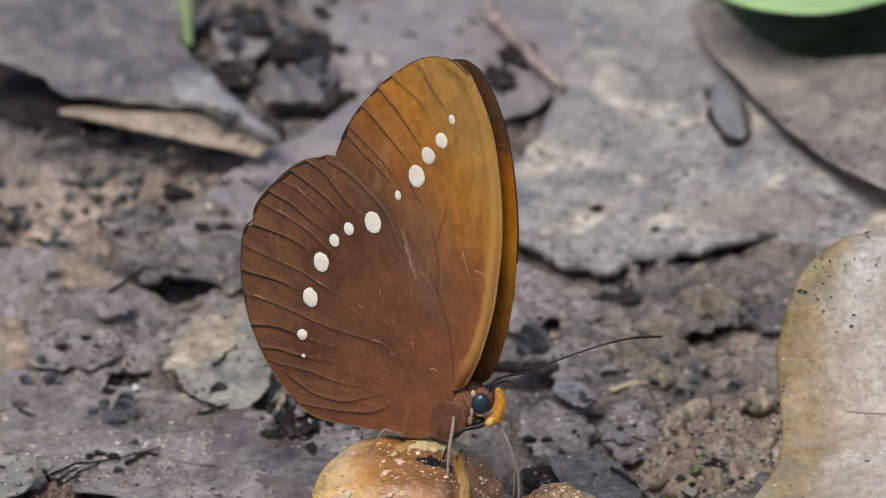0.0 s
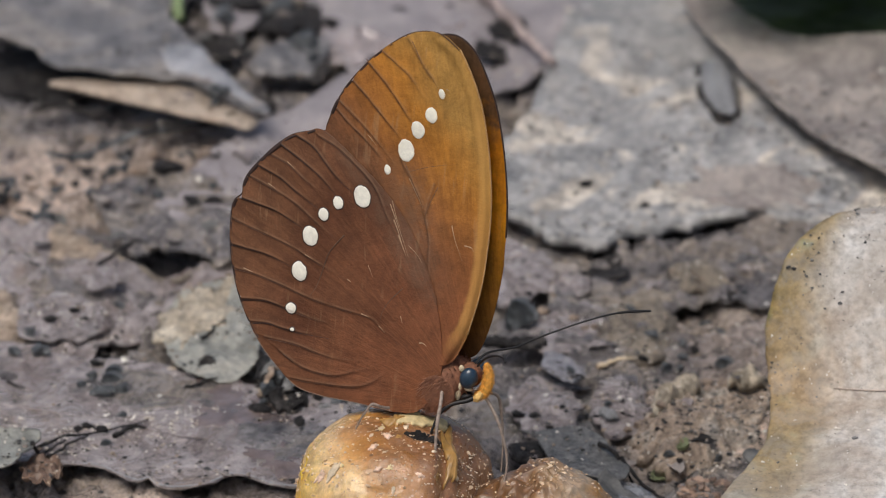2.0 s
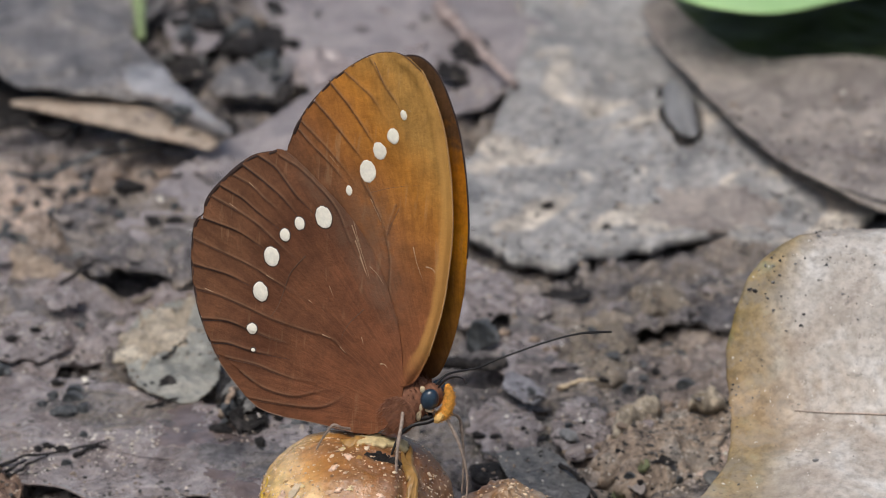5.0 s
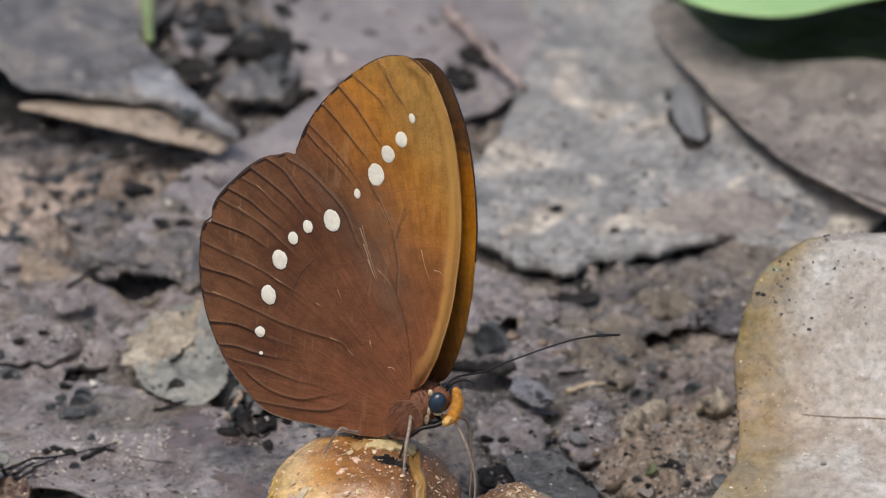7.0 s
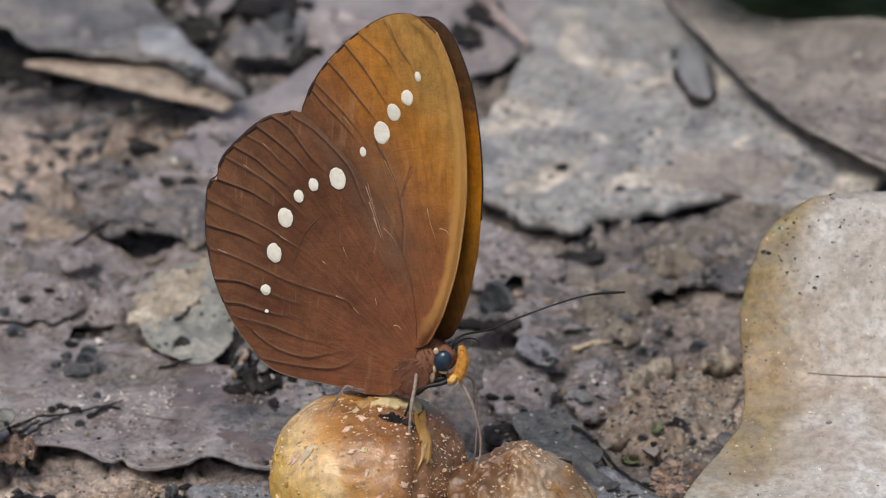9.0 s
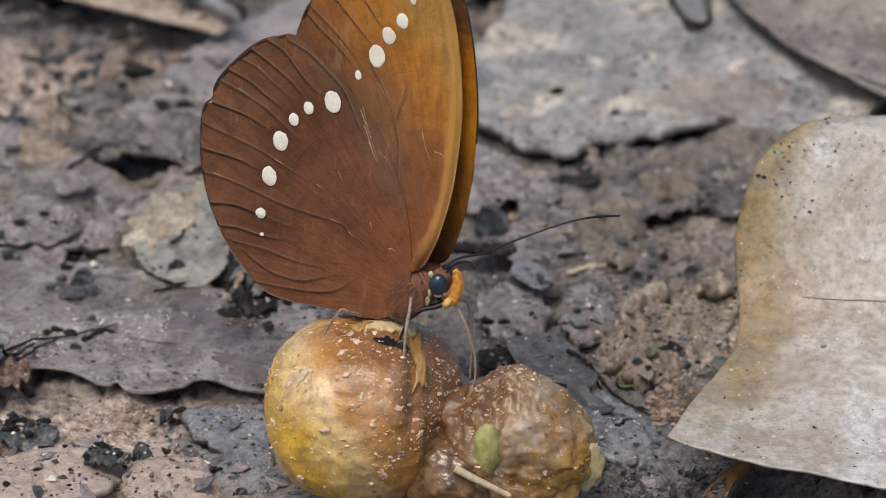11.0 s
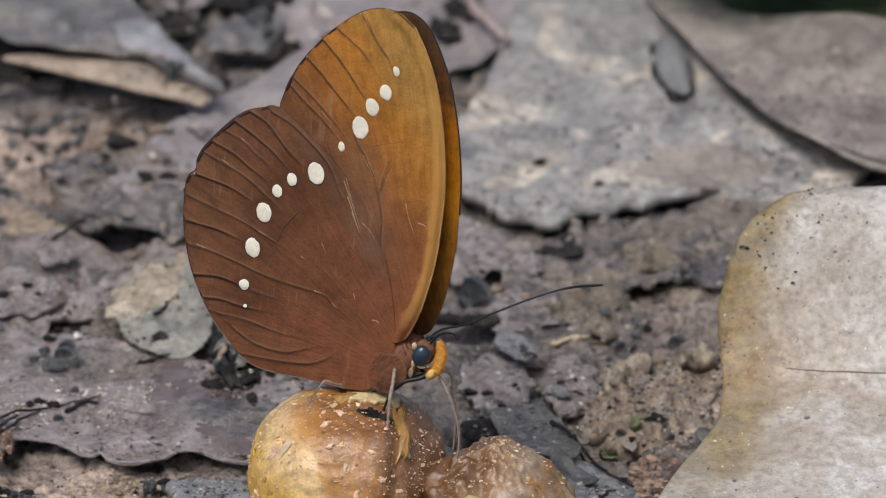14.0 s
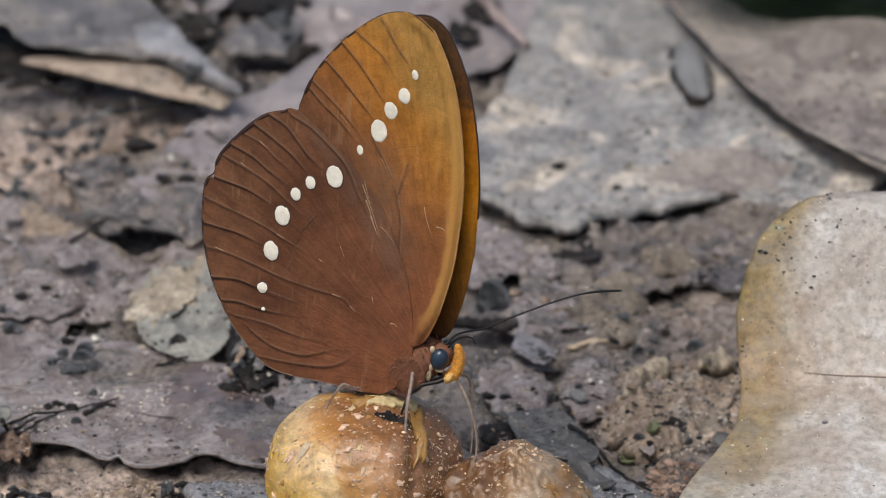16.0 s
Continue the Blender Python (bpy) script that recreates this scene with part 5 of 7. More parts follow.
def build_crushed_fruit():
    rng = np.random.default_rng(6)
    c = np.array((12.2, -2.6, 6.5))
    v, f = ball(9.0, 7.6, 7.6, 160, 100)
    n = v / np.linalg.norm(v, axis=1)[:, None]
    q = v + n * (0.8 * lump_noise(v, 6.0, 21) + 0.26 * lump_noise(v, 1.9, 27) + 0.17 * lump_noise(v, 0.7, 29) - 0.9 * np.exp(-((v[:, 0] + 2.2) / 1.0) ** 2) * (v[:, 1] < 0)
                 - 1.3 * np.exp(-((v[:, 0] - 1.2) / 2.2) ** 2 - ((v[:, 2] - 1.5) / 3.2) ** 2) * (v[:, 1] < 0))[:, None]
    q[:, 2] = np.where(q[:, 2] < -6.4, -6.4 - 0.2 * (q[:, 2] + 6.4), q[:, 2])
    q[:, 2] -= 0.016 * np.clip(q[:, 0] - 1.0, 0, None) ** 2 * (q[:, 2] > 0)
    ob = new("crushed_fruit", mesh_of("crushed_fruit", q, f, PULP))
    ob.location = c * MM
    tagged(ob, "crushed brown rotting fruit with wet grey-brown pulp beside a round fruit", "fruit")
    bv, bf = ball(4.8, 3.8, 4.6, 70, 44)
    bv = bv * (1 + 0.10 * lump_noise(bv, 3.0, 37) + 0.04 * lump_noise(bv, 1.0, 39))[:, None]
    bv[:, 2] = np.maximum(bv[:, 2], -4.0)
    part("pulp_bulge", bv + np.array((5.6, -6.3, 4.0)) - c, bf, WET_BROWN, ob, "wet brown pulp squeezed out, darkened as the fruits' shaded gap")
    bv, bf = ball(1.6, 1.1, 3.0, 44, 32)
    bv += (bv / 2) * (0.14 * lump_noise(bv, 1.6, 33) + 0.05 * lump_noise(bv, 0.5, 35))[:, None]
    part("green_pulp", bv + np.array((9.4, -8.6, 8.5)) - c, bf, GREEN_PULP, ob, "lump of green unripe pulp")
    sv, sf = tube(spline([(6.0, -9.6, 6.9), (8.3, -10.1, 5.8), (11.9, -10.4, 4.0)], 20, False) - c, np.linspace(0.5, 0.3, 20), 8)
    part("stalk", sv, sf, STRAW, ob, "pale straw-like fruit stalk")
    for at, r, turn, mat, label in (((20.3, -5.2, 4.9), (1.6, 0.5, 2.7), 8, FLESH, "cream torn edge of skin"), ((17.6, -7.6, 2.6), (2.0, 0.6, 1.2), -20, AMBER, "amber torn skin")):
        tv, tf = ball(*r, 28, 18)
        tv = tv * (1 + 0.2 * lump_noise(tv, 1.2, int(at[0])))[:, None]
        part("torn_skin", tv @ np.array(Euler((0, radians(turn), radians(25))).to_matrix()).T + np.array(at) - c, tf, mat, ob, label)
    k = rng.integers(0, len(q), 650)
    keep = (n[k, 1] < 0.3) & (n[k, 2] > -0.5)
    p = q[k][keep] + rng.normal(0, 0.1, (keep.sum(), 3))
    cv, cf = crumb_cloud(p, np.exp(rng.normal(-2.15, 0.36, len(p))), rng)
    part("grit", cv, cf, FRUIT_GRIT, ob, "pale grit stuck on the pulp", False, "stuff")
    k = rng.integers(0, len(q), 200)
    p = q[k][(n[k, 1] < 0.3) & (n[k, 2] > -0.4)]
    cv, cf = crumb_cloud(p, np.exp(np.clip(rng.normal(-1.8, 0.4, len(p)), -3, -1.2)), rng)
    part("dried_pulp", cv, cf, CRUMB, ob, "orange-cream bits of dried pulp", False, "stuff")


build_crushed_fruit()

# ---------------------------------------------------------------- butterfly
BASE = pose(0.00065, 0.0, 0.0185, 0, 0, -25)
HINGE_Z = 5.93
FORE_OUTLINE = [(1.6, 1.2), (3.3, 4.6), (4.4, 9.7), (4.8, 15.2), (4.8, 19.5), (4.2, 24.2), (3.1, 28.9), (1.7, 32.3), (0.2, 34.8), (-1.7, 36.1), (-3.4, 36.3), (-5.3, 35.8),
                (-7.2, 34.6), (-9.3, 32.8), (-11.2, 30.7), (-12.7, 28.6), (-13.8, 26.3), (-14.5, 24.3), (-14.4, 22.2), (-10.0, 15.0), (-4.8, 8.8), (-1.3, 2.0)]
HIND_OUTLINE = [(-14.6, 23.9), (-16.6, 23.5), (-18.6, 22.7), (-20.8, 20.7), (-22.8, 18.4), (-23.6, 16.9), (-23.75, 15.6), (-24.75, 14.4), (-24.9, 10.6), (-24.4, 7.4), (-23.5, 4.6), (-22.1, 1.8),
                (-20.4, -0.6), (-18.1, -2.8), (-15.9, -4.4), (-12.9, -4.9), (-8.9, -4.9), (-4.3, -5.1), (-1.7, -4.5), (0.4, -2.1), (0.9, 1.0), (0.2, 5.4), (-0.8, 8.8), (-2.7, 12.8), (-6.0, 17.3), (-10.2, 21.0)]
SPOTS = [(-1.5, 29.8, 0.36, 0.53), (-2.5, 27.4, 0.65, 0.83), (-3.9, 25.6, 0.71, 0.95), (-5.1, 23.2, 0.89, 1.19), (-7.1, 20.8, 0.36, 0.53), (-9.8, 17.5, 0.95, 1.19),
         (-12.5, 16.4, 0.59, 0.71), (-14.1, 14.9, 0.59, 0.71), (-15.5, 12.3, 0.89, 1.07), (-16.5, 8.3, 0.83, 1.07), (-17.2, 4.1, 0.59, 0.59), (-16.9, 1.8, 0.24, 0.24)]


# folds along the veins, from the margin inwards: points, height of the step, width of the slope above it
HIND_FOLDS = [
    ([(-24.9, 10.0), (-22.6, 9.8), (-20.2, 9.5), (-17.2, 8.6)], 0.34, 1.0), ([(-24.5, 7.4), (-21.9, 7.2), (-18.6, 6.5), (-15.2, 5.6), (-11.3, 5.0), (-7.9, 4.6), (-6.6, 3.7), (-3.2, 1.7)], 0.20, 0.8),
    ([(-23.5, 4.2), (-20.5, 4.5), (-18.5, 4.2), (-17.2, 3.6)], 0.36, 0.9), ([(-17.2, 3.9), (-14.8, 3.4), (-12.4, 3.1)], 0.12, 0.7), ([(-22.0, 1.9), (-19.8, 2.1), (-18.0, 1.8), (-15.7, 1.6), (-12.6, 1.6)], 0.30, 0.9),
    ([(-24.1, 15.3), (-21.2, 14.8), (-19.2, 14.3), (-16.0, 12.8)], 0.36, 1.0), ([(-24.8, 12.8), (-21.0, 11.8), (-17.0, 10.6), (-13.7, 9.2), (-10.2, 7.9)], 0.18, 0.7), ([(-22.2, 19.2), (-19.5, 18.2), (-17.4, 16.9), (-14.2, 15.2)], 0.34, 0.9),
    ([(-23.3, 17.9), (-20.0, 16.7), (-17.3, 15.5), (-14.6, 13.7), (-11.8, 11.8)], 0.20, 0.7), ([(-19.8, 21.9), (-17.0, 20.4), (-14.6, 18.9), (-12.5, 16.9)], 0.30, 0.9), ([(-20.9, 20.6), (-18.3, 19.6), (-16.5, 18.3), (-14.4, 17.1)], 0.16, 0.6),
    ([(-18.0, 23.1), (-15.8, 22.1), (-14.1, 20.5), (-12.7, 19.1), (-10.5, 17.5)], 0.28, 0.8), ([(-15.2, 23.3), (-13.2, 22.5), (-11.2, 21.2), (-8.4, 18.8), (-6.5, 15.3), (-3.6, 10.8)], 0.20, 0.7),
    ([(-20.0, 0.5), (-16.9, 0.3), (-14.2, -0.2), (-11.6, -0.5), (-7.4, -0.3)], 0.20, 1.2), ([(-18.2, -0.8), (-15.4, -2.1), (-12.1, -2.4), (-9.5, -1.6), (-6.6, -0.5)], 0.24, 1.2), ([(-17.0, -3.5), (-13.3, -3.5), (-9.4, -3.2), (-7.2, -2.3), (-5.2, -0.5)], 0.25, 0.9)]
FORE_FOLDS = [
    ([(-13.6, 26.7), (-11.5, 24.9), (-9.4, 23.3), (-6.8, 21.0)], 0.22, 0.8), ([(-13.4, 27.6), (-11.6, 26.3), (-8.8, 24.0), (-5.6, 20.8)], 0.16, 0.6), ([(-12.0, 30.0), (-10.1, 28.5), (-8.7, 27.2), (-6.6, 25.3), (-5.0, 23.6)], 0.24, 0.9),
    ([(-10.6, 32.5), (-8.3, 30.6), (-6.5, 28.7), (-5.1, 27.0), (-3.8, 25.4)], 0.24, 0.9), ([(-9.0, 33.8), (-6.8, 32.4), (-5.0, 31.1), (-2.8, 28.2)], 0.14, 0.8), ([(-5.5, 35.2), (-3.6, 32.5), (-2.4, 31.1), (-1.3, 29.2)], 0.14, 0.8),
    ([(-5.6, 22.2), (-3.5, 18.8), (-2.2, 16.4)], 0.16, 0.6), ([(-1.7, 20.0), (-2.4, 16.8), (-1.8, 14.1), (-1.5, 9.7), (-0.2, 6.4)], 0.14, 0.6)]
HIND_NOTCHES = [f[0][0] for f in HIND_FOLDS[:13] if f[0][0][0] < -18]
FORE_NOTCHES = [f[0][0] for f in FORE_FOLDS[:6]]


def line_gap(x, z, p):
    """Distance of points from a line of points, signed by side, and the share of the way along it."""
    best, side, at = np.full(len(x), 1e9), np.ones(len(x)), np.zeros(len(x))
    for k in range(len(p) - 1):
        tx, tz = p[k + 1] - p[k]
        qx, qz = x - p[k, 0], z - p[k, 1]
        s = np.clip((qx * tx + qz * tz) / (tx * tx + tz * tz), 0, 1)
        d = np.hypot(qx - s * tx, qz - s * tz)
        nearer = d < best
        best = np.where(nearer, d, best)
        at = np.where(nearer, (k + s) / (len(p) - 1), at)
        side = np.where(nearer, np.sign((tx * qz - tz * qx) * (tx if abs(tx) > 1e-6 else 1)), side)
    return best, side, at


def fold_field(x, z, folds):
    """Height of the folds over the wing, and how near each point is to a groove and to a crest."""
    high, groove_shade, crest_light = np.zeros(len(x)), np.zeros(len(x)), np.zeros(len(x))
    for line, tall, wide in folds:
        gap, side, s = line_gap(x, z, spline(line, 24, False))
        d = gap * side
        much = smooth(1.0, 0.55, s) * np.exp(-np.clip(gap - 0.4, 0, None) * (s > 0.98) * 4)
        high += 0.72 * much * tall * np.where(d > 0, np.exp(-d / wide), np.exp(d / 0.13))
        # Below the line: dark vein plus painted fold shade; above: painted ridge light.
        groove_shade = np.maximum(groove_shade, much * min(1.0, tall * 3.6) * np.exp(-((d + 0.13) / 0.16) ** 2))
        crest_light = np.maximum(crest_light, much * np.exp(-((d - 0.10) / 0.10) ** 2))
    return high, groove_shade, crest_light


def wing_bulge(x, z, side, folds=()):
    """How far the wing's skin stands off its plane: a slight camber, soft waves and the folds along its veins."""
    dist = np.hypot(x, z)
    flat = side * 0.5 * np.sin(np.clip(dist / 36, 0, 1) * math.pi) + 0.16 * fbm(x, z, 7, 3, 55)
    if folds:
        flat = flat - fold_field(x, z, folds)[0]
        if folds is FORE_FOLDS:
            e = edge_gap(x, z)
            flat = flat - 0.22 * np.exp(-((e - 0.75) / 0.5) ** 2) + 0.25 * smooth(0.5, 0.0, e)
    return flat


def edge_gap(x, z):
    """Distance from the forewing's leading edge."""
    return line_gap(x, z, spline(FORE_OUTLINE[:10], 50, False))[0]


def wing(name, outline, centre, material, parent, lean, side, offset, label, notches=(), folds=(), along=0.0, drop=0.0, fine=True):
    count, rings = (820, 110) if fine else (300, 30)
    line = spline(outline, count)
    c = np.array(centre)
    d = line - c
    d /= np.linalg.norm(d, axis=1)[:, None]
    k = np.arange(count)
    dip = 0.05 * fbm(k * 0.25, k * 0.0, 2.0, 3, 5)
    for x, z in notches:
        dip = dip - 0.42 * np.exp(-np.hypot(line[:, 0] - x, line[:, 1] - z) / 0.34)
    line = line + d * dip[:, None]
    pts, share, faces = fan(line, c, rings)
    x, z = pts[:, 0], pts[:, 1]
    top = np.stack([x, wing_bulge(x, z, side, folds) - 0.04, z], 1)
    v, f = shell(top, top + (0, 0.08, 0), faces, count)
    ob = part(name, v, f, material, parent, label)
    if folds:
        _, groove_shade, crest_light = fold_field(x, z, folds)
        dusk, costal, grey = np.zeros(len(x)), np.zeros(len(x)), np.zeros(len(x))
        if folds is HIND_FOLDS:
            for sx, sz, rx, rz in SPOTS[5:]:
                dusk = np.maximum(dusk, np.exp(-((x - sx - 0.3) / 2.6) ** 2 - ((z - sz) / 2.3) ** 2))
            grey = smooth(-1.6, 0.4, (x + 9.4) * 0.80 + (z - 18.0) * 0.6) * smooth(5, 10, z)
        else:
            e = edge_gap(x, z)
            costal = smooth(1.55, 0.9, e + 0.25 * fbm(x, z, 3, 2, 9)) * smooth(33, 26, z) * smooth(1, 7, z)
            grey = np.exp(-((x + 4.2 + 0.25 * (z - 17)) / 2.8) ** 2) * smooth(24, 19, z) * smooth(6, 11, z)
        for key, values in (("groove_shade", groove_shade), ("crest_light", crest_light), ("dusk", dusk), ("costal", costal), ("grey", grey)):
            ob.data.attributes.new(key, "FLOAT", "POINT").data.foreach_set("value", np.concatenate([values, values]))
    ob.matrix_local = pose(along * MM, offset * MM, (HINGE_Z - drop) * MM, -lean, 0, 0)
    return ob


def ribbon(line, width, side, lift, outline_mat, parent, name, label="", taper=True, folds=(), shift=0.0):
    """A thin raised vein along a line on the wing's outer face."""
    p = spline(line, 40, False) + (0.0, shift)
    y = wing_bulge(p[:, 0], p[:, 1], side, folds) - 0.04 - lift
    path = np.stack([p[:, 0], y, p[:, 1]], 1)
    w = width * (np.linspace(1.0, 0.3, 40) if taper else np.ones(40))
    v, f = tube(path, w, 6)
    return part(name, v, f, outline_mat, parent, label)


def disc(x, z, rx, rz, lean, side, lift, material, parent, name, label="", folds=()):
    an = np.linspace(0, 2 * math.pi, 40, endpoint=False)
    rad = 1 + 0.05 * fbm(np.cos(an) * 2 + x, np.sin(an) * 2 + z, 1.0, 3, 5) + 0.03 * fbm(an * 6, an * 0 + x, 1.0, 2, 8)
    ca, sa = math.cos(lean), math.sin(lean)
    px, pz = rx * rad * np.cos(an), rz * rad * np.sin(an)
    line = np.stack([x + px * ca - pz * sa, z + px * sa + pz * ca], 1)
    pts, share, faces = fan(line, np.array((x, z)), 8)
    y = wing_bulge(pts[:, 0], pts[:, 1], side, folds) - 0.04 - lift * (1.0 - 0.75 * share ** 3)
    top = np.stack([pts[:, 0], y, pts[:, 1]], 1)
    v, f = shell(top, top + (0, 0.03, 0), faces, 40)
    return part(name, v, f, material, parent, label)


def fur(points, normals, length, sweep, rng, width=0.05):
    """Fine tapered hairs on a body."""
    n = len(points)
    d = normals + np.asarray(sweep) + rng.normal(0, 0.25, (n, 3))
    d /= np.linalg.norm(d, axis=1)[:, None]
    side = np.cross(d, rng.normal(0, 1, (n, 3)))
    side /= np.linalg.norm(side, axis=1)[:, None]
    oth = np.cross(d, side)
    ln = length * rng.uniform(0.5, 1.2, (n, 1))
    v = np.stack([points + side * width, points - side * width * 0.5 + oth * width, points - side * width * 0.5 - oth * width, points + d * ln], 1).reshape(-1, 3)
    f = (np.array([(0, 1, 3), (1, 2, 3), (2, 0, 3)])[None] + (np.arange(n) * 4)[:, None, None]).reshape(-1, 3)
    return v, f


FACE = np.array((0.0, 3.79, -1.69))


def into(points, shift=0.0):
    """World millimetres to the butterfly's own; shift moves towards the body's middle."""
    points = np.asarray(points, float) + shift * FACE
    inv = np.array(BASE.inverted())
    p = np.asarray(points, float) * MM
    return (p @ inv[:3, :3].T + inv[:3, 3]) / MM


SCRATCH = plain_material("bared_wing_membrane", (0.36, 0.24, 0.14), 0.6, 0.4, 0.35, 0.03)
CREAM_ORANGE = plain_material("pale_orange_scales", (0.72, 0.44, 0.14), 0.7, 0.3, 0.3, 0.08)
FRINGE = plain_material("pale_fringe_scales", (0.20, 0.13, 0.09), 0.75, 0.4, 0.4, 0.05)
FUR_PALE = pale_crumb_material("russet_hairs", (0.15, 0.057, 0.028), (0.27, 0.115, 0.058))


def build_butterfly():
    rng = np.random.default_rng(12)
    bf = new("butterfly")
    bf.empty_display_size = 0.01
    bf.matrix_basis = BASE
    tagged(bf, "brown amber butterfly with white spots feeding on rotting fruit, wings closed", "butterfly")
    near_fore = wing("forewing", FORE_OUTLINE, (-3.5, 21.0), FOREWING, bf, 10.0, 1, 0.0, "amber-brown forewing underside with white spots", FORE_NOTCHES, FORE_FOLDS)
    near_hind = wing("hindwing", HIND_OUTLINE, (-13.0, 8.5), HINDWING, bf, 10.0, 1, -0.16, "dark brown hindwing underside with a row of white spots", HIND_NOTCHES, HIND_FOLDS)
    far_fore = [(x * 0.87 if x < 0 else x, z * 0.985) for x, z in FORE_OUTLINE]
    far_hind = [(x * 0.92 if x < 0 else x, z * 0.92) for x, z in HIND_OUTLINE]
    far_wing = wing("forewing", far_fore, (-3.5, 21.0), INNER_WING, bf, 6.3, -1, 4.3, "far forewing, orange-brown inner side at the edge", along=1.0, drop=0.6, fine=False)
    wing("hindwing", far_hind, (-13.0, 8.5), HINDWING, bf, 6.3, -1, 4.6, "far dark brown hindwing", along=1.2, drop=1.3, fine=False)
    ribbon(far_fore[3:12], 0.10, -1, -0.04, VEIN, far_wing, "margin", "dark wing margin", False)
    # white spots, each in its dark ring
    for k, (x, z, rx, rz) in enumerate(SPOTS):
        wg, folds = (near_fore, FORE_FOLDS) if k < 5 else (near_hind, HIND_FOLDS)
        if k > 4:
            disc(x, z, rx + 0.10, rz + 0.10, 0.25, 1, 0.06, SPOT_RING, wg, "spot_ring", folds=folds)
        disc(x, z, rx, rz, 0.25, 1, 0.11, SPOT_WHITE, wg, "white_spot", folds=folds)
    # veins lie in the folds; a black dash at the margin where each one ends
    for wg, folds, centre, outline in ((near_hind, HIND_FOLDS, (-13.0, 8.5), HIND_OUTLINE), (near_fore, FORE_FOLDS, (-3.5, 21.0), FORE_OUTLINE)):
        edge = spline(outline, 400)
        for k, (line, tall, wide) in enumerate(folds):
            strong = tall > 0.25
            ribbon([(line[0][0] + 0.4, line[0][1] - 0.1)] + line[1:], (0.085 if strong else 0.05) if wg is near_hind else 0.05, 1, -0.02, VEIN if strong and wg is near_hind else VEIN_SOFT if wg is near_hind else VEIN_FINE, wg, "vein", folds=folds, shift=-0.11)
            x, z = line[0]
            near = int(np.argmin((edge[:, 0] - x) ** 2 + (edge[:, 1] - z) ** 2))
            if (wg is near_hind and k < 13 and x < -14) or (wg is near_fore and k < 5):
                for off, size in ((-rng.uniform(3, 8), rng.uniform(0.06, 0.18)), (rng.uniform(3, 9), rng.uniform(0.14, 0.30))) if z > 13 else ((3, 0.10),):
                    size *= 1.0 if wg is near_hind else 0.75
                    p = edge[[int(near + off + j * rng.uniform(0.6, 1.5)) % 400 for j in (-4, -2, 0, 2, 4)]]
                    q = p + (np.array(centre) - p) * (0.012 if wg is near_hind else 0.008)
                    ribbon(q, size, 1, -0.03, VEIN, wg, "margin_dash", "black dash on the wing margin", False)
    for line, width in (([(-11.6, 13.0), (-13.1, 11.0), (-13.7, 9.3), (-14.4, 7.0), (-15.3, 5.5)], 0.10), ([(-4.4, 8.4), (-5.9, 6.7), (-6.6, 5.3), (-6.8, 4.0)], 0.06)):
        ribbon(line, width, 1, -0.02, VEIN_SOFT, near_hind, "dark_band", folds=HIND_FOLDS)
    ribbon([(-4.6, 21.0), (-1.8, 22.0), (1.8, 22.8)], 0.05, 1, -0.02, VEIN_FINE, near_fore, "dark_band", folds=FORE_FOLDS)
    # margins
    ribbon(HIND_OUTLINE[0:12], 0.075, 1, -0.02, VEIN, near_hind, "margin", "thin dark wing margin", False)
    ribbon(FORE_OUTLINE[8:18], 0.06, 1, -0.02, VEIN_SOFT, near_fore, "margin", "thin dark wing margin", False)
    ribbon(FORE_OUTLINE[1:9], 0.09, 1, -0.04, COSTA, near_fore, "costa", "pale tan leading edge", False, FORE_FOLDS)
    ribbon([(-22.0, 1.6), (-20.3, -0.75), (-18.0, -2.9), (-15.8, -4.45), (-12.9, -4.9)], 0.07, 1, -0.03, FRINGE, near_hind, "fringe", "pale grey frayed wing fringe", False)
    ribbon([(-12.9, -4.9), (-8.9, -4.9), (-4.6, -5.05)], 0.06, 1, -0.03, FRINGE, near_hind, "fringe", "pale grey frayed wing fringe", False)
    for k in range(0, 11):
        (xa, za), (xb, zb) = HIND_OUTLINE[k], HIND_OUTLINE[k + 1]
        p = [(xa + (xb - xa) * s + 0.05, za + (zb - za) * s) for s in (0.3, 0.5, 0.7)]
        ribbon(p, 0.06, 1, 0.03, VEIN_PALE, near_hind, "margin_fringe", "pale fringe between dark dashes")
    # scratches and patches where scales are lost
    for line, w in (([(-6.5, 17.2), (-5.1, 14.2), (-3.8, 11.4)], 0.06), ([(-6.0, 15.6), (-4.9, 13.2)], 0.09), ([(-5.4, 14.0), (-4.3, 12.0)], 0.08), ([(-6.3, 17.6), (-5.6, 15.6), (-4.8, 14.0)], 0.05), ([(-4.1, 13.1), (-3.0, 12.3), (-1.9, 10.9)], 0.05),
                    ([(-10.9, 8.3), (-10.4, 8.05)], 0.07), ([(-8.6, 10.2), (-7.9, 8.9)], 0.05), ([(-2.0, 2.9), (-1.5, 2.95), (-1.1, 2.65)], 0.09), ([(-15.9, 10.2), (-14.9, 9.8)], 0.06), ([(-23.0, 7.55), (-21.9, 7.3)], 0.07),
                    ([(-9.0, 4.85), (-8.0, 4.65)], 0.07), ([(-6.9, 3.9), (-6.1, 3.3)], 0.07), ([(-4.4, 5.4), (-4.1, 4.6)], 0.06), ([(-20.7, 17.25), (-19.6, 16.7)], 0.05), ([(-18.6, 19.9), (-17.6, 19.2)], 0.05)):
        ribbon(line, w, 1, -0.02, SCRATCH, near_hind, "scratch", "pale scratch in the wing scales", folds=HIND_FOLDS)
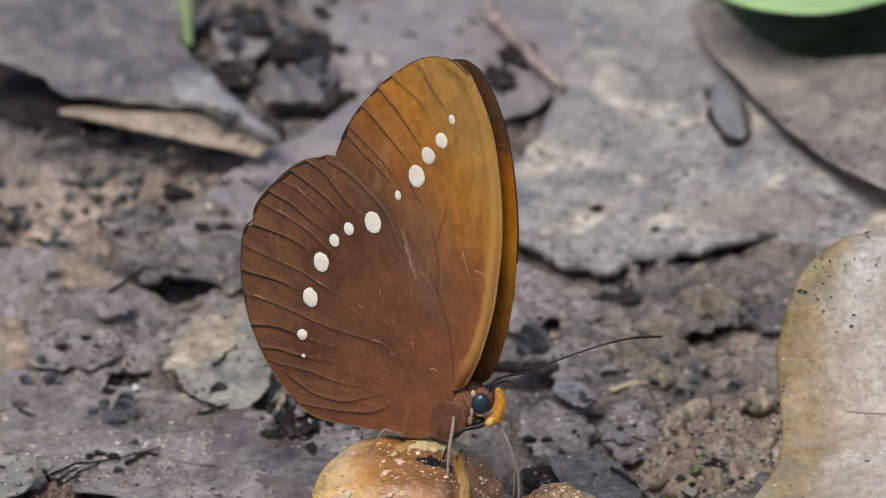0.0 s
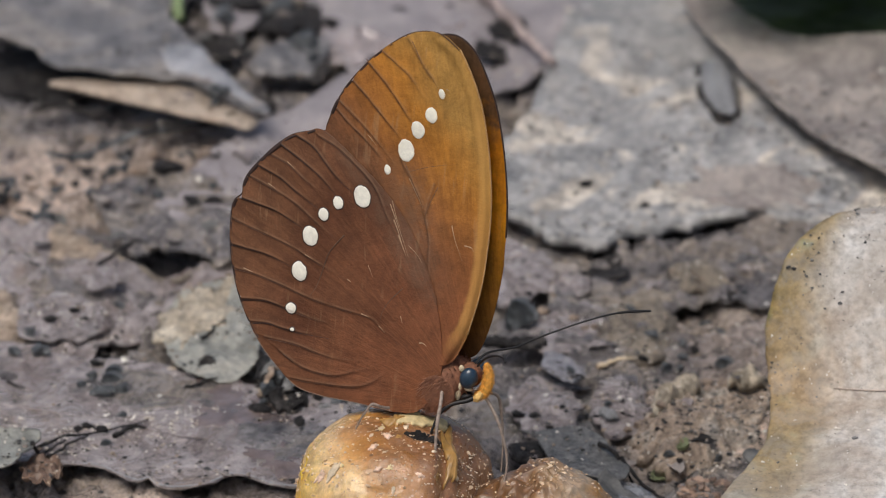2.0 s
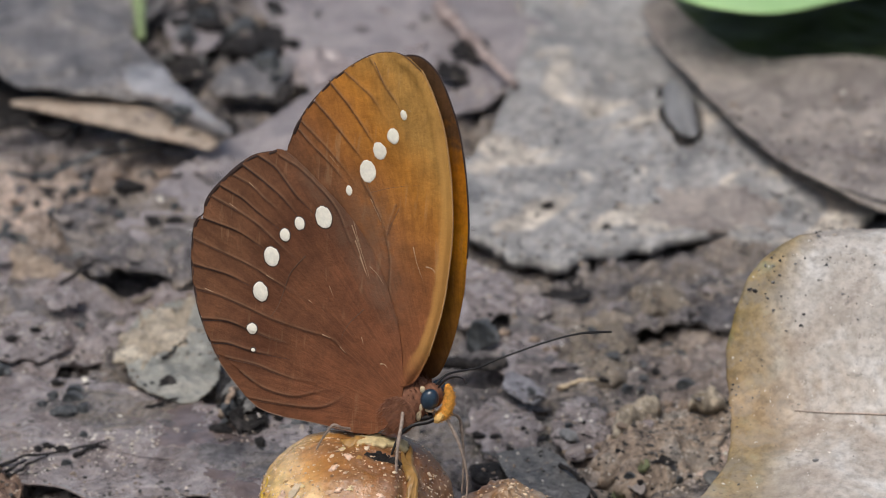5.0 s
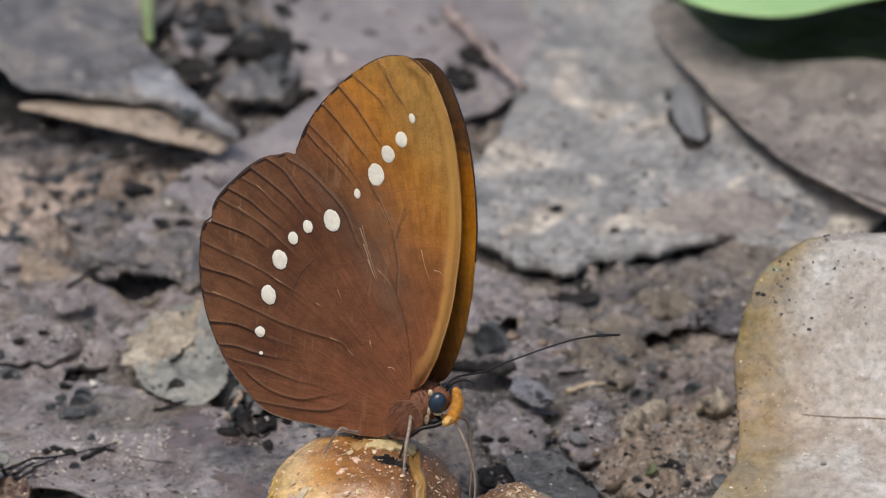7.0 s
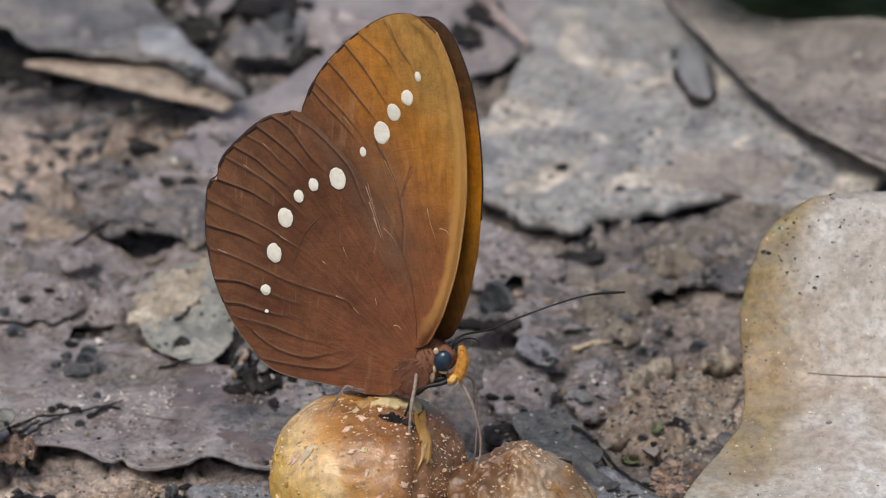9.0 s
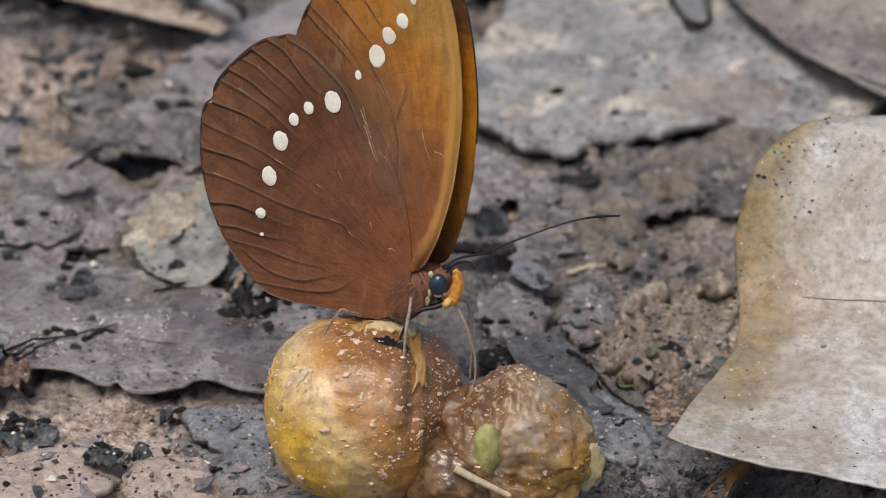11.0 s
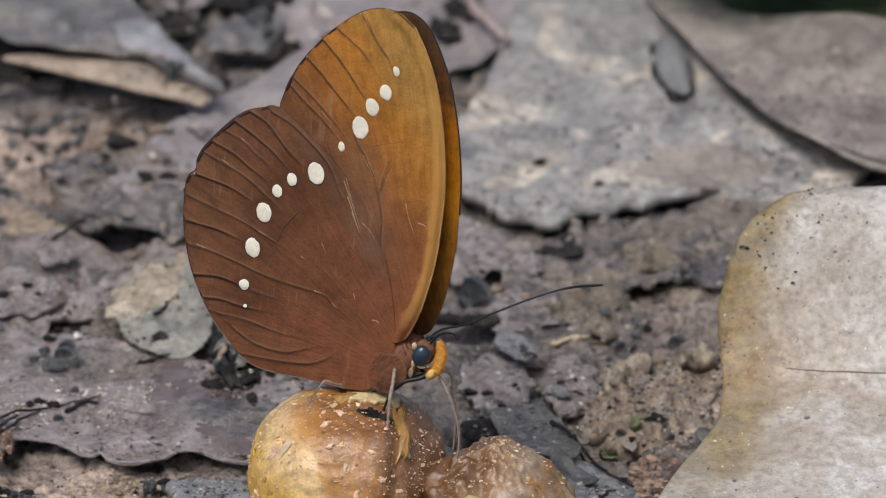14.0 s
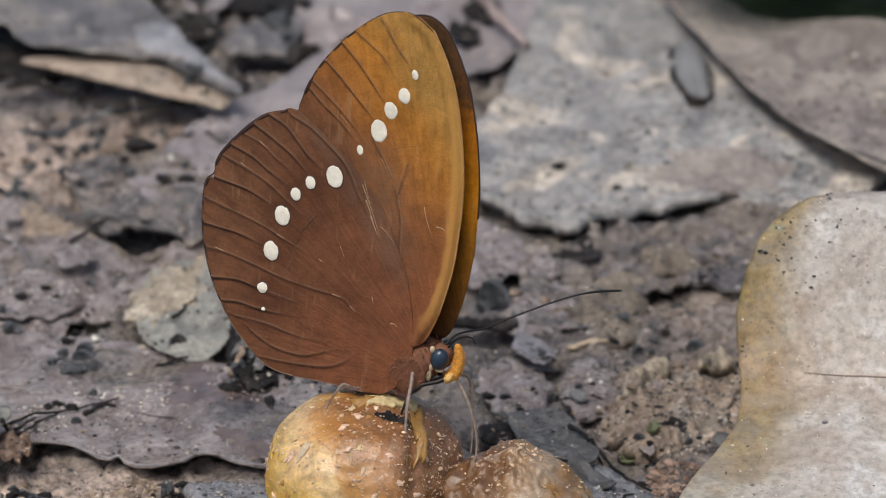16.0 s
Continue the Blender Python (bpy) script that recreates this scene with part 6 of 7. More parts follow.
    for line, w in (([(0.7, 16.0), (1.2, 14.5), (2.2, 12.3)], 0.06), ([(2.3, 14.1), (3.0, 14.0), (3.4, 13.6)], 0.08), ([(-4.6, 20.3), (-3.2, 18.0), (-2.6, 17.0)], 0.05), ([(-9.6, 24.2), (-8.2, 22.9)], 0.05), ([(-1.0, 30.4), (-0.6, 30.3)], 0.06), ([(-0.9, 7.0), (-0.7, 6.7)], 0.10)):
        ribbon(line, w, 1, -0.02, SCRATCH, near_fore, "scratch", "pale scratch in the wing scales", folds=FORE_FOLDS)
    # body
    for name, centre, radii, tilt, mat, seed in (("thorax", (0.5, 2.0, HINGE_Z - 1.3), (3.1, 2.5, 2.5), 20, FUR, 3), ("abdomen", (-6.0, 2.2, HINGE_Z - 2.2), (6.0, 1.25, 1.45), 4, FUR, 5),
                                                 ("head", (3.3, 1.9, HINGE_Z - 0.4), (1.3, 1.25, 1.35), 0, FUR, 7)):
        v, f = ball(*radii, 36, 24)
        v = v * (1 + 0.05 * lump_noise(v, 1.2, seed))[:, None]
        rot = np.array(Euler((0, radians(-tilt), 0)).to_matrix())
        v = v @ rot.T + np.array(centre)
        ob = part(name, v, f, mat, bf)
        if name != "head":
            k = rng.integers(0, len(v), 900 if name == "thorax" else 500)
            nn = (v[k] - np.array(centre))
            nn /= np.linalg.norm(nn, axis=1)[:, None]
            hv, hf = fur(v[k], nn, 0.8 if name == "thorax" else 0.5, (-0.5, 0, -0.3), rng)
            part("fur", hv, hf, FUR, ob, "fine russet hairs", False, "stuff")
    # furry shoulder that covers the wing roots
    v, f = ball(2.0, 0.5, 2.2, 36, 24)
    v = v @ np.array(Euler((0, radians(25), 0)).to_matrix()).T + np.array((0.4, -0.25, HINGE_Z - 2.3))
    sh = part("shoulder", v, f, FUR, bf, "russet furry side of the thorax")
    k = rng.integers(0, len(v), 800)
    hv, hf = fur(v[k], np.tile((0.0, -0.5, 0.0), (800, 1)), 0.9, (-0.6, 0, -0.5), rng, 0.03)
    part("fur", hv, hf, FUR_PALE, sh, "fine russet hairs", False, "stuff")
    eye_c = into([(4.25, -4.7, 25.85)], 1.0)[0]
    v, f = ball(0.98, 0.75, 1.18, 40, 28)
    part("eye", v @ np.array(Euler((0, radians(12), radians(20))).to_matrix()).T + eye_c, f, EYE_BLUE, bf, "large dark blue compound eye")
    v, f = ball(0.98, 0.75, 1.18, 40, 28)
    part("eye", v + np.array((3.6, 3.1, HINGE_Z - 0.2)), f, EYE_BLUE, bf, "large dark blue compound eye")
    # cream scales behind the eye
    for c, r in (((3.3, -4.4, 24.9), (0.32, 0.3, 0.62)), ((3.05, -4.3, 24.1), (0.36, 0.3, 0.95)), ((3.5, -4.5, 26.9), (0.3, 0.25, 0.4)), ((4.2, -4.6, 24.55), (0.5, 0.3, 0.22))):
        v, f = ball(*r, 16, 10)
        part("cheek_scales", v + into([c], 1.0)[0], f, CREAM, bf, "cream scale tuft beside the eye")
    # palps curve up before the face
    for shift in (0.0, 1.0):
        line = spline([(4.9, -5.3 + shift, 23.75), (5.7, -5.4 + shift, 24.3), (6.25, -5.4 + shift, 25.3), (6.35, -5.3 + shift, 26.5), (6.0, -5.1 + shift, 27.3)], 26, False)
        v, f = tube(into(line, 1.0), 0.11 + 0.42 * np.sin(np.linspace(0.25, 3.0, 26)) ** 0.8, 12)
        p = part("palp", v, f, PALP, bf, "orange furry palp")
        k = rng.integers(0, len(v), 420)
        nn = v[k] - into(line, 1.0)[k // 12]
        nn /= np.linalg.norm(nn, axis=1)[:, None] + 1e-9
        hv, hf = fur(v[k], nn, 0.30, (0.2, 0, -0.5), rng, 0.035)
        part("fur", hv, hf, PALP, p, "orange bristles", False, "stuff")
    v, f = ball(0.42, 0.4, 0.75, 20, 14)
    v = v * (1 + 0.25 * lump_noise(v, 0.5, 77))[:, None]
    part("palp_tuft", v @ np.array(Euler((0, radians(35), 0)).to_matrix()).T + into([(5.25, -5.6, 24.1)], 1.0)[0], f, CREAM_ORANGE, bf, "pale orange tuft at the palp's base")
    # proboscis, folded down to the fruit
    v, f = tube(into(spline([(5.0, -0.8, 22.0), (4.0, -1.0, 21.6), (2.4, -1.2, 21.3), (1.2, -1.4, 20.4), (0.6, -1.6, 19.2), (0.2, -1.8, 18.2)], 40, False)), np.linspace(0.3, 0.12, 40), 8)
    part("proboscis", v, f, DARK, bf, "black proboscis reaching into the fruit")
    v, f = ball(1.5, 0.7, 0.5, 24, 14)
    part("forelegs", v @ np.array(Euler((0, radians(-18), 0)).to_matrix()).T + into([(3.4, -3.2, 23.1)], 0.9)[0], f, DARK, bf, "dark folded brush-like forelegs")
    # walking legs
    for line, r in (([(1.45, -0.6, 23.0), (1.3, -1.9, 21.9), (0.9, -3.4, 20.1), (0.7, -4.3, 17.9), (0.6, -4.7, 16.4), (0.7, -5.1, 15.7)], 0.2),
                    ([(4.6, -0.2, 22.2), (5.8, -1.0, 22.3), (7.3, -2.4, 19.8), (8.1, -3.0, 16.8), (8.15, -3.2, 14.5), (7.7, -3.2, 12.2)], 0.18),
                    ([(6.4, -1.0, 22.6), (7.4, 0.6, 21.2), (7.75, 0.8, 18.3), (7.8, 0.8, 15.4), (7.6, 0.6, 12.5)], 0.17),
                    ([(-4.2, -1.4, 21.0), (-5.0, -2.2, 21.5), (-5.9, -2.6, 22.0), (-6.5, -2.7, 21.3), (-7.1, -2.5, 20.3), (-7.7, -2.3, 19.0)], 0.16)):
        p = spline(line, 40, False)
        v, f = tube(into(p), np.linspace(r * 1.1, r * 0.55, 40) * (1 + 0.25 * np.exp(-((np.arange(40) - 14) / 3.0) ** 2)), 8)
        lg = part("leg", v, f, LEG, bf)
        k = rng.integers(0, len(v), 90)
        hv, hf = fur(v[k], rng.normal(0, 1, (90, 3)), 0.22, (0, 0, -0.6), rng, 0.025)
        part("bristles", hv, hf, LEG, lg, "", False, "stuff")
    # antennae, each turning on its base
    made = []
    for line, name in (([(4.9, -3.4, 27.0), (6.3, -2.4, 27.75), (9.3, -1.0, 27.75), (11.4, 0.0, 28.25), (16.7, 1.0, 29.75), (20.3, 2.0, 30.2), (23.6, 3.0, 29.9)], "antenna"),
                       ([(5.2, -5.0, 27.4), (6.0, -6.5, 28.9), (7.0, -7.4, 29.6), (7.8, -8.6, 29.9), (8.1, -9.4, 29.7)], "antenna")):
        p = into(spline(line, 60, False), 1.0)
        rad = np.linspace(0.13, 0.09, 60)
        rad[-14:] += 0.055 * np.sin(np.linspace(0, math.pi * 0.9, 14))
        v, f = tube(p - p[0], rad, 8)
        an = part(name, v, f, DARK, bf, "thin black antenna")
        an.location = p[0] * MM
        made.append((an, p[0] * MM))
    return bf, made


butterfly, antennae = build_butterfly()

# ---------------------------------------------------------------- stones, twigs, debris


def surface_tree():
    from mathutils.bvhtree import BVHTree
    verts, polys = [], []
    for ob in scene.objects:
        if ob.type == "MESH" and ob.parent is None and (ob.name.startswith(("ground", "dead_leaf", "dry_leaf", "leaf_fragment", "mud_clod"))):
            m = ob.matrix_basis
            off = len(verts)
            verts += [m @ v.co for v in ob.data.vertices]
            polys += [[off + k for k in p.vertices] for p in ob.data.polygons]
    return BVHTree.FromPolygons(verts, polys)


TREE = surface_tree()


def rest(x, y):
    """Height in mm of whatever lies at x, y."""
    hit = TREE.ray_cast(Vector((x * MM, y * MM, 0.025)), Vector((0, 0, -1)))
    return hit[0].z / MM if hit[0] else 0.0


def stone_mesh(seed, stretch, material, rough=0.22):
    v, f = ball(1, 1, 1, 22, 14)
    rng = np.random.default_rng(seed)
    q = v.copy()
    for _ in range(15 if rough > 0.1 else 3):
        d = rng.normal(0, 1, 3)
        d /= np.linalg.norm(d)
        over = np.clip(q @ d - rng.uniform(0.42, 0.78), 0, None)
        q = q - over[:, None] * d
    q = q * (1 + rough * 0.6 * lump_noise(v * 3 + seed, 2.0, seed))[:, None] * stretch
    return mesh_of("pebble", q - (0, 0, q[:, 2].min()), f, material, rough < 0.1)


STONES = [stone_mesh(1, (1, 0.8, 0.7), STONE, 0.3), stone_mesh(2, (1.2, 0.8, 0.6), STONE), stone_mesh(3, (0.9, 1, 0.75), STONE), stone_mesh(4, (1, 0.8, 0.6), TAN_STONE),
          stone_mesh(5, (1.1, 0.9, 0.6), TAN_STONE), stone_mesh(6, (1, 1, 0.6), CHAR_AND_SHADE, 0.35), stone_mesh(7, (1.4, 0.7, 0.6), CHAR_AND_SHADE, 0.4), stone_mesh(9, (0.9, 1, 0.75), GREY_STONE, 0.08), stone_mesh(11, (1, 0.9, 0.8), WHITE_STONE, 0.2)]


def pebble(x, y, size, kind, turn, label, sink=0.2, stretch=(1, 1, 1)):
    rotten = kind in (5, 6)
    ob = new("bark_crumb" if rotten else "pebble", STONES[kind])
    ob.location = (x * MM, y * MM, (rest(x, y) - sink * size) * MM)
    ob.rotation_euler = (0, 0, turn)
    ob.scale = (size * stretch[0], size * stretch[1], size * stretch[2])
    return tagged(ob, label, "bark crumb" if rotten else "pebble", "bark crumbs on the mud" if rotten else "pebbles on the mud")


DARK_PEBBLE, TAN_PEBBLE, BLACK_BIT = "small dark grey pebble on damp mud", "small tan pebble on damp mud", "black crumb of rotten wood"
pebble(10.0, 67.5, 2.6, 0, 0.4, "angular dark grey stone on the mud", 0.05, (0.9, 1.0, 1.75))
pebble(31.7, 48.4, 1.5, 4, 0.2, "flat tan stone on sandy mud", 0.1, (1.1, 0.8, 0.7))
pebble(23.5, 26.3, 0.75, 4, 0.2, TAN_PEBBLE)
pebble(28.6, 26.3, 1.0, 4, 1.2, "orange-tan pebble among reddish crumbs", 0.1)
pebble(19.6, 41.2, 0.9, 7, 0.8, "smooth light grey pebble on mud", 0.2)
pebble(35.9, 133.5, 2.4, 7, 0.094, "long smooth grey stone lying on a grey leaf", 0.1, (1.0, 4.0, 0.8))
for x, y, s, k in ((-38.6, 37.0, 0.9, 5), (-37.2, 36.2, 0.8, 6), (-39.6, 36.2, 0.7, 5), (-34.7, 39.6, 0.7, 0), (-43.8, 31.3, 0.6, 4), (-46.6, 62.5, 1.1, 0), (-48.4, 62.0, 0.8, 5), (-45.0, 61.0, 0.8, 6),
                   (-40.0, 116.1, 1.6, 0), (-47.5, 106.4, 1.3, 1), (-19.9, 170.8, 3.0, 0), (-20.3, 156.6, 2.6, 5), (-16.5, 148.5, 2.4, 0), (15.8, 51.9, 0.8, 1), (19.8, 43.3, 0.7, 2),
                   (33.2, 68.2, 1.1, 0), (29.0, 60.3, 0.9, 1), (25.5, 63.0, 1.2, 1), (-29, 170, 2.8, 5), (-27, 158, 2.2, 0), (-24, 163, 2.4, 6), (-13.5, 160, 1.5, 5),
                   (31.5, 53.5, 0.8, 3), (28.4, 51.0, 0.9, 4), (26.8, 49.6, 0.8, 3), (-36.5, 33.5, 0.8, 0), (17.2, 53.5, 0.7, 4), (24.2, 58.6, 0.8, 5), (30.5, 63.6, 1.0, 6), (9.6, 41.5, 1.0, 5),
                   (11.5, 40.8, 0.7, 6), (13.2, 38.6, 0.6, 5), (-40.6, 66.4, 0.5, 6), (-38.0, 62.8, 0.8, 5), (-37.0, 58.5, 1.0, 0), (-38.6, 55.5, 1.0, 5), (-36.4, 54.0, 0.7, 6),
                   (-36.7, 50.2, 1.5, 0), (-37.2, 46.0, 1.6, 1), (-35.3, 47.0, 1.2, 0), (-39.9, 49.2, 0.9, 2), (-45.4, 58.3, 1.6, 1), (-48.2, 57.9, 1.1, 0), (-44.5, 66.0, 1.0, 5), (-40.5, 73.6, 0.9, 5),
                   (25.9, 46.4, 1.3, 3), (27.6, 49.9, 1.4, 4), (29.6, 50.4, 1.1, 3), (31.6, 53.2, 1.0, 4), (33.2, 51.6, 1.2, 3), (35.4, 50.7, 1.1, 4), (37.6, 50.7, 1.0, 3), (23.2, 39.5, 1.0, 4), (21.9, 38.8, 0.7, 3), (25.7, 40.2, 0.9, 4),
                   (26.7, 57.8, 1.2, 0), (28.5, 58.2, 0.9, 1), (33.5, 59.1, 1.5, 0), (30.1, 56.9, 0.8, 2), (23.8, 52.9, 0.8, 1), (19.1, 58.5, 0.7, 4), (17.9, 46.7, 0.9, 0), (25.0, 50.6, 0.9, 3), (16.6, 68.9, 1.0, 3), (13.0, 70.6, 1.2, 3), (23.2, 70.6, 1.0, 1), (29.0, 63.3, 0.9, 0), (31.8, 69.8, 1.1, 1), (-42.3, 60.9, 1.5, 0), (-44.7, 58.5, 1.2, 0), (-41.8, 68.9, 0.9, 5), (-37.0, 73.1, 0.9, 0), (-36.9, 46.7, 1.2, 0), (-38.8, 51.4, 0.9, 0), (-36.6, 52.2, 1.3, 0), (18.6, 106, 1.0, 5), (25.5, 101, 0.7, 6)):
    pebble(x, y, s, k, x * 1.7, DARK_PEBBLE if k < 3 else TAN_PEBBLE if k < 5 else BLACK_BIT)


def black_heaps():
    rng = np.random.default_rng(37)
    for cx, cy, rx, ry, count in BLACK_HEAPS:
        for k in range(count):
            pebble(cx + rng.normal(0, rx), cy + rng.normal(0, ry), rng.uniform(0.3, 0.85), 5 + k % 2 if k % 4 else 0, rng.uniform(0, 6), "black crumb of rotten leaf in a heap", 0.15)


BLACK_HEAPS = ((-40.6, 15.8, 1.5, 1.7, 26), (-32.0, 7.6, 1.3, 1.1, 24), (-27.9, 9.6, 0.5, 0.8, 6), (-25.6, 18.4, 0.8, 0.6, 7), (27.0, 32.0, 2.2, 2.0, 8))
black_heaps()
for x, y, s in ((-35.4, 56.6, 0.7), (37.4, 39.0, 0.4), (-28.6, 104.9, 0.6), (-31.0, 46.0, 0.45), (-36.3, 59.5, 0.45), (-37.2, 2.0, 0.75), (16.7, 38.7, 0.4), (-30.5, 12.4, 0.3), (12.9, 46.0, 0.35)):
    pebble(x, y, s, 8, x, "tiny white stone on the mud", 0.1)
pebble(20.2, 40.6, 1.0, 7, 0.5, "smooth light grey pebble on mud", 0.2)


def scatter_pebbles():
    rng = np.random.default_rng(21)
    for _ in range(250):
        zone = int(rng.choice([0, 0, 0, 1, 2, 2, 3, 4, 4]))
        if zone == 0:
            x, y = rng.uniform(-58, -26), rng.uniform(100, 128)
        elif zone == 1:
            x, y = rng.uniform(-50, -15), rng.uniform(-4, 17)
        elif zone == 2:
            x, y = rng.uniform(10, 38), rng.uniform(40, 86)
        elif zone == 3:
            x, y = rng.uniform(18, 40), rng.uniform(-6, 30)
        else:
            x, y = rng.uniform(-34, -14), rng.uniform(140, 185)
        big = 2.3 if zone == 0 else 1.9 if zone == 4 else 0.8
        k = int(rng.choice([0, 1, 2, 3, 4, 5, 6], p=[0.2, 0.16, 0.16, 0.12, 0.1, 0.13, 0.13] if zone != 4 else [0.22, 0.1, 0.1, 0.04, 0.04, 0.25, 0.25]))
        pebble(x, y, float(np.exp(rng.normal(-0.75, 0.35)) * big), k, rng.uniform(0, 6), DARK_PEBBLE if k < 3 else TAN_PEBBLE if k < 5 else BLACK_BIT, 0.35)


scatter_pebbles()


def twig(name, line, radius, material, label, taper=0.6, lift=0.0, knots=1):
    p = spline([(x, y, rest(x, y) + radius * 0.7 + lift + dz) for x, y, dz in line], 40, False)
    p = p + np.column_stack([fbm(np.arange(40) * 0.3, np.zeros(40) + radius, 2.0, 2, knots), fbm(np.arange(40) * 0.3, np.ones(40) * 3, 2.0, 2, knots + 3), np.zeros(40)]) * max(radius * 0.6, 0.3)
    r = np.linspace(radius, radius * taper, 40) * (1 + 0.2 * fbm(np.arange(40) * 0.4, np.zeros(40), 1.0, 2, knots + 7))
    v, f = tube(p, r, 8)
    return thing(name, v, f, material, label, "twig")


pink = twig("twig", [(5.5, 172, 0.5), (10, 158, 0.3), (14.6, 142.5, 0.4)], 1.0, TWIG, "pinkish brown twig lying on leaves")
tip = np.array([(14.4, 143.0), (15.8, 141.0), (17.6, 140.0)])
tv, tf = tube(spline([(x, y, rest(14, 143) + 1.0) for x, y in tip], 16, False) - np.array(pink.location) / MM, np.linspace(0.8, 1.1, 16), 8)
part("burnt_tip", tv, tf, CHAR_AND_SHADE, pink, "black rotten twig end")
for line, r in (([(-44, 31.5, 0), (-41, 33.5, 0.5), (-38, 34.6, 0.3), (-32, 38.2, 0.3)], 0.2), ([(-42.5, 28.0, 0), (-41, 31, 0.4), (-38.6, 33.9, 0.3)], 0.22), ([(-44.0, 26.0, 0), (-43.2, 29.6, 0.4), (-41, 32.8, 0.4)], 0.24),
                ([(-35.5, 34.5, 0.2), (-33.6, 36.6, 0.2), (-32.2, 37.0, 0)], 0.25),
                ([(-48.5, 51.4, 0), (-46.6, 49.6, 0.1)], 0.2), ([(-50.5, 86.5, 0), (-46.8, 83.4, 0.2)], 0.25), ([(-39.5, 80, 0), (-36.0, 86, 0.2), (-34.4, 87.6, 0)], 0.25),
                ([(-26.6, 60.0, 0.1), (-24.2, 63.6, 0.1)], 0.2), ([(-28.0, 47.6, 0), (-24.6, 48.4, 0.1)], 0.22), ([(18.6, 30.9, 0.0), (20.4, 28.4, 0.3), (23.2, 26.6, 0.2)], 0.28), ([(21.0, 28.2, 0.0), (23.1, 24.1, 0.3), (25.3, 22.3, 0.2), (27.3, 19.4, 0.1)], 0.24), ([(17.8, 21.5, 0.0), (19.7, 22.6, 0.3)], 0.16), ([(23.6, 14.9, 0.0), (25.2, 16.3, 0.3)], 0.18)):
    twig("rootlet", line, r, CHAR_AND_SHADE, "thin black rootlet on wet mud", 0.5)
for line, r in (([(-48, 120.5, 0), (-43, 122.5, 0.3), (-37, 124.6, 0)], 0.7), ([(-57, 112, 0), (-52, 114, 0.3)], 0.6)):
    twig("twig", line, r * 0.85, STONE, "dark grey broken twig on mud", 0.7)


def debris_clump():
    """Rotten black scraps heaped where a leaf edge lifts."""
    rng = np.random.default_rng(33)
    for k in range(60):
        x, y = -16.2 + rng.normal(0, 1.9), 47.0 + rng.normal(0, 3.8)
        s = rng.uniform(0.45, 1.35)
        ob = pebble(x, y, s, int(rng.integers(5, 7)) if k % 3 else 0, rng.uniform(0, 6), "black scrap of rotten bark in a heap", 0.1)
        ob.rotation_euler = (rng.uniform(-0.6, 0.6), rng.uniform(-0.6, 0.6), rng.uniform(0, 6))
    twig("rootlet", [(-19.4, 43.0, 0.4), (-18.2, 45.0, 1.4), (-17.6, 47.4, 1.0)], 0.42, TAN_STONE, "short pale root end in black debris", 0.6)


debris_clump()
blade = twig("grass_blade", [(-33.5, 178, 3.0), (-33.6, 170, 2.6), (-33.8, 160, 2.2)], 1.0, MOSS_PALE, "pale green blurred grass blade among litter", 0.8)
twig("straw", [(19.2, 58.0, 0.2), (21.0, 58.8, 0.3), (23.0, 58.2, 0.2)], 0.32, STRAW, "short tan straw bit on mud", 0.5)
for cx, cy, s, seed in ((-17.6, 48.5, 1.5, 111), (-15.4, 44.0, 1.3, 113)):
    bv, bf, _ = leaf_sheet([(cx - s, cy - s * 1.3), (cx - 0.5 * s, cy + s), (cx + 0.6 * s, cy + 1.6 * s), (cx + s, cy - 0.4 * s)], rest(cx, cy) + 1.8, thick=0.3, wave=0.6, wave_size=3, curl=0.6, ragged=0.4, seed=seed, follow=0.0, count=60, rings=8, tilt=(0.35, 0.3))
    thing("leaf_fragment", bv, bf, LEAF_SLATE, "bluish slate leaf scrap tilted in black debris", "leaf")
# Black strip laid on the mud to paint a shadowed gap.
bv, bf, _ = leaf_sheet([(3.5, 60.0), (6, 61.0), (9, 61.8), (12.4, 61.4), (12.6, 60.2), (10.5, 59.6), (8.5, 59.2), (6, 59.4)], 1.6, thick=0.7, wave=0.6, wave_size=3, curl=0.3, ragged=0.5, seed=101, follow=0.5, count=90, rings=10)
thing("gap_shade", bv, bf, CHAR_AND_SHADE, "black strip painting a shaded gap in the mud", "bark scrap")


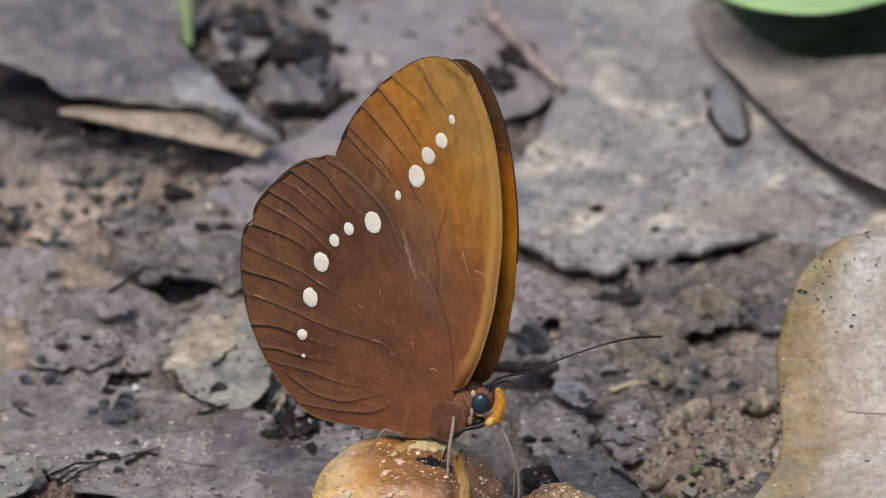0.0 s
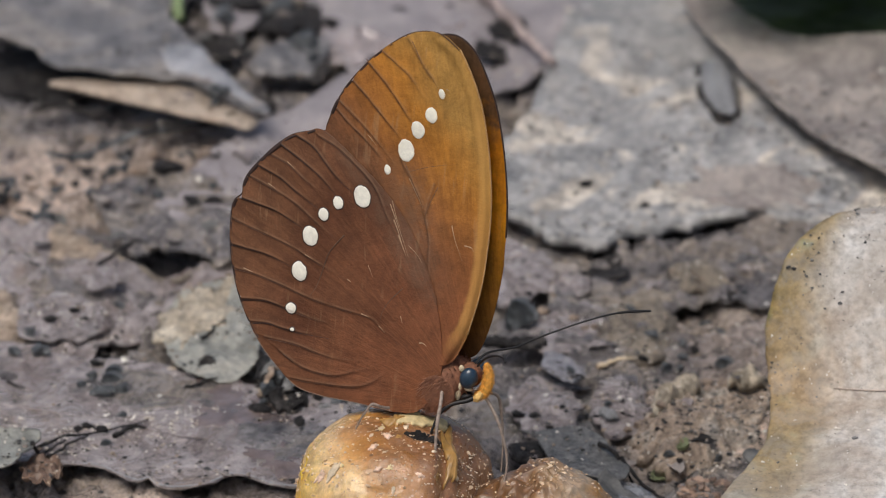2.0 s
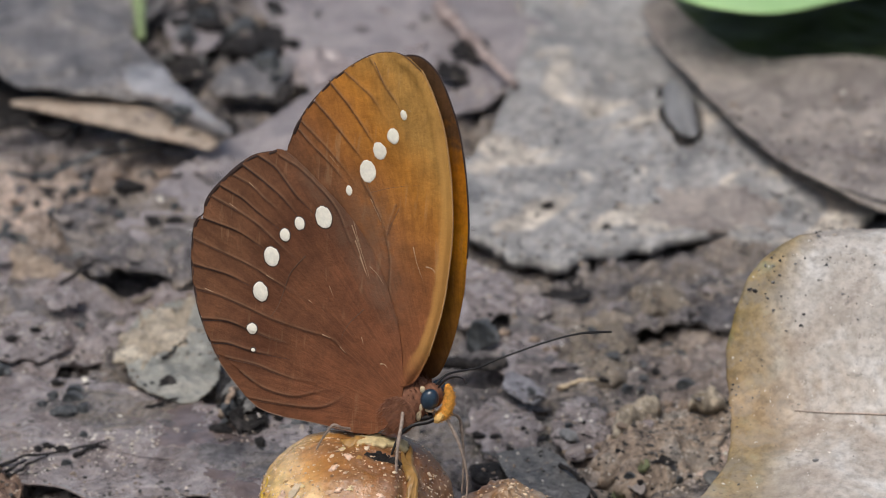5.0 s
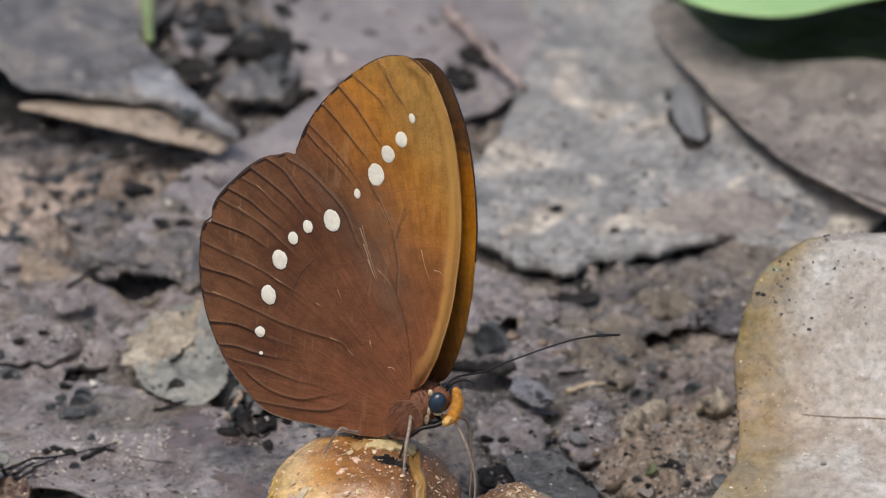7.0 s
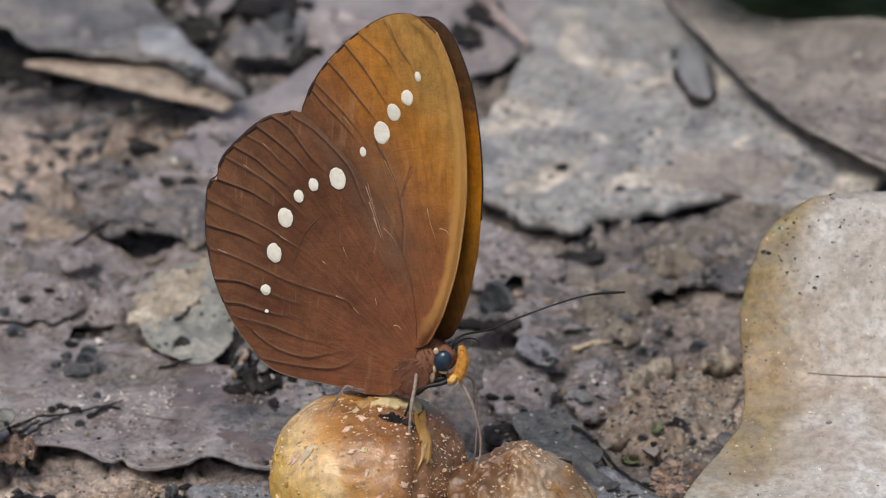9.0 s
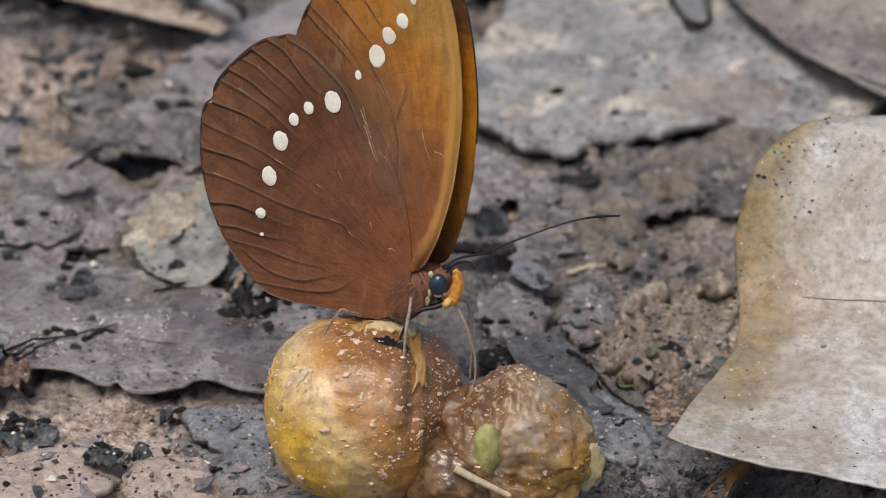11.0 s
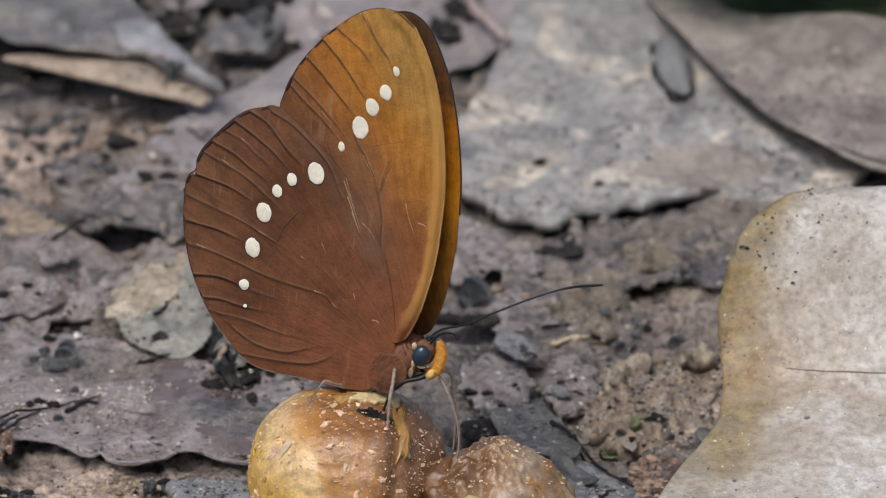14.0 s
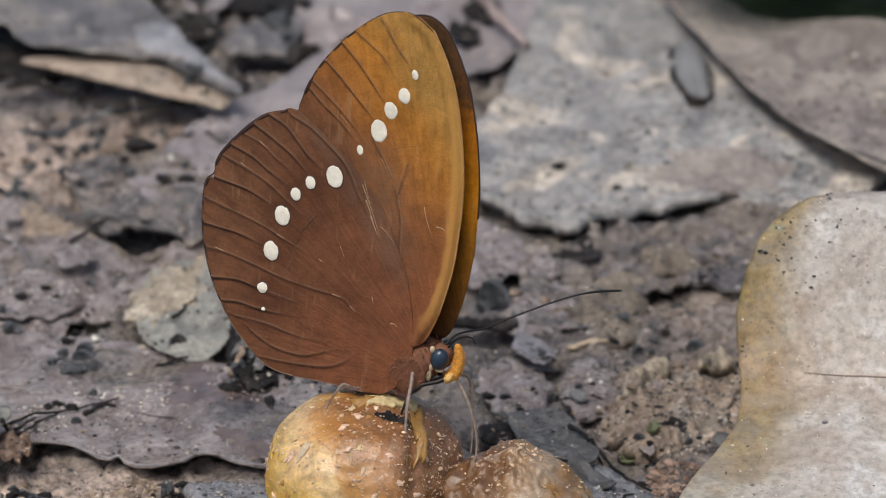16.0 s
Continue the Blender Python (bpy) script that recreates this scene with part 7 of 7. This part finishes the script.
def leaf_scraps():
    """Small torn bits of decayed leaf all over the mud."""
    rng = np.random.default_rng(44)
    shapes = []
    for k in range(10):
        an = np.linspace(0, 2 * math.pi, 9, endpoint=False)
        r = rng.uniform(0.5, 1.15, 9) * np.where(np.abs(np.sin(an)) > 0.6, 0.65, 1.0)
        line = np.stack([np.cos(an) * r, np.sin(an) * r], 1)
        c = spline(line, 40)
        c = c + 0.07 * np.stack([fbm(np.arange(40) * 0.5, np.zeros(40), 1, 3, k), fbm(np.arange(40) * 0.5, np.ones(40), 1, 3, k + 9)], 1)
        pts, share, faces = fan(c, c.mean(0), 6)
        bend = rng.uniform(-0.25, 0.35)
        z = bend * pts[:, 0] ** 2 + 0.10 * fbm(pts[:, 0] * 3, pts[:, 1] * 3, 1.5, 3, k) + rng.uniform(-0.1, 0.3) * pts[:, 1] ** 2
        top = np.stack([pts[:, 0], pts[:, 1], z - z.min()], 1)
        shapes.append(shell(top, top - (0, 0, 0.07), faces, 40))
    mats = ((LEAF_MAUVE, "mauve-grey scrap of decayed leaf on mud"), (LEAF_SLATE, "slate-grey scrap of decayed leaf on mud"), (MUD, "mud-caked scrap of leaf"), (CHAR_AND_SHADE, "black scrap of rotten leaf"),
            (LEAF_BROWN, "brown scrap of dry leaf on mud"))
    meshes = [[mesh_of("leaf_scrap", v, f, m) for m, _ in mats] for v, f in shapes]
    for n in range(260):
        zone = rng.integers(0, 6)
        box = ((-60, -20, 84, 128), (8, 40, 42, 88), (-52, -12, -4, 18), (10, 40, 4, 42), (-58, -12, 24, 86), (-32, 6, 128, 185))[zone]
        x, y = rng.uniform(box[0], box[1]), rng.uniform(box[2], box[3])
        if zone == 4 and n % 3:
            continue
        k = int(rng.choice(5, p=[0.24, 0.16, 0.3, 0.16, 0.14]))
        ob = new("leaf_scrap", meshes[int(rng.integers(0, 10))][k])
        s = float(np.exp(rng.normal(0.35, 0.45))) * (0.7 if zone == 4 else 1.0)
        ob.scale = (s, s * rng.uniform(0.6, 1.0), s)
        ob.location = (x * MM, y * MM, (rest(x, y) - 0.06 * s) * MM)
        ob.rotation_euler = (rng.uniform(-0.25, 0.35), rng.uniform(-0.3, 0.3), rng.uniform(0, 6.28))
        tagged(ob, mats[k][1], "leaf scrap", "leaf scraps on the mud")


leaf_scraps()
for x, y, s, turn in ((25.2, 30.8, 0.8, 0.4), (28.0, 32.6, 0.55, 1.2)):
    v, f, _ = leaf_sheet([(x - s, y - s), (x - 0.4 * s, y + 1.2 * s), (x + s, y + s), (x + 0.9 * s, y - 0.8 * s)], rest(x, y) + 0.5, thick=0.2, wave=0.3, wave_size=2, curl=0.4, ragged=0.2, seed=int(x), follow=0.0, count=50, rings=8)
    thing("leaf_fragment", v, f, MOSS, "small dull green leaf bit on sandy mud", "leaf")


def grit_over(name, count, box, mean, spread, material, label, seed, patch, level):
    rng = np.random.default_rng(seed)
    x, y = rng.uniform(box[0], box[1], count), rng.uniform(box[2], box[3], count)
    keep = fbm(x, y, patch, 3, seed) > level
    x, y = x[keep], y[keep]
    z = np.array([rest(a, b) for a, b in zip(x, y)])
    s = mean * np.exp(np.clip(rng.normal(0, spread, len(x)), -1.0, 0.65))
    v, f = crumb_cloud(np.stack([x, y, z + s * 0.25], 1), s, rng)
    return thing(name, v, f, material, label, "grit", kind="stuff", at=(0, 0, 0), smooth_faces=False)


grit_over("grit", 16000, (-62, 66, -10, 150), 0.17, 0.45, GRIT, "dark and tan grit strewn over mud and leaves", 51, 11, -0.05)
grit_over("grit", 1500, (-56, 44, -8, 100), 0.11, 0.45, WHITE_GRIT, "pale sand grains strewn over leaves", 52, 9, 0.0)
grit_over("grit", 1600, (-58, -16, 56, 100), 0.09, 0.45, WHITE_GRIT, "pale sand grains on torn muddy leaves", 64, 6, 0.05)
grit_over("grit", 240, (-33, -24, 62, 76), 0.17, 0.4, TAN_GRIT, "beige crumbs on a mud-crusted leaf", 65, 4, -0.2)
grit_over("grit", 170, (-37, -23, 35, 42.5), 0.14, 0.4, WHITE_GRIT, "pale sand grains along a leaf fold", 56, 4, -0.3)
grit_over("grit", 130, (-50, -37, 30, 38), 0.14, 0.4, WHITE_GRIT, "pale sand grains by a torn leaf corner", 57, 4, -0.3)
grit_over("grit", 320, (-56, -8, 24, 62), 0.10, 0.5, WHITE_GRIT, "pale sand grains on a wet leaf", 58, 6, 0.3)
grit_over("grit", 1500, (8, 40, 30, 90), 0.10, 0.45, WHITE_GRIT, "tiny pale grains on wet mud", 59, 5, 0.1)
grit_over("gravel", 500, (23, 40, 30, 54), 0.17, 0.45, GRIT, "coarse sandy grit in a tan patch", 53, 6, -0.6)
grit_over("gravel", 260, (27.4, 33.0, 17.0, 28.6), 0.33, 0.35, RED_GRIT, "heap of reddish crumbs", 54, 3, -0.9)
grit_over("gravel", 900, (20, 35, -6, 9), 0.34, 0.4, BLACK_GRIT, "coarse grey-black gravel on wet mud", 61, 5, -0.7)
grit_over("gravel", 380, (28, 39, 29, 46), 0.11, 0.4, BLACK_GRIT, "dark grains on a sandy mound", 62, 4, -0.3)
grit_over("gravel", 420, (-42, -27, 15, 23), 0.24, 0.4, TAN_GRIT, "tan grit below a leaf edge", 63, 5, -0.3)
grit_over("gravel", 380, (-52, -14, -6, 17), 0.2, 0.45, GRIT, "coarse grit on brown mud", 55, 8, -0.3)


# ---------------------------------------------------------------- what moves


def motions():
    # the far antenna lifts slowly, the other sways with it
    for (ob, at), k in zip(antennae, (1.0, 0.6)):
        rows = []
        for t, up in ((0.0, 0.0), (1.0, 0.35), (2.5, 0.65), (4.5, 0.95), (7.0, 1.2), (8.0, 1.5), (8.5, 1.85), (9.5, 1.5), (10.2, 1.7), (12.5, 1.85), (13.5, 2.4), (14.5, 2.75), (15.5, 2.5), (16.0, 2.05)):
            rows.append((t, pose(at[0], at[1], at[2], 0, -up * k, 0)))
        walk(ob, rows)


motions()
